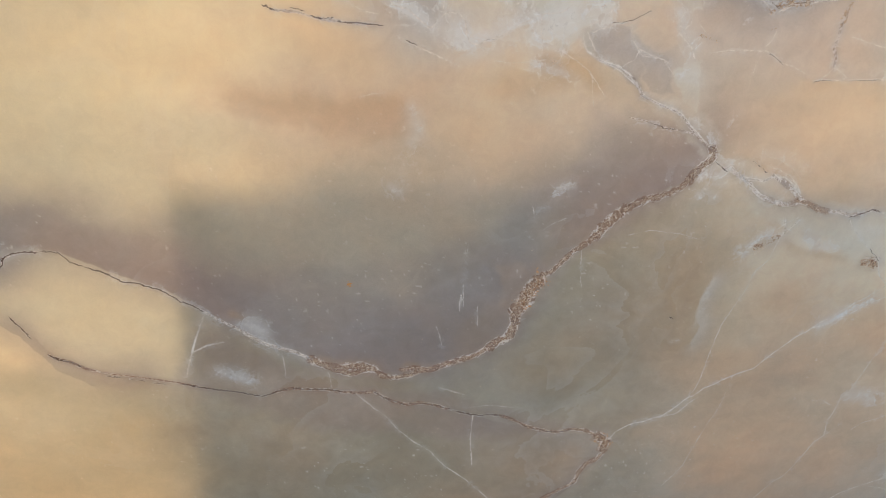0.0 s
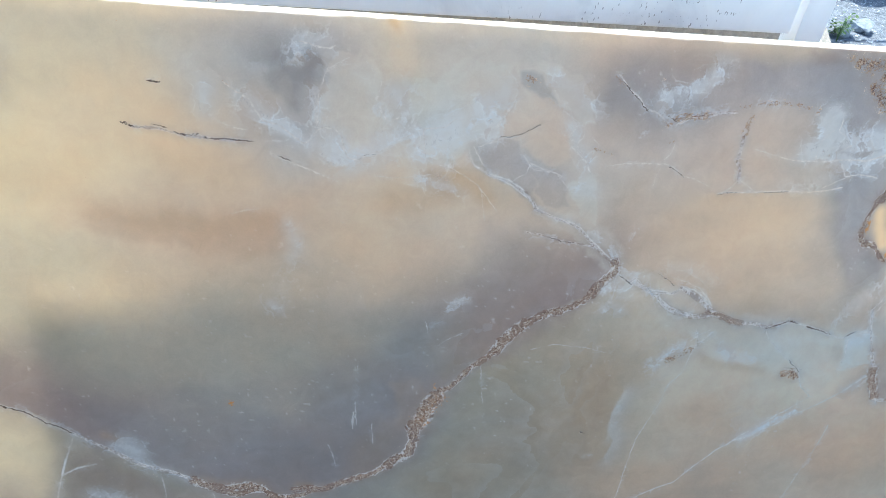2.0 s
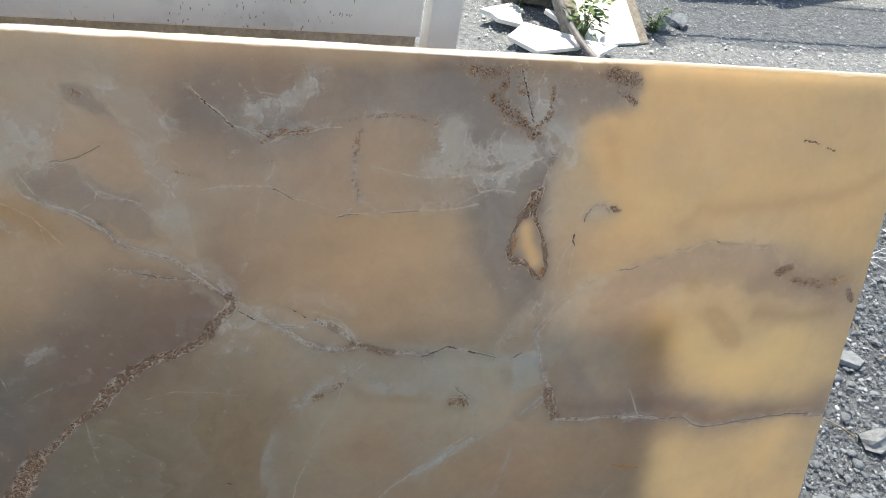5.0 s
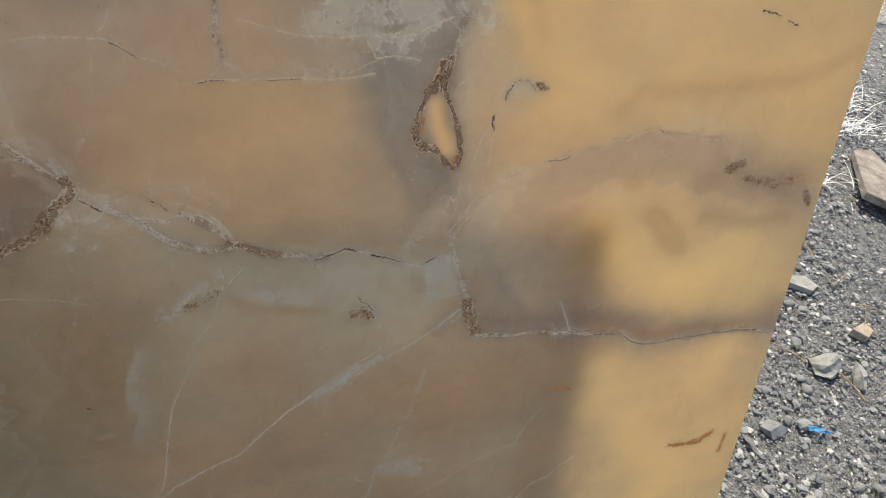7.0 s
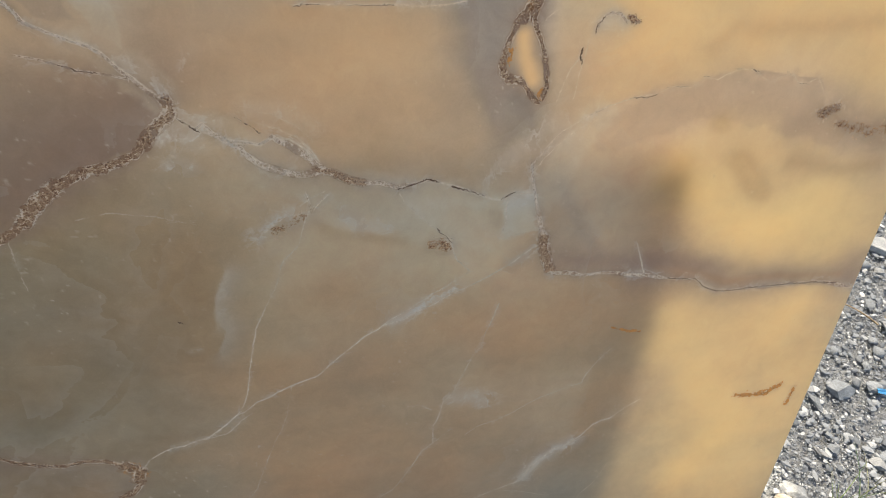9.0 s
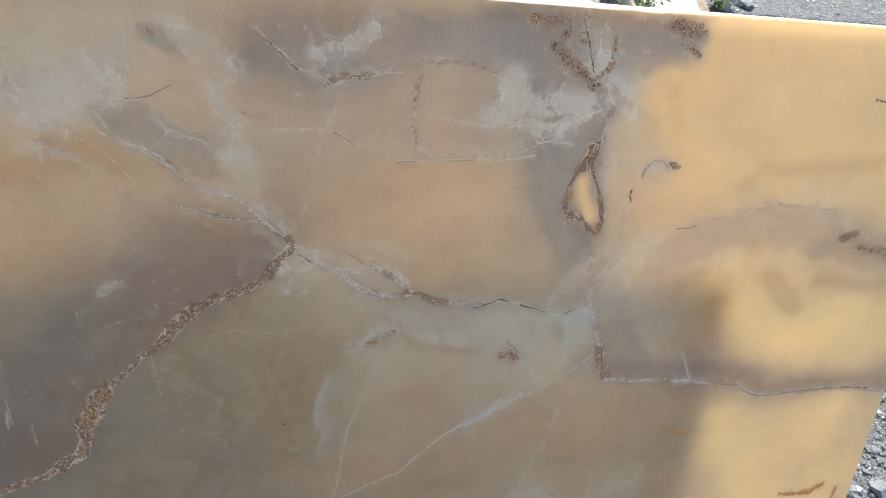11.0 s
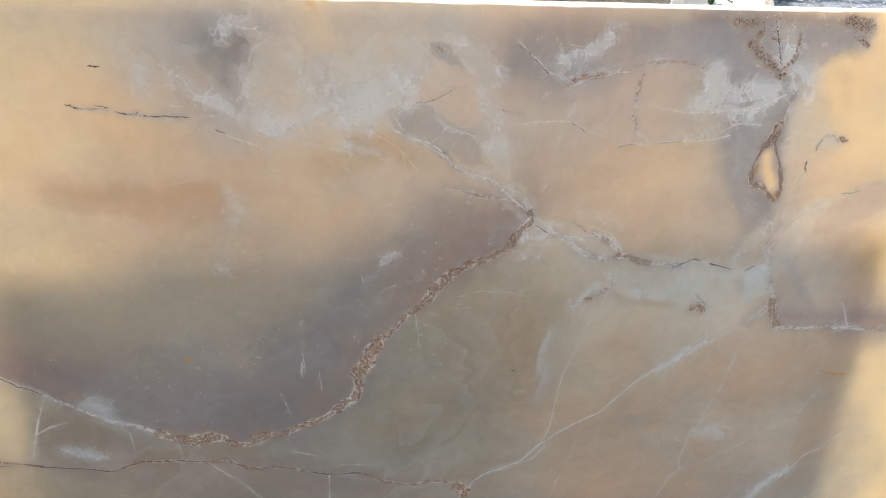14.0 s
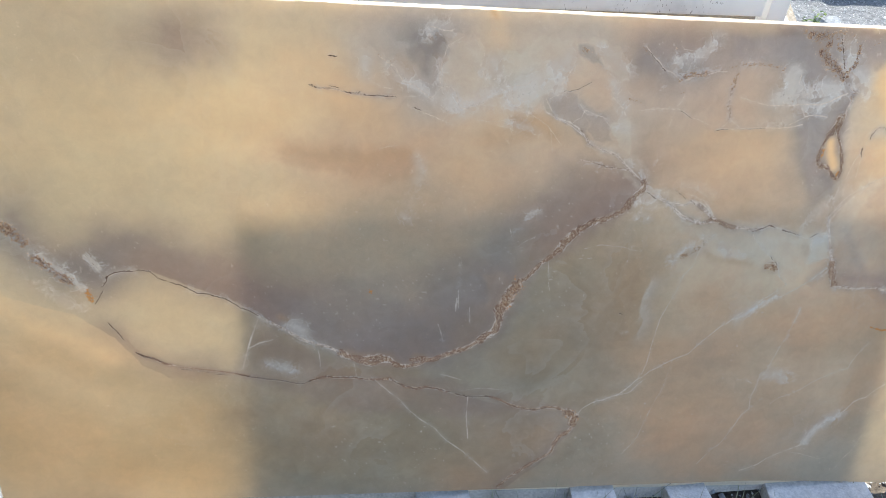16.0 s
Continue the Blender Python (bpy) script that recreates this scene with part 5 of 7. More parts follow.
vein([(67.9, 2.4), (70.2, 2.6), (72.3, 3.7), (76.1, 3.9), (77.3, 4.8), (78.0, 5.5), (80.1, 5.1), (81.3, 5.9), (83.5, 6.8), (86.0, 6.8), (87.2, 6.3)], 0.09, PALE, 0.8)
vein([(66.9, 2.0), (67.8, 2.2), (69.1, 2.1), (70.3, 2.6)], 0.07, DARK, 0.8)
vein([(72.1, 3.7), (73.7, 3.9), (75.3, 3.9)], 0.05, DARK, 0.7)
vein([(77.8, 5.5), (78.4, 5.5)], 0.06, DARK, 0.8)
vein([(83.0, 6.8), (83.7, 6.9)], 0.06, DARK, 0.8)
vein([(85.8, 6.9), (86.9, 6.6)], 0.06, DARK, 0.7)
vein([(92.4, 6.6), (93.6, 5.9)], 0.05, DARK, 0.6)
vein([(95.0, 4.9), (96.6, 4.8)], 0.05, DARK, 0.6)
vein([(87.3, 6.0), (89.8, 4.8), (91.0, 5.7), (93.3, 6.4), (94.7, 5.0), (96.6, 4.9), (98.4, 5.8), (99.9, 4.0), (101.6, 2.0)], 0.08, PALE, 0.7)
vein([(101.7, -0.2), (102.7, 0.5), (103.9, 0.9)], 0.82, CRUMB, 0.95)
vein([(105.5, -1.8), (108.7, -2.6), (111.7, -2.8)], 0.75, CRUMB, 0.75)
vein([(107.8, -3.0), (111.0, -3.8), (113.2, -3.4)], 0.98, CRUMB, 0.6)
vein([(111.7, -2.8), (115.2, -2.6), (117.8, -1.8)], 0.22, RUST, 0.5)
vein([(119.9, -5.1), (121.4, -7.2)], 0.69, CRUMB, 0.95)
vein([(-9.7, -65.0), (-8.7, -63.4), (-7.0, -62.2), (-5.1, -61.3), (-2.9, -60.9), (-0.6, -60.0), (1.3, -59.4), (3.2, -57.8), (4.7, -56.4), (6.0, -55.0), (7.5, -54.3), (9.5, -52.4), (11.3, -51.7), (13.2, -50.5), (15.3, -49.4), (17.4, -48.5), (19.7, -47.7), (21.1, -46.0), (23.0, -44.1), (25.7, -41.5), (27.1, -40.1), (29.4, -38.7), (30.3, -37.9)], 0.11, PALE, 1)
vein([(30.3, -37.9), (32.1, -36.4), (33.9, -35.4), (35.7, -33.9), (37.5, -32.7), (39.8, -31.2), (42.0, -29.6), (44.2, -28.0)], 0.10, PALE, 0.9)
vein([(30.3, -37.9), (33.5, -37.1), (35.8, -35.4), (38.6, -34.2), (41.3, -32.4), (45.0, -30.6), (48.6, -28.5), (51.3, -26.7), (53.1, -25.1), (54.4, -24.0), (55.6, -23.4)], 0.11, PALE, 1)
vein([(31.7, -37.4), (34.9, -35.5), (38.5, -33.3), (42.1, -31.1)], 0.62, MILK, 0.7)
vein([(51.3, -26.7), (53.1, -25.1), (55.0, -23.7)], 0.51, MILK, 0.8)
vein([(6.0, -55.0), (7.2, -53.0), (8.0, -50.0), (8.4, -47.0), (8.9, -42.4), (9.4, -39.1), (9.8, -37.0), (10.7, -34.7), (11.9, -31.8), (12.8, -29.9), (13.5, -27.9), (13.8, -25.9), (14.3, -24.5), (15.5, -23.1), (16.6, -21.7), (17.1, -19.4), (17.7, -17.1), (18.1, -16.2)], 0.08, PALE, 0.9)
vein([(-1.5, -60.1), (1.3, -59.7), (4.0, -59.1), (5.5, -57.8), (6.5, -56.4), (8.4, -55.0)], 0.09, PALE, 0.8)
vein([(15.3, -49.4), (14.8, -52.2), (14.4, -56.0), (13.5, -59.1), (12.4, -61.6), (11.5, -64.2), (10.5, -67.5), (9.7, -70.2), (8.7, -73.7), (7.1, -76.3), (4.9, -79.2)], 0.09, PALE, 0.7)
vein([(50.2, -35.0), (49.6, -38.0), (48.6, -40.9), (48.2, -44.0), (47.0, -45.7), (46.2, -48.1), (45.4, -50.6), (44.6, -52.5), (44.0, -54.4), (42.5, -56.2), (42.0, -59.5), (41.1, -62.2), (41.3, -65.8), (41.4, -66.6), (39.4, -68.4), (38.2, -71.2), (36.9, -73.7), (35.4, -76.5), (34.4, -78.2), (32.2, -79.7), (30.6, -81.8), (28.7, -84.3)], 0.11, PALE, 0.9)
vein([(41.4, -66.6), (43.0, -65.1), (44.5, -63.5)], 0.09, PALE, 0.7)
vein([(47.9, -65.0), (50.0, -63.3), (53.8, -62.1), (57.0, -60.4), (59.6, -58.6), (62.2, -57.2), (64.9, -56.2), (67.6, -55.1), (69.7, -54.7), (70.1, -52.7), (71.4, -50.5), (72.7, -48.4), (74.1, -46.8)], 0.10, PALE, 0.8)
vein([(43.0, -87.9), (45.9, -87.0), (48.2, -86.1), (50.5, -84.4), (53.3, -83.0), (56.2, -81.9), (59.2, -80.8), (61.5, -80.0), (62.4, -77.3), (63.9, -75.2), (65.5, -73.6), (67.0, -71.8), (68.8, -71.6), (71.0, -70.1), (72.6, -68.8), (74.6, -66.1), (76.3, -65.2), (78.0, -64.8), (80.7, -62.4), (83.4, -60.6)], 0.18, PALE, 1)
vein([(61.8, -79.4), (62.9, -77.0), (64.4, -74.7), (66.0, -72.9)], 1.00, MILK, 0.9)
vein([(67.0, -71.8), (69.4, -71.4), (71.6, -69.9)], 0.71, MILK, 0.8)
vein([(56.9, -82.4), (61.4, -83.3), (65.4, -84.8), (68.1, -85.7), (70.6, -85.2), (72.5, -84.7)], 0.10, PALE, 0.7)
vein([(74.6, -89.2), (76.1, -86.3), (78.2, -83.8), (79.5, -80.6), (80.4, -78.2)], 0.12, PALE, 0.6)
vein([(76.7, -30.3), (75.5, -27.4), (74.2, -24.7), (73.6, -23.3)], 0.10, PALE, 0.9)
vein([(52.4, -13.8), (49.6, -14.1), (48.9, -15.6), (49.2, -18.5), (48.8, -21.0), (48.4, -22.4)], 0.11, PALE, 0.9)
vein([(48.3, -22.2), (51.1, -21.3), (54.8, -20.5)], 0.09, PALE, 0.8)
vein([(50.0, -15.1), (52.0, -14.5)], 1.33, MILK, 0.7)
vein([(31.5, -13.3), (32.5, -15.0), (33.8, -16.2), (35.2, -17.4), (36.6, -18.9), (38.0, -19.7)], 0.09, PALE, 0.9)
vein([(38.0, -19.7), (39.2, -20.9), (40.6, -22.4)], 0.07, DARK, 0.9)
vein([(40.6, -22.4), (40.9, -23.8), (41.9, -25.8), (43.3, -27.0), (44.5, -28.1)], 0.11, PALE, 0.9)
vein([(36.2, -14.8), (38.4, -16.9), (39.9, -18.4)], 0.07, PALE, 0.6)
vein([(37.3, -22.6), (38.8, -22.3), (40.2, -23.6)], 0.96, CRUMB, 0.75)
vein([(37.5, -21.2), (39.0, -21.5), (40.6, -21.6)], 0.19, CRUST, 0.7)
vein([(44.7, -28.1), (42.9, -28.8), (40.2, -31.0), (37.5, -32.3)], 0.09, PALE, 0.7)
vein([(-1.6, -34.9), (-1.1, -35.2)], 0.11, DARK, 1)
vein([(13.3, -19.2), (15.1, -18.2), (17.3, -17.1)], 0.77, CRUMB, 0.7)
vein([(17.6, -13.1), (18.2, -14.7), (18.4, -16.2)], 0.17, CRUST, 0.7)
vein([(18.5, -16.2), (19.4, -14.9), (20.6, -13.6)], 0.17, CRUST, 0.6)
vein([(9.7, -21.3), (11.3, -19.8), (12.7, -18.4), (14.6, -17.0), (16.4, -15.5), (18.2, -14.0), (20.2, -13.0)], 0.09, PALE, 0.8)
vein([(20.2, -15.0), (21.8, -13.7), (23.0, -13.1)], 0.08, PALE, 0.6)
vein([(10.1, -20.9), (12.6, -18.4), (15.8, -15.7)], 0.84, MILK, 0.6)
vein([(23.8, -17.4), (26.3, -18.7), (29.7, -19.1)], 1.07, MILK, 0.6)
vein([(23.0, -18.0), (24.6, -19.3), (26.7, -19.9), (29.7, -19.3)], 0.08, PALE, 0.7)
vein([(-1.6, -17.4), (1.3, -17.3), (2.8, -17.1)], 0.06, PALE, 0.6)
vein([(36.0, -56.6), (38.1, -56.6), (40.3, -57.9)], 0.12, PALE, 0.6)
vein([(43.8, -55.4), (47.5, -55.5), (50.9, -57.0)], 1.71, MILK, 0.6)
vein([(-41.3, -13.5), (-41.1, -13.7)], 0.11, PALE, 0.8)
vein([(-22.3, 22.0), (-20.1, 22.2), (-18.6, 22.8), (-17.1, 23.6), (-15.8, 24.4)], 0.06, DARK, 0.8)
vein([(-25.6, 20.4), (-23.9, 21.1), (-22.1, 21.8), (-19.9, 22.1)], 0.10, PALE, 0.9)
vein([(-19.1, 21.7), (-18.9, 19.7), (-17.5, 18.0), (-15.4, 17.1), (-12.8, 16.3), (-11.4, 15.7)], 0.10, PALE, 0.9)
vein([(-17.2, 17.4), (-17.7, 16.1), (-19.5, 15.1)], 0.08, PALE, 0.7)
vein([(-19.0, 31.4), (-17.8, 30.5)], 0.77, CRUMB, 0.55)
vein([(-16.3, 28.9), (-13.7, 27.3), (-11.6, 26.1)], 0.47, CRUMB, 0.45)
vein([(-14.9, 31.4), (-11.3, 30.0), (-8.6, 27.1)], 1.18, MILK, 0.7)
vein([(-3.3, 31.3), (-1.6, 29.7), (-0.2, 28.4), (1.2, 27.0)], 0.09, DARK, 0.9)
vein([(-4.2, 32.3), (-2.4, 30.4), (-0.5, 29.0), (1.0, 27.2), (2.8, 26.8), (4.5, 25.5), (5.4, 24.8)], 0.13, PALE, 0.95)
vein([(4.2, 26.7), (5.3, 26.0), (6.6, 25.4)], 0.07, DARK, 0.8)
vein([(-4.6, 32.1), (-3.3, 30.9)], 0.48, CRUMB, 0.59)
vein([(5.1, 25.0), (7.1, 26.2), (9.2, 26.5), (12.1, 26.4)], 0.75, CRUMB, 0.62)
vein([(7.2, 25.2), (8.9, 26.3), (11.3, 26.5), (13.9, 27.1), (16.1, 27.3)], 0.28, CRUST, 0.8)
vein([(6.7, 25.0), (8.7, 26.0), (10.8, 26.1), (13.4, 26.9), (16.3, 27.2)], 0.13, PALE, 0.9)
vein([(17.1, 28.1), (20.2, 28.9), (23.0, 28.9), (26.8, 29.1), (30.9, 28.0)], 0.59, CRUMB, 0.55)
vein([(20.3, 28.7), (21.8, 29.4), (23.5, 28.9)], 0.21, CRUST, 0.6)
vein([(5.2, 22.3), (6.3, 21.9)], 0.67, CRUMB, 0.59)
vein([(2.8, 31.9), (3.9, 32.1)], 0.40, CRUMB, 0.45)
vein([(6.8, 21.4), (6.5, 20.2), (5.7, 19.2)], 0.10, PALE, 0.9)
vein([(-3.9, 17.7), (-1.3, 18.2), (2.5, 18.3), (5.7, 18.3), (7.4, 17.7), (9.2, 16.4), (11.4, 15.9)], 0.11, PALE, 0.9)
vein([(11.8, 15.7), (15.0, 14.3)], 0.09, PALE, 0.7)
vein([(5.2, 18.0), (4.6, 16.2), (4.4, 14.6)], 0.08, PALE, 0.6)
vein([(6.3, 18.1), (7.7, 17.3), (9.3, 16.3)], 0.07, DARK, 0.7)
vein([(-6.7, 20.6), (-4.8, 20.0), (-3.0, 19.7)], 0.58, CRUMB, 0.49)
vein([(-11.8, 23.3), (-10.9, 21.1), (-9.3, 19.6), (-7.6, 18.0), (-6.9, 16.3)], 0.14, PALE, 0.8)
vein([(-8.8, 24.1), (-8.8, 22.3), (-9.9, 21.1)], 0.10, PALE, 0.7)
vein([(-11.0, 24.1), (-9.7, 21.6), (-7.1, 18.5)], 0.92, MILK, 0.7)
vein([(-7.3, 22.3), (-6.0, 21.1)], 0.08, PALE, 0.6)
vein([(4.2, 29.0), (7.2, 29.9), (10.2, 31.4), (12.6, 33.8)], 1.42, MILK, 0.8)
vein([(4.3, 32.8), (5.1, 31.9), (7.0, 31.6)], 0.11, PALE, 0.7)
vein([(19.4, 26.9), (18.8, 24.8), (18.6, 23.3)], 0.68, CRUMB, 0.55)
vein([(18.6, 23.3), (18.6, 20.7), (18.3, 19.1), (19.3, 17.5), (19.3, 15.9)], 0.29, CRUST, 0.85)
vein([(19.3, 15.9), (18.3, 14.5), (16.6, 13.4)], 0.10, PALE, 0.9)
vein([(19.5, 16.0), (21.1, 15.0), (22.7, 13.7)], 0.10, PALE, 0.9)
vein([(16.4, 13.2), (17.7, 13.5), (19.3, 13.6)], 0.08, DARK, 0.9)
vein([(16.1, 13.4), (18.5, 13.6), (22.4, 13.7), (25.9, 13.9), (29.3, 14.1), (32.9, 13.9), (35.7, 14.3), (38.6, 14.9)], 0.14, PALE, 0.95)
vein([(23.0, 13.6), (25.3, 13.8), (28.8, 14.0)], 0.06, DARK, 0.7)
vein([(21.4, 21.2), (24.9, 20.3), (28.4, 19.5), (33.0, 19.4), (35.9, 19.6)], 0.12, PALE, 0.9)
vein([(35.9, 19.6), (38.8, 19.9), (41.8, 19.7), (44.6, 20.5), (47.2, 21.9), (48.9, 22.6)], 0.16, PALE, 1)
vein([(36.2, 21.0), (38.3, 22.3), (39.9, 23.1)], 0.12, PALE, 0.8)
vein([(32.4, 20.0), (32.9, 23.1), (34.4, 24.7)], 0.11, PALE, 0.8)
vein([(37.8, 18.8), (38.8, 16.9), (41.7, 17.3), (44.8, 16.8)], 0.14, PALE, 0.9)
vein([(38.9, 16.6), (37.2, 15.8), (35.3, 14.8)], 0.11, PALE, 0.8)
vein([(33.6, 27.8), (34.7, 25.7), (36.3, 23.6)], 1.09, MILK, 0.9)
vein([(38.3, 22.3), (41.7, 22.7), (45.8, 23.0)], 1.46, MILK, 0.9)
vein([(37.8, 18.8), (40.3, 18.2), (42.6, 18.7)], 0.91, MILK, 0.8)
vein([(41.2, 19.8), (44.6, 20.3), (47.8, 22.2)], 0.91, MILK, 0.7)
vein([(35.7, 26.8), (35.5, 24.7), (38.1, 23.3)], 0.11, PALE, 0.8)
vein([(36.1, 36.0), (37.9, 35.7), (39.9, 35.7)], 1.01, CRUMB, 0.85)
vein([(39.8, 31.9), (41.8, 30.3), (43.9, 28.8)], 1.22, CRUMB, 0.81)
vein([(43.3, 29.0), (45.3, 27.8), (47.1, 26.5)], 1.15, CRUMB, 0.85)
vein([(41.3, 35.4), (41.1, 33.7), (39.8, 32.1)], 0.94, CRUMB, 0.77)
vein([(42.9, 35.9), (44.4, 32.9)], 0.78, CRUMB, 0.68)
vein([(43.9, 36.1), (44.8, 33.9), (45.8, 30.9), (46.7, 28.3)], 0.12, DARK, 0.85)
vein([(44.0, 35.7), (45.0, 33.7), (45.7, 31.1), (46.8, 28.6)], 0.29, CRUST, 0.8)
vein([(49.5, 33.9), (49.6, 31.9), (49.5, 29.8)], 0.52, CRUMB, 0.68)
vein([(47.6, 28.0), (48.8, 28.8), (49.7, 30.0)], 0.62, CRUMB, 0.77)
vein([(46.2, 33.9), (47.4, 31.4), (47.6, 29.0)], 1.09, MILK, 1)
vein([(58.8, 36.4), (61.0, 35.8), (63.5, 35.2)], 1.32, CRUMB, 0.85)
vein([(60.7, 33.3), (62.4, 32.7), (63.9, 31.7)], 0.54, CRUMB, 0.77)
vein([(52.1, 33.7), (54.2, 34.4)], 0.70, CRUMB, 0.51)
vein([(46.7, 26.4), (47.2, 26.3)], 0.15, DARK, 0.9)
vein([(47.4, 25.6), (49.8, 23.7), (51.4, 22.8)], 0.22, CRUST, 0.7)
vein([(50.3, 21.8), (50.7, 22.4)], 0.64, CRUMB, 0.81)
vein([(51.0, 24.5), (52.5, 25.1), (53.5, 25.6)], 1.13, MILK, 0.7)
vein([(50.6, 22.9), (53.1, 22.6), (55.0, 22.1)], 0.11, PALE, 0.7)
vein([(50.5, 20.8), (50.0, 19.1), (49.6, 17.5)], 0.23, CRUST, 0.9)
vein([(49.6, 17.5), (49.3, 15.6), (48.8, 13.6)], 0.53, CRUST, 1)
vein([(48.6, 16.8), (48.0, 14.8), (47.4, 13.1)], 0.78, CRUST, 1)
vein([(47.0, 13.7), (46.4, 12.7), (46.1, 11.3), (45.5, 9.7), (45.1, 7.8), (44.9, 6.1)], 0.47, CRUST, 1)
vein([(45.2, 5.5), (46.1, 4.4), (47.7, 4.3)], 0.65, CRUST, 1)
vein([(48.0, 4.6), (49.0, 3.3), (50.2, 1.9), (51.2, 1.1)], 0.41, CRUST, 1)
vein([(48.5, 13.8), (49.3, 11.6), (50.3, 10.0), (51.1, 7.9), (51.8, 5.8), (52.2, 3.6), (51.9, 1.8)], 0.40, CRUST, 1)
vein([(46.3, 8.4), (45.8, 6.5)], 0.53, RUST, 0.9)
vein([(48.0, 16.6), (47.9, 14.4)], 0.51, RUST, 0.9)
vein([(51.5, 2.9), (51.4, 1.6)], 0.44, RUST, 0.9)
vein([(56.7, 9.0), (56.6, 8.0), (57.0, 7.1)], 0.13, DARK, 1)
vein([(58.3, 11.6), (58.4, 12.6), (59.1, 13.5)], 0.10, DARK, 0.9)
vein([(58.4, 12.3), (59.0, 13.6), (60.1, 14.3), (61.6, 14.2), (62.6, 13.2)], 0.24, CRUST, 0.9)
vein([(63.2, 13.8), (64.1, 13.4)], 0.64, CRUMB, 1)
vein([(59.0, 13.8), (60.3, 14.2), (61.8, 14.1)], 0.13, PALE, 0.8)
vein([(59.1, 12.8), (60.7, 13.3), (62.4, 12.7)], 0.84, MILK, 0.6)
vein([(56.5, 7.7), (55.5, 6.2), (54.9, 4.3), (54.3, 1.4)], 0.11, PALE, 0.9)
vein([(57.5, 10.3), (57.3, 8.2), (57.0, 5.1), (56.8, 1.8)], 0.09, PALE, 0.7)
vein([(50.5, 18.0), (52.0, 15.5), (52.4, 11.5)], 0.08, PALE, 0.6)
vein([(50.6, 13.1), (51.5, 14.0), (52.1, 14.5)], 0.10, PALE, 0.8)
vein([(-79.5, 22.5), (-78.1, 21.9)], 0.12, DARK, 1)
vein([(-75.1, 22.3), (-73.5, 21.9)], 0.09, DARK, 0.8)
vein([(-72.0, 21.3), (-70.6, 20.8), (-68.9, 21.1)], 0.09, DARK, 0.8)
vein([(-67.8, 20.5), (-65.9, 20.3), (-64.4, 20.6)], 0.09, DARK, 0.8)
vein([(-64.4, 20.4), (-61.0, 20.2)], 0.10, DARK, 0.9)
vein([(-78.1, 21.9), (-74.5, 21.7), (-71.4, 20.9), (-68.4, 20.6), (-65.3, 20.3), (-62.2, 20.3)], 0.28, CRUST, 0.8)
vein([(-56.8, 17.9), (-55.5, 17.3)], 0.12, DARK, 0.9)
vein([(-75.2, 28.7), (-73.9, 28.6)], 0.13, DARK, 0.9)
vein([(-75.3, 29.0), (-74.1, 29.2)], 0.12, PALE, 0.8)
vein([(-58.4, 18.5), (-55.2, 17.0), (-51.3, 15.5), (-48.1, 14.1)], 0.13, PALE, 0.9)
vein([(-67.1, 24.3), (-65.8, 23.1), (-63.7, 22.2), (-61.9, 21.9)], 0.09, PALE, 0.9)
vein([(-67.4, 28.4), (-67.5, 26.6), (-67.6, 24.7)], 0.80, MILK, 0.8)
vein([(-64.7, 29.0), (-64.0, 28.2)], 0.28, CRUMB, 0.59)
vein([(-64.6, 28.8), (-63.0, 27.6), (-61.2, 26.7), (-60.2, 24.8), (-59.1, 23.3), (-57.1, 22.9), (-55.3, 21.6), (-53.4, 20.1), (-52.2, 20.3)], 0.14, PALE, 0.9)
vein([(-61.4, 26.5), (-59.4, 24.2), (-56.9, 22.8), (-54.3, 21.3)], 1.11, MILK, 1)
vein([(-53.0, 20.1), (-52.2, 20.8), (-50.9, 22.3), (-49.8, 22.7), (-48.5, 22.4), (-47.5, 21.5), (-47.1, 19.4), (-46.4, 17.9), (-44.7, 17.6), (-43.7, 18.5), (-41.3, 19.1), (-39.8, 20.1)], 0.13, PALE, 1)
vein([(-49.1, 19.3), (-48.0, 18.0), (-46.1, 17.5)], 1.25, MILK, 1)
vein([(-43.9, 18.5), (-42.3, 18.7)], 0.05, DARK, 0.6)
vein([(-51.4, 27.8), (-51.4, 26.0), (-51.4, 23.8)], 0.11, PALE, 0.7)
vein([(-51.4, 27.8), (-51.4, 26.0), (-51.3, 24.1)], 0.74, MILK, 0.8)
vein([(-53.4, 35.2), (-51.7, 34.8), (-49.5, 34.4), (-48.6, 34.7)], 0.12, PALE, 0.8)
vein([(-54.0, 34.1), (-52.5, 35.6), (-49.8, 35.6)], 1.05, MILK, 0.8)
vein([(-49.8, 31.0), (-47.4, 32.1), (-45.6, 32.3), (-44.1, 31.4), (-42.8, 30.1)], 0.09, PALE, 0.7)
vein([(-45.7, 33.5), (-44.6, 33.3)], 0.36, CRUMB, 0.45)
vein([(-42.7, 28.2), (-41.8, 26.4), (-40.7, 24.6), (-40.6, 23.7), (-41.1, 22.5)], 0.11, PALE, 0.8)
vein([(-38.9, 28.2), (-37.2, 25.4), (-35.8, 22.5)], 1.52, MILK, 0.7)
vein([(-30.6, 16.4), (-30.4, 18.6), (-29.3, 19.9), (-27.9, 20.8), (-26.1, 21.7)], 0.12, PALE, 0.8)
vein([(-35.8, 22.5), (-33.9, 23.0), (-31.5, 23.2), (-29.8, 24.5)], 0.12, PALE, 0.7)
vein([(-41.2, 21.1), (-38.8, 20.8), (-36.3, 22.0)], 0.10, PALE, 0.6)
vein([(-35.0, 20.0), (-32.0, 21.4), (-29.5, 23.8)], 2.16, MILK, 0.8)
vein([(-26.1, 26.2), (-22.2, 29.1), (-24.1, 22.3)], 1.73, MILK, 0.8)
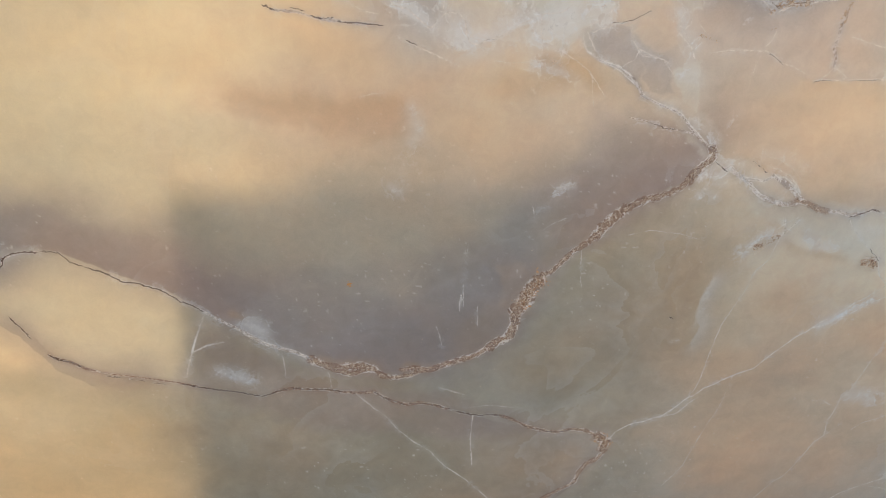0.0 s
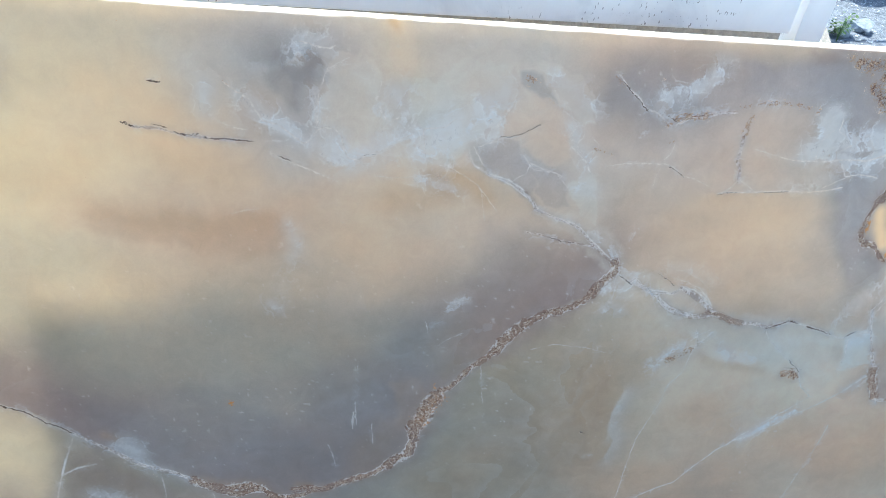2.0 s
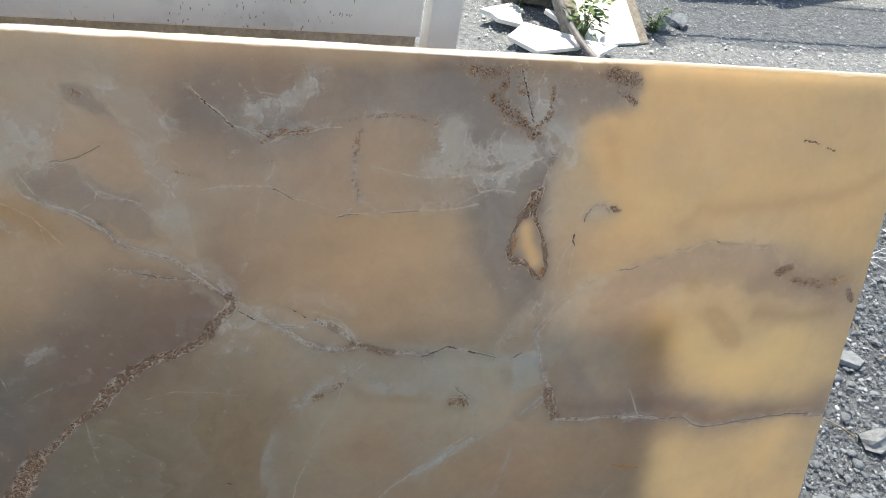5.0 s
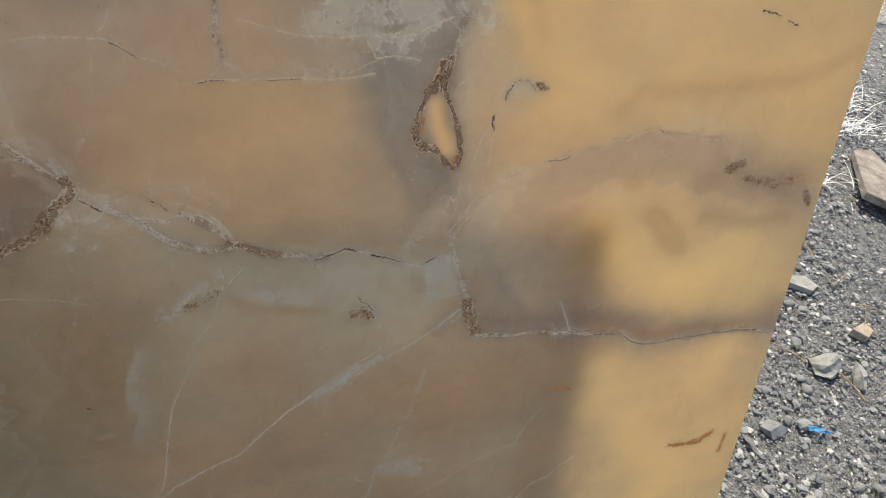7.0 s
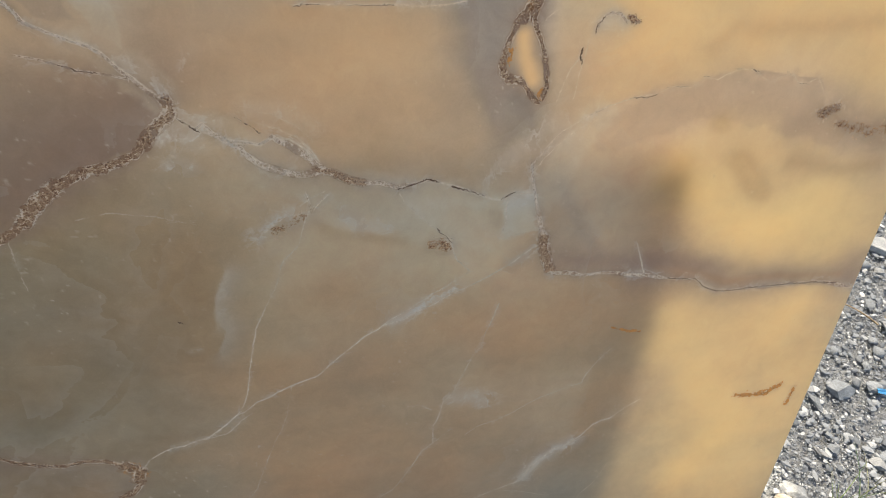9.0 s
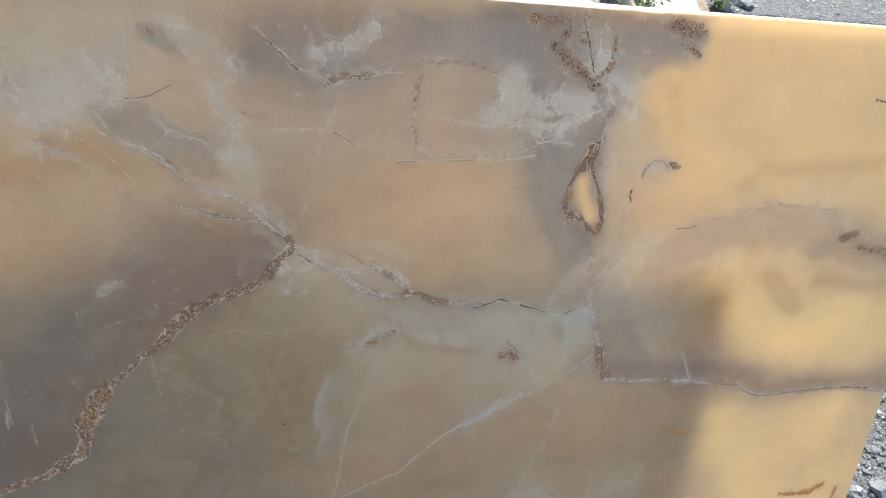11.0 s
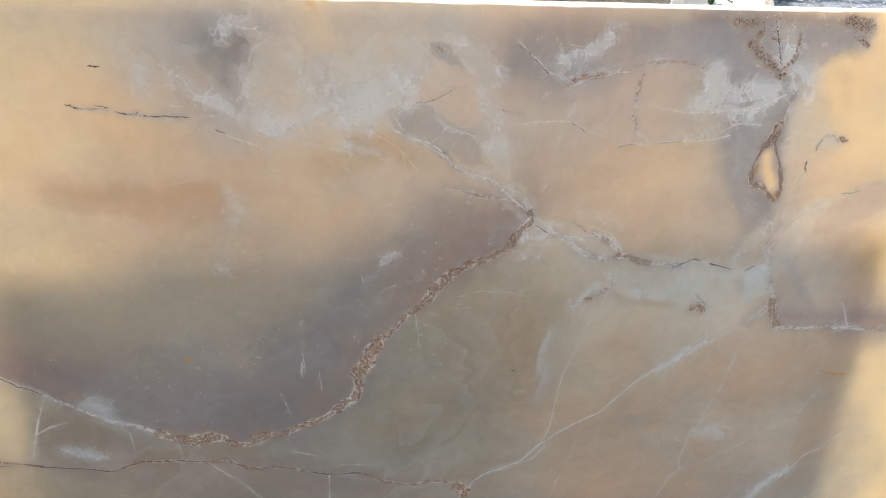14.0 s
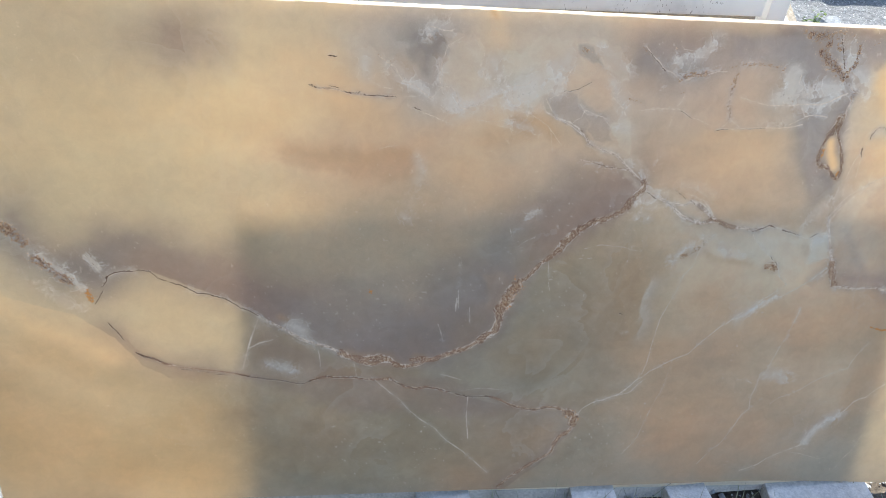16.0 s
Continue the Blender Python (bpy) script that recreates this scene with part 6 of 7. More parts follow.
vein([(-21.2, 27.2), (-22.3, 24.7), (-23.9, 22.3)], 0.10, PALE, 0.7)
vein([(-42.0, 15.2), (-39.1, 14.8), (-36.1, 15.2), (-33.6, 15.5)], 0.11, PALE, 0.7)
vein([(-35.1, 14.7), (-32.2, 13.9), (-29.2, 12.8)], 0.81, MILK, 0.8)
vein([(-33.6, 15.5), (-31.6, 15.2), (-30.7, 14.6)], 0.57, CRUMB, 0.45)
vein([(-56.1, 6.8), (-54.4, 3.6), (-55.2, 0.4)], 1.02, MILK, 0.5)
vein([(-55.6, 6.3), (-54.0, 3.1), (-53.7, 0.3)], 0.74, CRUMB, 0.23)
vein([(-65.4, 8.2), (-62.5, 9.1), (-60.4, 9.3)], 0.12, PALE, 0.6)
vein([(-58.9, -7.2), (-57.7, -8.2)], 0.86, MILK, 0.6)
vein([(-66.6, -26.8), (-66.1, -26.7)], 0.57, RUST, 0.35)
vein([(-129.0, -27.8), (-127.9, -26.1), (-127.3, -24.9)], 0.12, DARK, 1)
vein([(-127.2, -23.6), (-126.3, -22.6), (-126.0, -21.2), (-125.1, -20.6), (-123.2, -20.1), (-120.3, -20.0)], 0.12, DARK, 1)
vein([(-119.2, -19.9), (-116.5, -20.1), (-115.8, -21.1), (-114.9, -22.0), (-113.3, -22.6)], 0.12, DARK, 1)
vein([(-112.3, -23.0), (-110.1, -23.8), (-108.3, -24.8), (-106.5, -26.0), (-104.2, -26.3), (-102.1, -27.0), (-100.2, -27.7), (-98.4, -28.9), (-97.1, -30.0), (-95.2, -30.8), (-93.2, -32.1)], 0.13, DARK, 1)
vein([(-126.3, -21.5), (-123.2, -20.1), (-120.3, -19.9)], 0.21, CRUST, 0.8)
vein([(-108.3, -24.8), (-106.5, -25.9), (-104.2, -26.1), (-102.1, -27.0), (-100.2, -27.7), (-98.4, -28.9), (-97.1, -30.0), (-95.2, -30.8)], 0.23, CRUST, 0.8)
vein([(-126.9, -33.1), (-125.6, -34.9), (-124.2, -37.2)], 0.13, DARK, 1)
vein([(-121.5, -41.1), (-120.1, -42.2), (-118.2, -42.7), (-116.5, -43.6)], 0.14, DARK, 1)
vein([(-121.5, -41.1), (-119.9, -42.0), (-117.9, -42.7), (-115.7, -44.1), (-113.2, -45.0)], 0.27, CRUST, 1)
vein([(-111.9, -45.9), (-109.5, -46.2)], 0.08, DARK, 0.7)
vein([(-108.1, -46.7), (-105.2, -47.3)], 0.08, DARK, 0.7)
vein([(-103.7, -47.7), (-101.6, -48.1)], 0.08, DARK, 0.7)
vein([(-98.2, -48.3), (-96.2, -48.8), (-92.2, -49.7), (-88.1, -50.4), (-83.3, -51.6)], 0.14, DARK, 1)
vein([(-112.0, -45.4), (-105.5, -46.5), (-98.9, -47.9), (-93.5, -49.3)], 0.22, CRUST, 1)
vein([(-83.3, -51.6), (-80.9, -50.6), (-77.7, -49.8)], 0.12, DARK, 0.9)
vein([(-80.9, -50.6), (-77.7, -49.8), (-74.1, -50.2), (-71.3, -50.3), (-67.8, -51.0), (-64.2, -51.3)], 0.35, CRUST, 1)
vein([(-77.7, -49.8), (-74.1, -50.2), (-70.6, -50.3), (-67.8, -51.0)], 0.13, DARK, 1)
vein([(-64.2, -51.3), (-61.3, -51.2), (-59.8, -52.2), (-57.6, -53.7), (-54.7, -54.5), (-51.7, -54.2), (-48.7, -54.9), (-46.5, -55.8)], 0.36, CRUST, 1)
vein([(-61.3, -51.3), (-59.1, -52.8), (-55.4, -54.5), (-51.0, -54.4), (-48.0, -55.1), (-45.0, -56.3)], 0.12, DARK, 0.9)
vein([(-44.2, -56.7), (-39.6, -57.9), (-36.6, -57.8), (-34.6, -58.1)], 0.16, DARK, 1)
vein([(-34.6, -58.1), (-31.9, -59.3), (-29.4, -60.8)], 0.31, CRUST, 1)
vein([(-29.4, -60.8), (-26.2, -62.1), (-22.2, -63.0), (-19.1, -62.3), (-15.9, -62.7), (-13.4, -63.9)], 0.45, CRUST, 1)
vein([(-29.4, -61.0), (-26.2, -62.2), (-22.2, -63.0), (-19.1, -62.5)], 0.11, DARK, 0.8)
vein([(-12.7, -64.3), (-10.6, -65.9), (-11.1, -67.7)], 1.18, CRUST, 1)
vein([(-12.4, -64.9), (-10.3, -65.6), (-10.8, -67.4)], 1.03, RUST, 0.6)
vein([(-10.5, -68.5), (-11.9, -70.8), (-14.2, -71.9), (-15.6, -74.2), (-16.1, -77.0)], 0.60, CRUST, 1)
vein([(-16.1, -77.0), (-18.4, -78.7), (-21.5, -80.4), (-24.6, -82.5), (-27.7, -84.7), (-30.7, -87.7)], 0.47, CRUST, 1)
vein([(-146.2, -9.0), (-144.2, -10.4), (-142.3, -12.8)], 1.22, CRUMB, 0.85)
vein([(-140.6, -16.5), (-138.5, -18.2), (-135.9, -20.7), (-133.7, -22.2)], 1.02, CRUMB, 0.8)
vein([(-139.9, -16.1), (-136.8, -18.9), (-133.6, -21.0), (-131.5, -23.6)], 1.02, MILK, 0.9)
vein([(-130.0, -16.3), (-128.4, -17.7), (-127.7, -19.1)], 0.77, MILK, 0.9)
vein([(-139.3, -17.1), (-137.6, -18.9), (-136.0, -21.3), (-134.6, -22.4)], 0.11, DARK, 0.7)
vein([(-129.9, -15.9), (-128.9, -17.3), (-127.7, -19.1)], 0.08, DARK, 0.6)
vein([(-130.3, -25.3), (-129.9, -27.0)], 0.66, RUST, 0.6)
vein([(-141.4, -22.2), (-138.3, -25.1), (-133.9, -28.1), (-131.1, -29.6)], 1.31, MILK, 0.6)
vein([(-93.0, -32.7), (-94.6, -36.9), (-96.3, -42.2), (-97.4, -46.4)], 0.16, PALE, 0.9)
vein([(-95.8, -41.0), (-93.0, -39.5), (-90.1, -38.9)], 0.16, PALE, 0.7)
vein([(-84.8, -34.7), (-82.8, -36.6)], 1.44, MILK, 0.7)
vein([(-91.3, -45.6), (-87.9, -46.5), (-85.3, -48.0)], 1.03, MILK, 0.6)
vein([(-79.3, -40.6), (-78.8, -44.6), (-78.7, -47.3)], 0.12, PALE, 0.6)
vein([(-70.3, -46.6), (-69.8, -49.6)], 0.12, PALE, 0.6)
vein([(-65.6, -50.9), (-61.2, -55.3), (-59.0, -57.2), (-56.8, -60.2), (-53.7, -63.5), (-49.4, -66.8), (-45.8, -71.2), (-41.0, -75.2), (-34.3, -82.3)], 0.14, PALE, 0.7)
vein([(-40.7, -57.9), (-40.8, -64.4), (-40.0, -70.7)], 0.13, PALE, 0.7)
vein([(-49.4, -36.3), (-48.6, -38.7), (-48.1, -40.7)], 0.12, PALE, 0.7)
vein([(-45.0, -29.4), (-45.1, -32.5)], 0.12, PALE, 0.7)
vein([(-47.7, -50.7), (-45.2, -51.7), (-42.9, -52.5)], 0.15, PALE, 0.7)
vein([(-42.7, -55.9), (-37.5, -55.3), (-31.3, -56.2)], 0.12, PALE, 0.5)
vein([(-22.3, -19.7), (-21.7, -25.6), (-21.3, -27.6)], 0.08, PALE, 0.7)
vein([(-13.3, -16.6), (-9.3, -15.6), (-3.4, -16.3), (2.0, -17.8)], 0.09, PALE, 0.6)
vein([(-32.7, -11.1), (-31.9, -14.1), (-32.9, -17.1)], 0.10, PALE, 0.6)
vein([(-29.5, -8.9), (-26.2, -6.7)], 0.90, MILK, 0.5)
vein([(-30.1, -15.5), (-28.4, -14.3), (-26.2, -13.3)], 0.09, PALE, 0.5)
vein([(-1.9, -5.0), (1.0, -4.5), (3.2, -4.4)], 0.82, MILK, 0.7)
vein([(-1.1, -8.3), (1.9, -8.8)], 0.72, MILK, 0.6)
vein([(-44.3, -18.8), (-44.7, -26.3), (-44.4, -31.6)], 0.09, PALE, 0.6)
vein([(-41.6, -31.9), (-41.3, -35.9)], 0.09, PALE, 0.6)
vein([(73.0, -41.6), (76.0, -42.5), (79.3, -43.0)], 0.25, RUST, 0.9)
vein([(36.4, 36.3), (38.9, 32.9), (42.2, 29.0), (45.9, 26.8)], 1.34, CRUMB, 0.55)
vein([(34.0, 36.6), (36.4, 36.5)], 0.76, CRUMB, 0.59)
vein([(39.9, 35.7), (44.0, 36.8), (47.2, 36.1)], 0.65, CRUMB, 0.52)
vein([(57.4, 35.8), (60.5, 36.0), (63.8, 35.7)], 1.10, CRUMB, 0.59)
vein([(60.5, 34.2), (63.5, 32.9)], 0.56, CRUMB, 0.59)
vein([(48.4, 34.8), (52.5, 34.6)], 0.40, CRUMB, 0.45)
vein([(107.7, -2.4), (111.7, -3.3), (115.3, -3.0)], 1.58, CRUMB, 0.6)
vein([(101.5, 0.2), (103.3, 0.8)], 0.75, CRUMB, 0.9)
vein([(33.7, 26.8), (33.7, 24.0), (32.1, 21.6)], 1.91, MILK, 1)
vein([(37.9, 22.7), (41.8, 23.3), (45.9, 23.0)], 1.57, MILK, 1)
vein([(36.4, 19.8), (41.5, 19.5), (44.3, 20.5)], 1.20, MILK, 0.9)
vein([(47.1, 34.3), (48.0, 32.1), (49.0, 30.3)], 0.96, MILK, 0.9)
vein([(50.2, 27.0), (52.0, 26.2), (54.4, 22.3)], 1.40, MILK, 0.8)
vein([(-43.7, 32.6), (-41.4, 29.8), (-42.3, 26.3), (-40.0, 23.7), (-38.4, 24.8)], 0.09, PALE, 0.8)
vein([(-51.1, 23.1), (-50.9, 27.7), (-49.6, 31.5), (-46.4, 33.2)], 0.09, PALE, 0.8)
vein([(-34.8, 22.6), (-34.2, 18.0), (-30.5, 16.7), (-28.9, 20.2), (-23.9, 22.8), (-21.0, 26.9)], 0.10, PALE, 0.8)
vein([(-26.6, 20.2), (-24.3, 16.3), (-20.0, 14.1), (-15.5, 10.8)], 0.10, PALE, 0.8)
vein([(-18.5, 19.1), (-16.5, 16.8), (-12.6, 16.3), (-10.1, 13.5)], 0.10, PALE, 0.8)
vein([(-13.0, 26.8), (-9.7, 24.5), (-11.2, 22.6), (-8.7, 19.9)], 0.10, PALE, 0.8)
# -- end of the figure --
tone([(47.8, 10.8), (48.5, 7.8), (50.1, 4.6)], 1.6, PEACH, 1.0, 0.95)

# small pale and dark flecks all over the honed face
_f = np.clip((cloud(0.8, 81, 2) - 0.81) * 9, 0, 1) * np.clip((cloud(18, 91, 3) - 0.42) * 5, 0, 1)
FIELD["fleck"] = np.maximum(FIELD["fleck"], _f)
for _scale, _seed, _amount in ((26, 101, 0.14), (8, 131, 0.09), (3, 161, 0.035)):
    _m = np.clip((cloud(_scale, _seed, 5, 1.7) - 0.5) * 2.2, -0.6, 0.6)[..., None]
    _h = np.clip((cloud(_scale, _seed + 10, 5, 1.4) - 0.5) * 2.2, -0.6, 0.6)[..., None]
    FIGURE *= 1 + _amount * (_m * np.array((1.0, 1.0, 1.0)) + _h * np.array((0.6, -0.1, -0.6)))
    CLARITY *= 1 + 0.6 * _amount * _m[..., 0]

# ---- the slab ----
THICK = 0.022


def onyx_slab():
    n = NU * NV
    ragged = np.zeros((NV, NU), np.float32)
    ragged[0, :] = -0.35 * np.clip(cloud(7, 111, 4)[0] - 0.42, 0, 1)
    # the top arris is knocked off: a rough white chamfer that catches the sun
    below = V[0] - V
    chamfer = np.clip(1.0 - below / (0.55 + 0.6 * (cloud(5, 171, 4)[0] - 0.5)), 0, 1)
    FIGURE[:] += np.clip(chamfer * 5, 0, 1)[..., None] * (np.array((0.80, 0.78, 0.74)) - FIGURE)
    for key in LINES:
        LINES[key][..., 1] += np.clip(chamfer * 9, 0, 1) * 9
    front = np.stack([U / 100, (chamfer * 0.6 - RELIEF) / 100, V / 100 + ragged / 100], -1).reshape(n, 3)
    idx = np.arange(n).reshape(NV, NU)
    quads = np.stack([idx[:-1, :-1], idx[1:, :-1], idx[1:, 1:], idx[:-1, 1:]], -1).reshape(-1, 4)
    d = bpy.data.meshes.new("stone_slab")
    d.vertices.add(n)
    d.vertices.foreach_set("co", front.astype(np.float32).ravel())
    d.loops.add(quads.size)
    d.loops.foreach_set("vertex_index", quads.astype(np.int32).ravel())
    d.polygons.add(len(quads))
    d.polygons.foreach_set("loop_start", (np.arange(len(quads)) * 4).astype(np.int32))
    d.update(calc_edges=True)
    d.shade_smooth()
    a = d.attributes.new("figure", "FLOAT_COLOR", "POINT")
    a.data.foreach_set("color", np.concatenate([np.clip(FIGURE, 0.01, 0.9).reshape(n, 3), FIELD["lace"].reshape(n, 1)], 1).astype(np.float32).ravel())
    b = d.attributes.new("nature", "FLOAT_COLOR", "POINT")
    b.data.foreach_set("color", np.stack([CLARITY.ravel(), FIELD["fleck"].ravel(), FIELD["crumb"].ravel(), np.ones(n)], 1).astype(np.float32).ravel())
    e = d.attributes.new("marks", "FLOAT_COLOR", "POINT")
    e.data.foreach_set("color", np.stack([FIELD["rust"].ravel(), FIELD["milk"].ravel(), np.zeros(n), np.ones(n)], 1).astype(np.float32).ravel())
    for key in LINES:
        d.attributes.new(key + "_line", "FLOAT_COLOR", "POINT").data.foreach_set("color", LINES[key].reshape(n, 4).ravel())
    d.materials.append(ONYX)
    slab = tagged(new("stone_slab", None), "large backlit honey and grey onyx slab leaning on stone", "stone slab")
    slab.matrix_world = SLAB
    face = new("honed_face", d)
    face.parent = slab
    # edges and back: a rim that follows the outline
    ring = np.concatenate([idx[0, :], idx[1:, -1], idx[-1, -2::-1], idx[-2:0:-1, 0]])
    outer = front[ring]
    m = len(ring)
    back = outer + (0, THICK, 0)
    vs = np.concatenate([outer, back])
    fs = [(i, (i + 1) % m, m + (i + 1) % m, m + i) for i in range(m)]
    mesh_object("sawn_edge", vs, fs, ONYX_BACK, slab, "bright rough-sawn edge")
    c = [(float(U[i, j]) / 100, THICK, float(V[i, j]) / 100) for i, j in ((0, 0), (0, -1), (-1, -1), (-1, 0))]
    mesh_object("sawn_back", c, [(0, 1, 2, 3)], ONYX_BACK, slab, "sawn back of the slab")
    return slab


slab = onyx_slab()


def crumb_material(name):
    m, t, p = material(name)
    g = t.nodes.new("ShaderNodeNewGeometry")
    c = ramp(t, g.outputs["Random Per Island"], [(0.0, (0.14, 0.06, 0.028)), (0.25, (0.36, 0.20, 0.11)), (0.65, (0.55, 0.38, 0.25)), (1.0, (0.76, 0.62, 0.48))])
    t.links.new(c, p.inputs["Base Color"])
    p.inputs["Roughness"].default_value = 0.85
    return m


def crumbly_veins():
    """Loose mineral crumbs that stand in the open veins."""
    mat, r = crumb_material("vein_crumbs"), random.Random(5)
    shapes = [stone_shape(900 + k, 0.8, 0.3, 0) for k in range(5)]
    for points, width in CRUSTS:
        vs, fs, at = [], [], 0
        for (ax, ay), (bx, by) in zip(points, points[1:]):
            ln = math.hypot(bx - ax, by - ay)
            for _ in range(int(ln * (4 + 9 * width))):
                k, off = r.random(), r.gauss(0, 0.36 * width)
                x, y = ax + (bx - ax) * k - (by - ay) / ln * off, ay + (by - ay) * k + (bx - ax) / ln * off
                v, f = shapes[r.randrange(5)]
                sz = r.uniform(0.0010, 0.0026)
                vs.append(v * (sz * r.uniform(0.8, 1.5), sz * 0.8, sz) + (x / 100, 0.0004, y / 100))
                fs.append(f + at)
                at += len(v)
        if vs:
            mesh_object("mineral_vein", np.concatenate(vs), np.concatenate(fs), mat, slab, "crumbly rust-brown mineral vein")["kind"] = "stuff"


crumbly_veins()

# ---- ground ----


def ground_height(x, y):
    return 0.012 + 0.05 * np.maximum(0, 1.2 - x) + 0.012 * np.clip(y, -3, 6)


def make_ground():
    xs = np.concatenate([[-60, -20, -8, -4], np.linspace(-2.5, 6.5, 181), [9, 14, 30, 60]])
    ys = np.concatenate([[-40, -15, -6, -3], np.linspace(-1.5, 6.5, 161), [9, 14, 30, 80]])
    gx, gy = np.meshgrid(xs, ys)
    gz = ground_height(np.clip(gx, -2.5, 6.5), gy)
    lump = np.array([noise.fractal(Vector((x * 1.6, y * 1.6, 0)), 0.6, 2.0, 5) for x, y in zip(gx.ravel(), gy.ravel())]).reshape(gx.shape)
    gz = gz + 0.012 * lump - 0.012
    w, h = len(xs), len(ys)
    idx = np.arange(w * h).reshape(h, w)
    fs = np.stack([idx[:-1, :-1], idx[:-1, 1:], idx[1:, 1:], idx[1:, :-1]], -1).reshape(-1, 4)
    g = mesh_object("ground", np.stack([gx, gy, gz], -1).reshape(-1, 3), fs, GRAVEL, None, "grey gravel yard with stone chips and rubble", True)
    return tagged(g, category="ground", kind="structure")


ground = make_ground()

# ---- behind the slab ----


def island_gravel(name):
    """Loose gravel: every stone has a tone of its own, from dark grey to white."""
    m, t, p = material(name)
    g = t.nodes.new("ShaderNodeNewGeometry")
    c = ramp(t, g.outputs["Random Per Island"], [(0.0, (0.10, 0.12, 0.145)), (0.35, (0.17, 0.20, 0.235)), (0.72, (0.26, 0.295, 0.335)), (0.90, (0.37, 0.41, 0.45)), (1.0, (0.52, 0.56, 0.60))])
    n = noise_tex(t, 140.0, 4.0)
    c = mix_colour(t, 0.5, c, ramp(t, n.outputs[0], [(0.3, (0.32, 0.31, 0.30)), (0.7, (0.72, 0.72, 0.72))]), "OVERLAY")
    t.links.new(c, p.inputs["Base Color"])
    p.inputs["Roughness"].default_value = 0.9
    bump(t, p, n.outputs[0], 0.4, 0.003)
    return m


def sunlit_far_gravel(name):
    """Blue-grey gravel further back, its tones raised to hold the yard's sunlit brightness."""
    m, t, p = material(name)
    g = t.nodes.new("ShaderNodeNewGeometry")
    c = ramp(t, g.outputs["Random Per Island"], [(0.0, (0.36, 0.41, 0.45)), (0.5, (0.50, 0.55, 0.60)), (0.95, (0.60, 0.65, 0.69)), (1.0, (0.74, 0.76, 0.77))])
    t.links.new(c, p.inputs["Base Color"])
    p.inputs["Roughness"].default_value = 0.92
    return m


def leaf_material(name, dark, light):
    m, t, p = material(name)
    g = t.nodes.new("ShaderNodeNewGeometry")
    t.links.new(ramp(t, g.outputs["Random Per Island"], [(0.0, dark), (1.0, light)]), p.inputs["Base Color"])
    p.inputs["Roughness"].default_value = 0.5
    return m


LOOSE, FAR_LOOSE = island_gravel("loose_gravel"), sunlit_far_gravel("sunlit_far_gravel")
GRIT = plain("grey_grit", (0.15, 0.17, 0.195), (0.33, 0.365, 0.40), 40.0, 0.95, 0.5, 0.004, 300.0)
LEAF = leaf_material("leaf_green", (0.04, 0.10, 0.03), (0.14, 0.22, 0.07))
STRAW = leaf_material("grass_straw", (0.09, 0.12, 0.06), (0.30, 0.32, 0.22))
BLUE = plain("blue_plastic", (0.05, 0.34, 0.70), (0.10, 0.48, 0.82), 30.0, 0.4, 0.1, 0.001)
PIPE_BLUE = plain("blue_pipe_plastic", (0.02, 0.12, 0.50), (0.03, 0.17, 0.60), 8.0, 0.35, 0.05, 0.001)
# white fibres; the blue cast of shade is mixed into their colour
FIBRE = plain("shade_blue_fibre", (0.52, 0.60, 0.70), (0.68, 0.76, 0.84), 60.0, 0.8, 0.2, 0.001)
TWIG = plain("dry_twig", (0.16, 0.12, 0.08), (0.34, 0.28, 0.20), 40.0, 0.9, 0.4, 0.002)
RUBBER = plain("grey_hose_rubber", (0.10, 0.10, 0.11), (0.22, 0.22, 0.23), 20.0, 0.6, 0.1, 0.001)


def shade_mesh(name):
    """Woven mesh of the added shade cloth, through which a third of the light passes."""
    m, t, p = material(name)
    n = noise_tex(t, 8.0)
    t.links.new(ramp(t, n.outputs[0], [(0.3, (0.45, 0.46, 0.45)), (0.7, (0.60, 0.61, 0.60))]), p.inputs["Base Color"])
    p.inputs["Roughness"].default_value = 0.9
    x, clear = t.nodes.new("ShaderNodeMixShader"), t.nodes.new("ShaderNodeBsdfTransparent")
    x.inputs[0].default_value = 0.55
    t.links.new(p.outputs[0], x.inputs[1])
    t.links.new(clear.outputs[0], x.inputs[2])
    t.links.new(x.outputs[0], t.nodes["Material Output"].inputs["Surface"])
    return m


SHADE_CLOTH = shade_mesh("shade_cloth")
WHITE = plain("white_marble", (0.78, 0.78, 0.77), (0.88, 0.88, 0.87), 12.0, 0.6, 0.15, 0.002, 120.0)
BRICK = plain("buff_brick", (0.26, 0.235, 0.205), (0.42, 0.385, 0.34), 26.0, 0.9, 0.5, 0.004)
SLATE_GREY = plain("grey_stone_face", (0.42, 0.44, 0.47), (0.58, 0.60, 0.63), 6.0, 0.7, 0.2, 0.003)


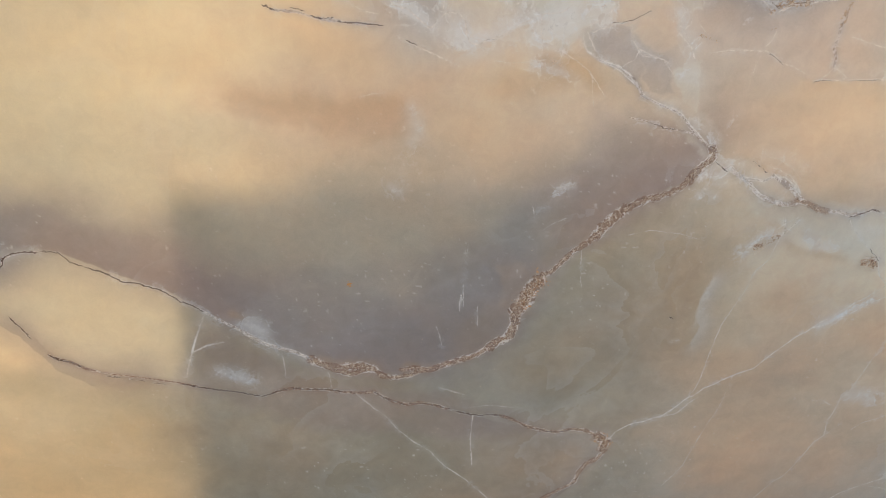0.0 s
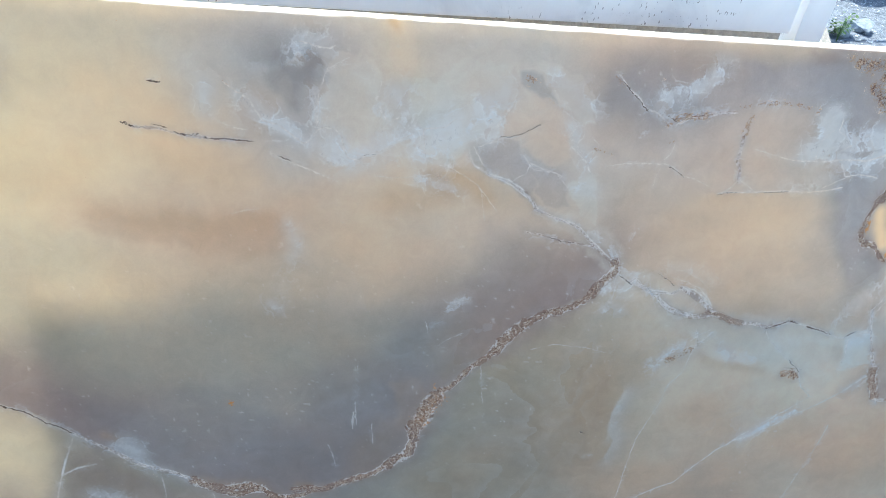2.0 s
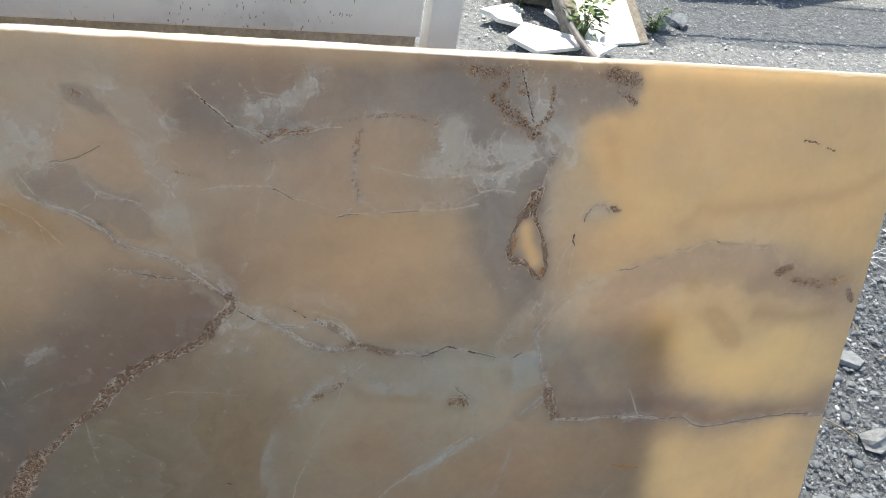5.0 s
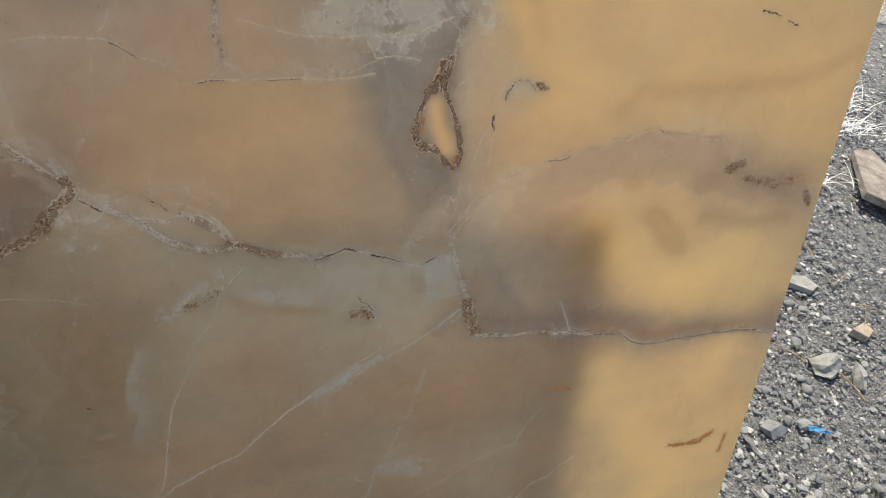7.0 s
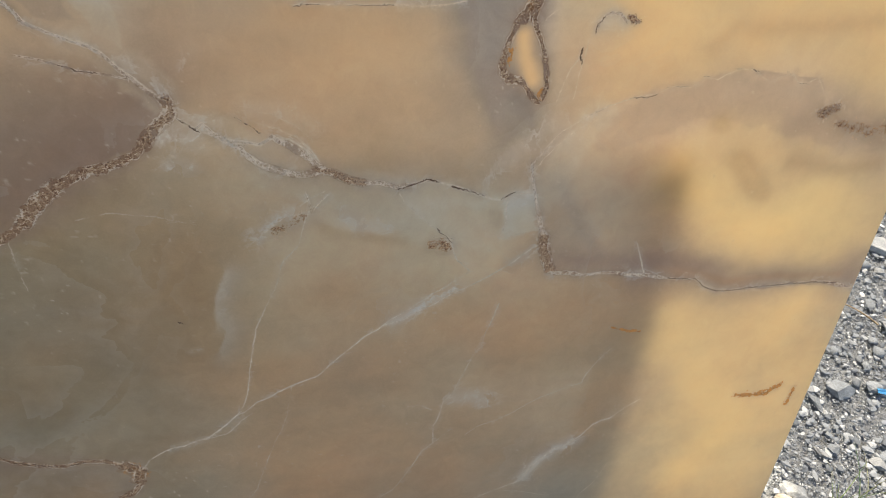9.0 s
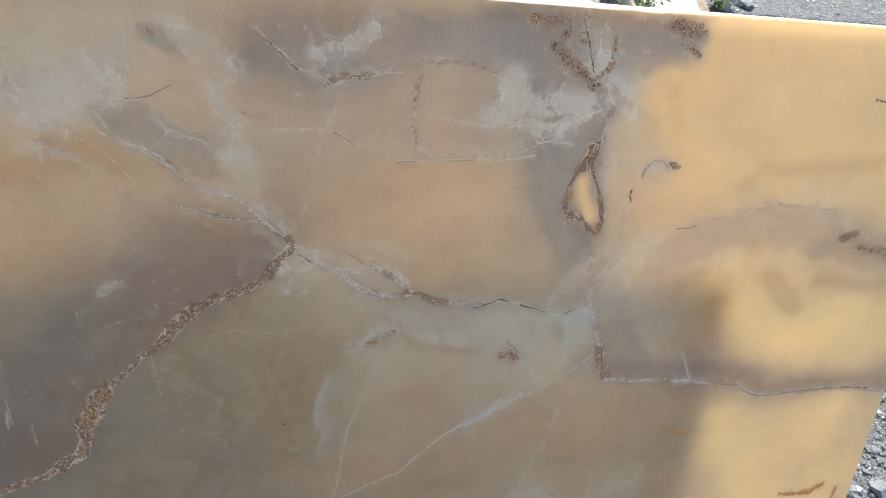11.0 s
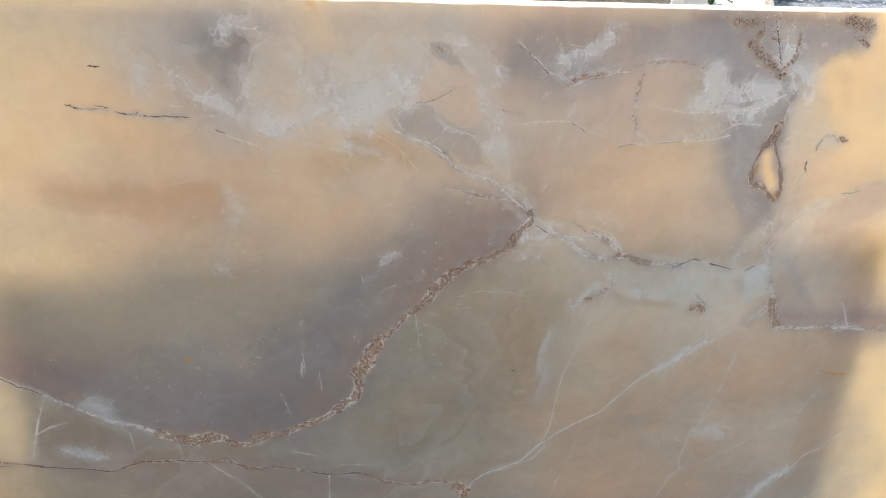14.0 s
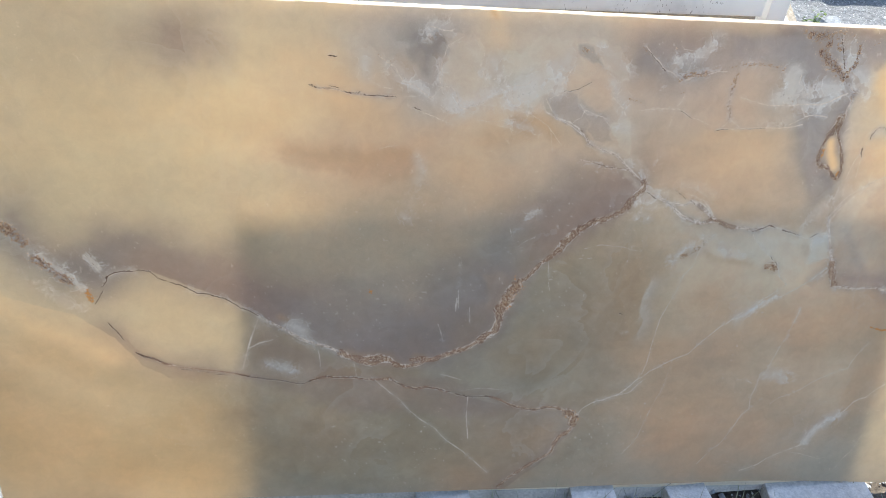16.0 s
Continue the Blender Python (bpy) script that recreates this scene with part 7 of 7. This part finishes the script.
def travertine(name):
    """Pale travertine, cloudy, with short dark pores in drifts."""
    m, t, p = material(name)
    a, b, w = noise_tex(t, 3.0, 6.0), noise_tex(t, 120.0, 3.0), noise_tex(t, 5.0, 3.0)
    a.inputs["Distortion"].default_value = 1.2
    c = ramp(t, a.outputs[0], [(0.30, (0.60, 0.61, 0.63)), (0.48, (0.80, 0.81, 0.82)), (0.70, (0.88, 0.885, 0.89))])
    s = t.nodes.new("ShaderNodeMapping")
    s.inputs["Scale"].default_value = (1.0, 1.0, 0.35)
    o = t.nodes.new("ShaderNodeTexCoord")
    t.links.new(o.outputs["Object"], s.inputs["Vector"])
    v = node(t, "ShaderNodeTexNoise", Scale=230.0, Detail=2.0)
    t.links.new(s.outputs[0], v.inputs["Vector"])
    pore = math_node(t, "MULTIPLY", step_up(t, v.outputs[0], 0.64, 0.68), step_up(t, w.outputs[0], 0.50, 0.56))
    c = mix_colour(t, pore, c, (0.24, 0.23, 0.23))
    t.links.new(c, p.inputs["Base Color"])
    p.inputs["Roughness"].default_value = 0.6
    bump(t, p, b.outputs[0], 0.15, 0.002)
    return m


TRAVERTINE = travertine("pale_travertine_face")


def travertine_block():
    root = tagged(new("travertine_surround"), "pale grey travertine surround with a dark sawn rebate", "stone surround")
    root.location = (-0.19, 0.235, 0.0)
    half, top = 0.562, 1.468
    # face panel over a set-back lower course, and an end stile with a rounded corner
    part("face_panel", block_bm(1.06, 0.035, top - 1.338, 0.003), TRAVERTINE, root).location = (-0.032, 0.0175, 1.338)
    part("lower_course", block_bm(1.06, 0.024, 1.336 - 0.05, 0.002), PANEL_EDGE, root, "dark sawn travertine edge").location = (-0.032, 0.036, 0.05)
    bm = block_bm(0.050, 0.05, top - 0.05, 0.0)
    corner = [e for e in bm.edges if all(v.co.x > 0 and v.co.z > 1 for v in e.verts)]
    bmesh.ops.bevel(bm, geom=corner, offset=0.022, segments=6, profile=0.5, affect="EDGES")
    part("end_stile", bm, TRAVERTINE, root).location = (half - 0.025, 0.025, 0.05)
    part("foot", block_bm(1.12, 0.12, 0.10, 0.006), PANEL_EDGE, root).location = (0, 0.05, -0.02)
    return root


travertine_block()


def prop_slab():
    """The shorter slab on which the onyx rests."""
    ob = part("backing_slab", block_bm(1.775, 0.03, 0.92, 0.003), PANEL_EDGE)
    ob.matrix_world = SLAB @ pose(-0.085, THICK + 0.02, -0.98)
    return tagged(ob, "shorter rough stone slab behind the onyx", "stone slab")


prop_slab()


def set_on(ob, x, y, turn=0.0, sink=0.0, tilt=(0, 0), scale=1.0):
    ob.matrix_world = pose(x, y, float(ground_height(x, y)) - sink, tilt[0], tilt[1], turn) @ Matrix.Scale(scale, 4)
    return ob


def rock(name, mat, sx, sy, sz, seed, x, y, turn=0, label="", category="rock", sharp=0.28, level=3, sink=0.25):
    vs, fs = stone_shape(seed, 1.0, sharp, level)
    vs = vs * (sx, sy, sz)
    vs[:, 2] -= vs[:, 2].min()
    ob = mesh_object(name, vs, fs, mat)
    set_on(ob, x, y, turn, sz * sink)
    return tagged(ob, label, category)


def shard(name, mat, sx, sy, sz, seed, x, y, turn=0, tilt=(0, 0), label="", sink=0.0, raise_=0.0):
    """A broken flat piece: an uneven prism with chipped edges."""
    r = random.Random(seed)
    k = r.randint(4, 6)
    angles = sorted(r.uniform(0, 2 * math.pi) if i > 2 else (i * 2.1 + r.uniform(-0.4, 0.4)) for i in range(k))
    bm = bmesh.new()
    base = [bm.verts.new((sx / 2 * math.cos(a) * r.uniform(0.8, 1.15), sy / 2 * math.sin(a) * r.uniform(0.8, 1.15), 0)) for a in angles]
    f = bm.faces.new(base)
    up = bmesh.ops.extrude_face_region(bm, geom=[f])
    bmesh.ops.translate(bm, verts=[v for v in up["geom"] if isinstance(v, bmesh.types.BMVert)], vec=(0, 0, sz))
    bmesh.ops.recalc_face_normals(bm, faces=bm.faces[:])
    bmesh.ops.bevel(bm, geom=bm.edges[:], offset=min(sz, sx, sy) * 0.08, segments=1, affect="EDGES")
    for v in bm.verts:
        v.co += noise.noise_vector(v.co * 30 + Vector((seed, 0, 0))) * sz * 0.10
    ob = part(name, bm, mat)
    set_on(ob, x, y, turn, sink - raise_, tilt)
    return tagged(ob, label, "stone shard")


def tube(name, points, radius, mat, label="", category="", parent=None, sides=8, taper=1.0):
    c = bpy.data.curves.new(name, "CURVE")
    c.dimensions, c.bevel_depth, c.bevel_resolution, c.resolution_u = "3D", radius, max(1, sides // 4), 6
    s = c.splines.new("NURBS")
    s.points.add(len(points) - 1)
    for i, (q, pt) in enumerate(zip(s.points, points)):
        q.co = (*pt, 1.0)
        q.radius = 1.0 + (taper - 1.0) * i / max(1, len(points) - 1)
    s.order_u, s.use_endpoint_u = 3, True
    c.use_fill_caps = True
    tmp = bpy.data.objects.new(name, c)
    scene.collection.objects.link(tmp)
    d = bpy.data.meshes.new_from_object(tmp.evaluated_get(bpy.context.evaluated_depsgraph_get()))
    bpy.data.objects.remove(tmp)
    bpy.data.curves.remove(c)
    d.name = name
    d.materials.clear()
    d.materials.append(mat)
    d.shade_smooth()
    ob = new(name, d)
    if parent is not None:
        ob.parent = parent
    if label:
        tagged(ob, label, category)
    return ob


def canopy(x0, x1, y0, y1, z, posts):
    """Unseen shade cloth on posts and rails high overhead, added to block the sun."""
    root = tagged(new("canopy"), "pale shade cloth on steel posts, unseen, added to shade the yard", "canopy")
    n = 24
    bm = bmesh.new()
    rows = []
    for j in range(n + 1):
        row = []
        for i in range(n + 1):
            x, y = x0 + (x1 - x0) * i / n, y0 + (y1 - y0) * j / n
            wob = 0.10 * noise.noise(Vector((x * 1.3, y * 1.3, 4))) + 0.06 * noise.noise(Vector((x * 4, y * 4, 9)))
            row.append(bm.verts.new((x + (0.5 * wob if i in (0, n) else 0), y + (2 * wob if j in (0, n) else 0), z + 0.3 * wob)))
        rows.append(row)
    for a, b in zip(rows, rows[1:]):
        for i in range(n):
            bm.faces.new((a[i], a[i + 1], b[i + 1], b[i]))
    part("cloth", bm, SHADE_CLOTH, root)
    for px, py in posts:
        tube("post", [(px, py, -0.1), (px, py, 1.5), (px, py, z)], 0.03, RUBBER, parent=root)
        tube("rail", [(px, py, z - 0.03), ((x0 + px) / 2, py, z - 0.03), (x0, py, z - 0.03)], 0.02, RUBBER, parent=root)
    return root


# both cloths hang out of view, placed only for the shade they cast
canopy(1.2, 4.6, 0.85, 4.3, 3.2, ((6.3, 0.95), (6.3, 4.2)))
canopy(2.75, 11.0, 4.95, 6.15, 3.2, ((11.0, 5.1), (11.0, 6.0)))


def blade_bm(bm, base, height, lean, turn, width):
    """One curved blade of grass."""
    ca, sa = math.cos(turn), math.sin(turn)
    prev = None
    for k in range(6):
        q = k / 5
        out = lean * q * q
        z = height * (q - 0.25 * q * q * min(1, lean / max(height, 1e-3)))
        w = width * (1 - q) * 0.5 + 0.0003
        c = Vector(base) + Vector((ca * out, sa * out, z))
        side = Vector((-sa, ca, 0)) * w
        pair = bm.verts.new(c - side), bm.verts.new(c + side)
        if prev:
            bm.faces.new((prev[0], prev[1], pair[1], pair[0]))
        prev = pair


def grass_tuft(x, y, n, height, seed, spread=0.04, mat=None):
    r = random.Random(seed)
    bm = bmesh.new()
    for _ in range(n):
        blade_bm(bm, (r.gauss(0, spread), r.gauss(0, spread * 0.6), 0), height * r.uniform(0.5, 1.1), height * r.uniform(0.1, 0.9), r.uniform(0, 6.28), r.uniform(0.002, 0.004))
    ob = part("grass_tuft", bm, mat or STRAW)
    set_on(ob, x, y, 0, 0.01)
    return tagged(ob, "thin tuft of dry green grass growing in gravel", "grass", kind="stuff")


def leafy_weed(x, y, z, n, size, seed, label):
    r = random.Random(seed)
    root = tagged(new("weed"), label, "plant", "weeds by the leaning slab")
    root.matrix_world = pose(x, y, z)
    stems, leaves = bmesh.new(), bmesh.new()
    for k in range(n):
        a, h = r.uniform(0, 6.28), size * r.uniform(0.35, 1.0)
        tip = Vector((math.cos(a) * size * r.uniform(0.1, 0.5), math.sin(a) * size * r.uniform(0.1, 0.5), h))
        blade_bm(stems, (0, 0, 0), tip.z, tip.xy.length, a, 0.008)
        for _ in range(4):
            c = tip * r.uniform(0.5, 1.0) + Vector((r.gauss(0, 0.02), r.gauss(0, 0.02), r.gauss(0, 0.015)))
            ln, wd, b = size * r.uniform(0.10, 0.20), size * r.uniform(0.05, 0.10), r.uniform(0, 6.28)
            m = Matrix.Translation(c) @ Euler((r.uniform(-0.6, 0.6), r.uniform(-0.6, 0.6), b)).to_matrix().to_4x4()
            outline = [(0, 0, 0), (0.3, 0.5, 0.08), (0.65, 0.42, 0.1), (1, 0, 0), (0.65, -0.42, 0.1), (0.3, -0.5, 0.08)]
            vs = [leaves.verts.new(m @ Vector((px * ln, py * wd, pz * ln))) for px, py, pz in outline]
            leaves.faces.new((vs[0], vs[1], vs[2], vs[3]))
            leaves.faces.new((vs[0], vs[3], vs[4], vs[5]))
    part("stems", stems, LEAF, root)
    part("leaves", leaves, LEAF, root)
    return root


# far side of the yard
def leaning_plank():
    root = tagged(new("leaning_slab"), "white stone slab tipped back to catch sun, with shade-dark side strips", "stone slab")
    # tipped back so the face catches sun; darker strips carry the sides' shade
    set_on(root, 2.60, 3.52, 12, 0.02, (-52, 0))
    part("white_face", block_bm(0.46, 0.06, 2.4, 0.008), WHITE, root)
    part("bare_edge", block_bm(0.10, 0.10, 2.4, 0.006), ROCK, root, "side strip with its shade put into a darker colour").location = (0.272, 0.03, 0)
    part("bare_edge", block_bm(0.11, 0.10, 2.4, 0.006), ROCK, root, "side strip with its shade put into a darker colour").location = (-0.277, 0.03, 0)
    return root


leaning_plank()
stone_box = tagged(new("stone_block"), "grey sawn stone block lying in the shade", "stone block")
set_on(stone_box, 4.12, 5.10, 6)
part("body", block_bm(0.96, 0.5, 0.62, 0.01), SLATE_GREY, stone_box).location = (0, 0, 0.05)
part("bearer", block_bm(0.90, 0.4, 0.05, 0.004), SOIL, stone_box, "dark timber bearer")
rough = part("rough_block", block_bm(1.75, 0.7, 0.7, 0.03, 0.05, 3, 5), ROCK)
tagged(set_on(rough, 5.45, 5.45, 18, 0.03), "buff rough-hewn stone block in patchy sun", "stone block")
for k, (x, y, s, h) in enumerate(((2.30, 4.25, 0.30, 0.26), (2.58, 4.35, 0.30, 0.22), (2.10, 4.30, 0.32, 0.36), (2.42, 4.55, 0.42, 0.52), (2.72, 4.60, 0.36, 0.5), (2.18, 4.75, 0.44, 0.5), (2.45, 4.95, 0.5, 0.75))):
    rock("rock", ROCK, s, s * 0.7, h, 40 + k, x, y, 37 * k, "grey-brown rubble rock in a dry stone heap")["group"] = "rubble rocks by the leaning slab"
# unseen wall, added to cut sky light and reflections from the left
wall_left = part("wall_left", block_bm(0.4, 16, 4.5, 0.02), ROCK)
tagged(set_on(wall_left, -2.7, -5.6), "plain rough stone wall, unseen, added to cut light from the left", "wall", kind="structure")
wall_back = part("wall_back", block_bm(40, 0.4, 3.2, 0.02), ROCK)
tagged(set_on(wall_back, 2.0, 13.5), "plain rough stone wall at the back of the yard", "wall", kind="structure")
for k, (x, y, sx, sy, tn, tx) in enumerate(((2.02, 3.42, 0.5, 0.42, 10, 12), (2.30, 3.72, 0.42, 0.36, 40, 16), (1.88, 3.85, 0.46, 0.4, 70, 10), (2.38, 3.30, 0.36, 0.3, 15, 8))):
    shard("marble_shard", WHITE, sx, sy, 0.03, 60 + k, x, y, tn, (tx, 0), "white broken marble sheet lying in the sun", 0, 0.04)["group"] = "marble sheets in the sun"
tube("hose", [(2.20, 4.0, 0.75), (2.17, 3.8, 0.5), (2.15, 3.6, 0.3), (2.20, 3.4, 0.18), (2.27, 3.2, 0.10), (2.34, 2.9, 0.06), (2.37, 2.4, 0.06)], 0.022, RUBBER, "grey rubber hose hanging down to the ground", "hose")
leafy_weed(2.36, 3.52, 0.05, 26, 0.42, 5, "broad-leaved green weed growing by the leaning slab")
leafy_weed(2.06, 4.02, 0.08, 26, 0.34, 6, "bushy green weed growing among rubble")
leafy_weed(3.02, 3.72, 0.05, 22, 0.22, 7, "low green weed at the foot of the leaning slab")
rock("rock", CHIP, 0.20, 0.16, 0.16, 71, 3.12, 3.85, 20, "white stone lump in grey gravel")
rock("rock", PEBBLE, 0.20, 0.18, 0.13, 72, 3.36, 3.95, 70, "grey stone lump in grey gravel")

# rubble beside the slab
shard("marble_shard", CHIP, 0.17, 0.11, 0.022, 81, 2.22, 0.57, 160, (8, -6), "pale triangular marble offcut on gravel")
shard("stone_offcut", BRICK, 0.13, 0.08, 0.03, 82, 2.30, 0.32, 30, (0, 10), "buff stone offcut lying on gravel")
shard("stone_offcut", TIMBER, 0.74, 0.42, 0.035, 83, 3.08, 1.05, 65, (4, 5), "brown weathered stone slab offcut with white stains", 0, 0.02)
rock("rock", CHIP, 0.12, 0.10, 0.08, 84, 2.05, 0.21, 20, "rough white rock with hollows on gravel")
rock("rock", CHIP, 0.10, 0.05, 0.06, 85, 2.14, 0.14, 60, "white split rock on gravel")
rock("rock", PEBBLE, 0.085, 0.06, 0.05, 86, 1.70, 0.022, -20, "grey rounded rock on gravel")
rock("rock", PEBBLE, 0.062, 0.045, 0.04, 87, 1.82, 0.018, 10, "grey rounded rock on gravel")
rock("rock", ROCK, 0.085, 0.045, 0.045, 88, 1.345, -0.272, -20, "buff layered rock at the foot of the slab", sink=0.1)
rock("rock", PEBBLE, 0.065, 0.028, 0.02, 94, 1.61, -0.005, 100, "flat grey stone sliver on gravel")
rock("rock", CHIP, 0.06, 0.022, 0.02, 95, 1.536, -0.153, -50, "pale split sliver on gravel")
rock("rock", CHIP, 0.085, 0.045, 0.035, 89, 1.392, -0.248, -35, "pale split rock near the slab")
rock("rock", CHIP, 0.09, 0.06, 0.05, 90, 1.262, -0.300, 30, "white rock at the corner of the slab", sink=0.1)
rock("rock", PEBBLE, 0.08, 0.06, 0.04, 91, 1.514, -0.313, 0, "grey round rock among grass")
rock("rock", CHIP, 0.052, 0.048, 0.022, 92, 1.722, -0.236, 0, "round white pebble on gravel")
rock("rock", CHIP, 0.05, 0.042, 0.022, 93, 1.684, -0.205, 0, "round white pebble on gravel")


def plastic_scrap():
    bm = bmesh.new()
    grid = [[bm.verts.new((0.034 * (i / 5 - 0.5) * 2, 0.013 * (j / 3 - 0.5) * 2 * (1 - 0.14 * i), 0.012 + 0.006 * noise.noise(Vector((i * 0.9, j * 1.3, 2))))) for i in range(6)] for j in range(4)]
    for a, b in zip(grid, grid[1:]):
        for i in range(5):
            bm.faces.new((a[i], a[i + 1], b[i + 1], b[i]))
    bmesh.ops.solidify(bm, geom=bm.faces[:], thickness=0.001)
    ob = part("plastic_scrap", bm, BLUE)
    set_on(ob, 1.845, -0.012, -28, -0.012)
    return tagged(ob, "crumpled scrap of bright blue plastic on gravel", "litter")


plastic_scrap()
tube("pipe", [(0.98, -0.17, 0.004), (1.06, -0.225, 0.006), (1.115, -0.262, 0.008), (1.20, -0.315, 0.010)], 0.013, PIPE_BLUE, "blue plastic pipe under the slab", "pipe", sides=12)
_r = random.Random(9)
for k in range(9):
    x, y, a, ln = _r.uniform(1.9, 2.7), _r.uniform(-0.05, 0.9), _r.uniform(0, 3.1), _r.uniform(0.08, 0.22)
    z = float(ground_height(x, y)) + 0.018
    tube("twig", [(x, y, z), (x + ln * 0.5 * math.cos(a), y + ln * 0.5 * math.sin(a), z + 0.012), (x + ln * math.cos(a + 0.3), y + ln * math.sin(a + 0.3), z)], 0.003, TWIG, "thin dry twig lying on gravel", "twig", sides=4, taper=0.5)["group"] = "twigs on the gravel"


def fibre_tuft(x, y, n, size, seed, drop=0.0):
    r = random.Random(seed)
    bm = bmesh.new()
    for _ in range(n):
        a, ln = r.uniform(0, 6.28), size * r.uniform(0.4, 1.0)
        blade_bm(bm, (r.gauss(0, size * 0.35), r.gauss(0, size * 0.35), 0.01), ln * r.uniform(0.2, 0.5) + 0.01, ln, a, 0.007)
    ob = part("root_tuft", bm, FIBRE)
    set_on(ob, x, y)
    return tagged(ob, "tangle of bleached white fibres on the ground", "fibres", "white fibre tangles")


fibre_tuft(3.45, 1.85, 140, 0.22, 3)
fibre_tuft(3.25, 1.60, 110, 0.20, 4)
fibre_tuft(2.75, 1.15, 26, 0.22, 5)

# what the slab stands on
for k, (x, y, sx, sy, sz, tn) in enumerate(((0.70, -0.275, 0.33, 0.13, 0.045, -8), (0.275, -0.25, 0.125, 0.15, 0.040, 3), (-0.02, -0.24, 0.13, 0.16, 0.045, -4), (-0.46, -0.23, 0.15, 0.14, 0.04, 5), (-1.15, -0.22, 0.2, 0.15, 0.05, 0))):
    ob = part("paving_piece", block_bm(sx, sy, sz + 0.02, 0.004, 0.004, 2, k), PAVE)
    tagged(set_on(ob, x, y, tn, 0.02), "white stone paving piece propping the slab", "stone piece", "stone pieces under the slab")
soil = part("soil_bed", block_bm(2.66, 0.30, 0.03, 0.008, 0.016, 6, 3), SOIL)
tagged(soil, "dark damp soil under the slab", "soil", kind="structure").matrix_world = pose(-0.26, -0.15, 0.040, 0, 2.6, 0)
for k in range(26):
    x = -0.75 + 0.068 * k + _r.uniform(-0.03, 0.03)
    grass_tuft(x, -0.33 + _r.uniform(-0.04, 0.05), _r.randint(5, 11), _r.uniform(0.06, 0.12), 200 + k, 0.025)
for k in range(12):
    grass_tuft(1.62 + _r.uniform(-0.2, 0.35), -0.34 + _r.uniform(-0.10, 0.06), 9, 0.15, 300 + k, 0.04, LEAF if k % 2 else STRAW)

# ---- gravel, last ----


def scatter(n, seed, box, sizes, level, keep=None):
    """Stones over a stretch of ground as one set of verts and faces."""
    rng = np.random.default_rng(seed)
    shapes = [stone_shape(500 + k, 0.75, 0.34, level) for k in range(14)]
    vs, fs, at = [], [], 0
    for k in range(n):
        x, y = rng.uniform(box[0], box[1]), rng.uniform(box[2], box[3])
        if keep and not keep(x, y):
            continue
        v, f = shapes[k % 14]
        s = sizes[0] * (sizes[1] / sizes[0]) ** (rng.random() ** 8)
        a = rng.uniform(0, 6.28)
        ca, sa = math.cos(a), math.sin(a)
        w = v * (s * rng.uniform(0.8, 1.4), s * rng.uniform(0.7, 1.1), s * rng.uniform(0.6, 1.0))
        z = float(ground_height(x, y)) + s * 0.12
        vs.append(np.stack([w[:, 0] * ca - w[:, 1] * sa + x, w[:, 0] * sa + w[:, 1] * ca + y, w[:, 2] + z], 1))
        fs.append(f + at)
        at += len(v)
    return np.concatenate(vs), np.concatenate(fs)


def clear_of_slab(x, y):
    return x > 1.26 or y > 0.32


def gravel_object(name, label, *args):
    vs, fs = scatter(*args)
    d = bpy.data.meshes.new(name)
    d.from_pydata(vs.tolist(), [], fs.tolist())
    d.materials.append({"gravel_far": FAR_LOOSE, "grit": GRIT}.get(name, LOOSE))
    return tagged(new(name, d), label, "gravel", kind="stuff")


gravel_object("gravel", "loose grey and white gravel chips on the ground", 47000, 1, (1.24, 2.65, -0.62, 1.35), (0.005, 0.028), 1, clear_of_slab)
gravel_object("grit", "fine grey grit between the stones", 25000, 2, (1.2, 2.5, -0.75, 1.0), (0.003, 0.009), 1, clear_of_slab)
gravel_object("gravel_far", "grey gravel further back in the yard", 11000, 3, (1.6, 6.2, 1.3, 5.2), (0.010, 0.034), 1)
gravel_object("gravel_under", "small stones below the slab", 2600, 4, (-1.5, 1.36, -0.46, -0.14), (0.008, 0.034), 1)
gravel_object("gravel_mid", "grey gravel beside the stone offcut", 11000, 5, (2.6, 4.0, 0.3, 2.7), (0.009, 0.034), 1)
_shapes = []
for k in range(10):
    v, f = stone_shape(700 + k, 0.7, 0.26, 1)
    d = bpy.data.meshes.new("pebble")
    d.from_pydata(v.tolist(), [], f.tolist())
    d.materials.append(CHIP if k == 2 else PEBBLE)
    d.shade_smooth() if k % 3 == 0 else None
    _shapes.append(d)
for k in range(300):
    x, y = _r.uniform(1.30, 2.45), _r.uniform(-0.42, 0.85)
    s = 0.013 + 0.036 * _r.random() ** 3.0
    ob = new("pebble", _shapes[k % 10])
    ob.parent = ground
    ob.matrix_world = pose(x, y, float(ground_height(x, y)) + s * 0.2, _r.uniform(-20, 20), _r.uniform(-20, 20), _r.uniform(0, 360)) @ Matrix.Diagonal((s * 1.25, s, s, 1))
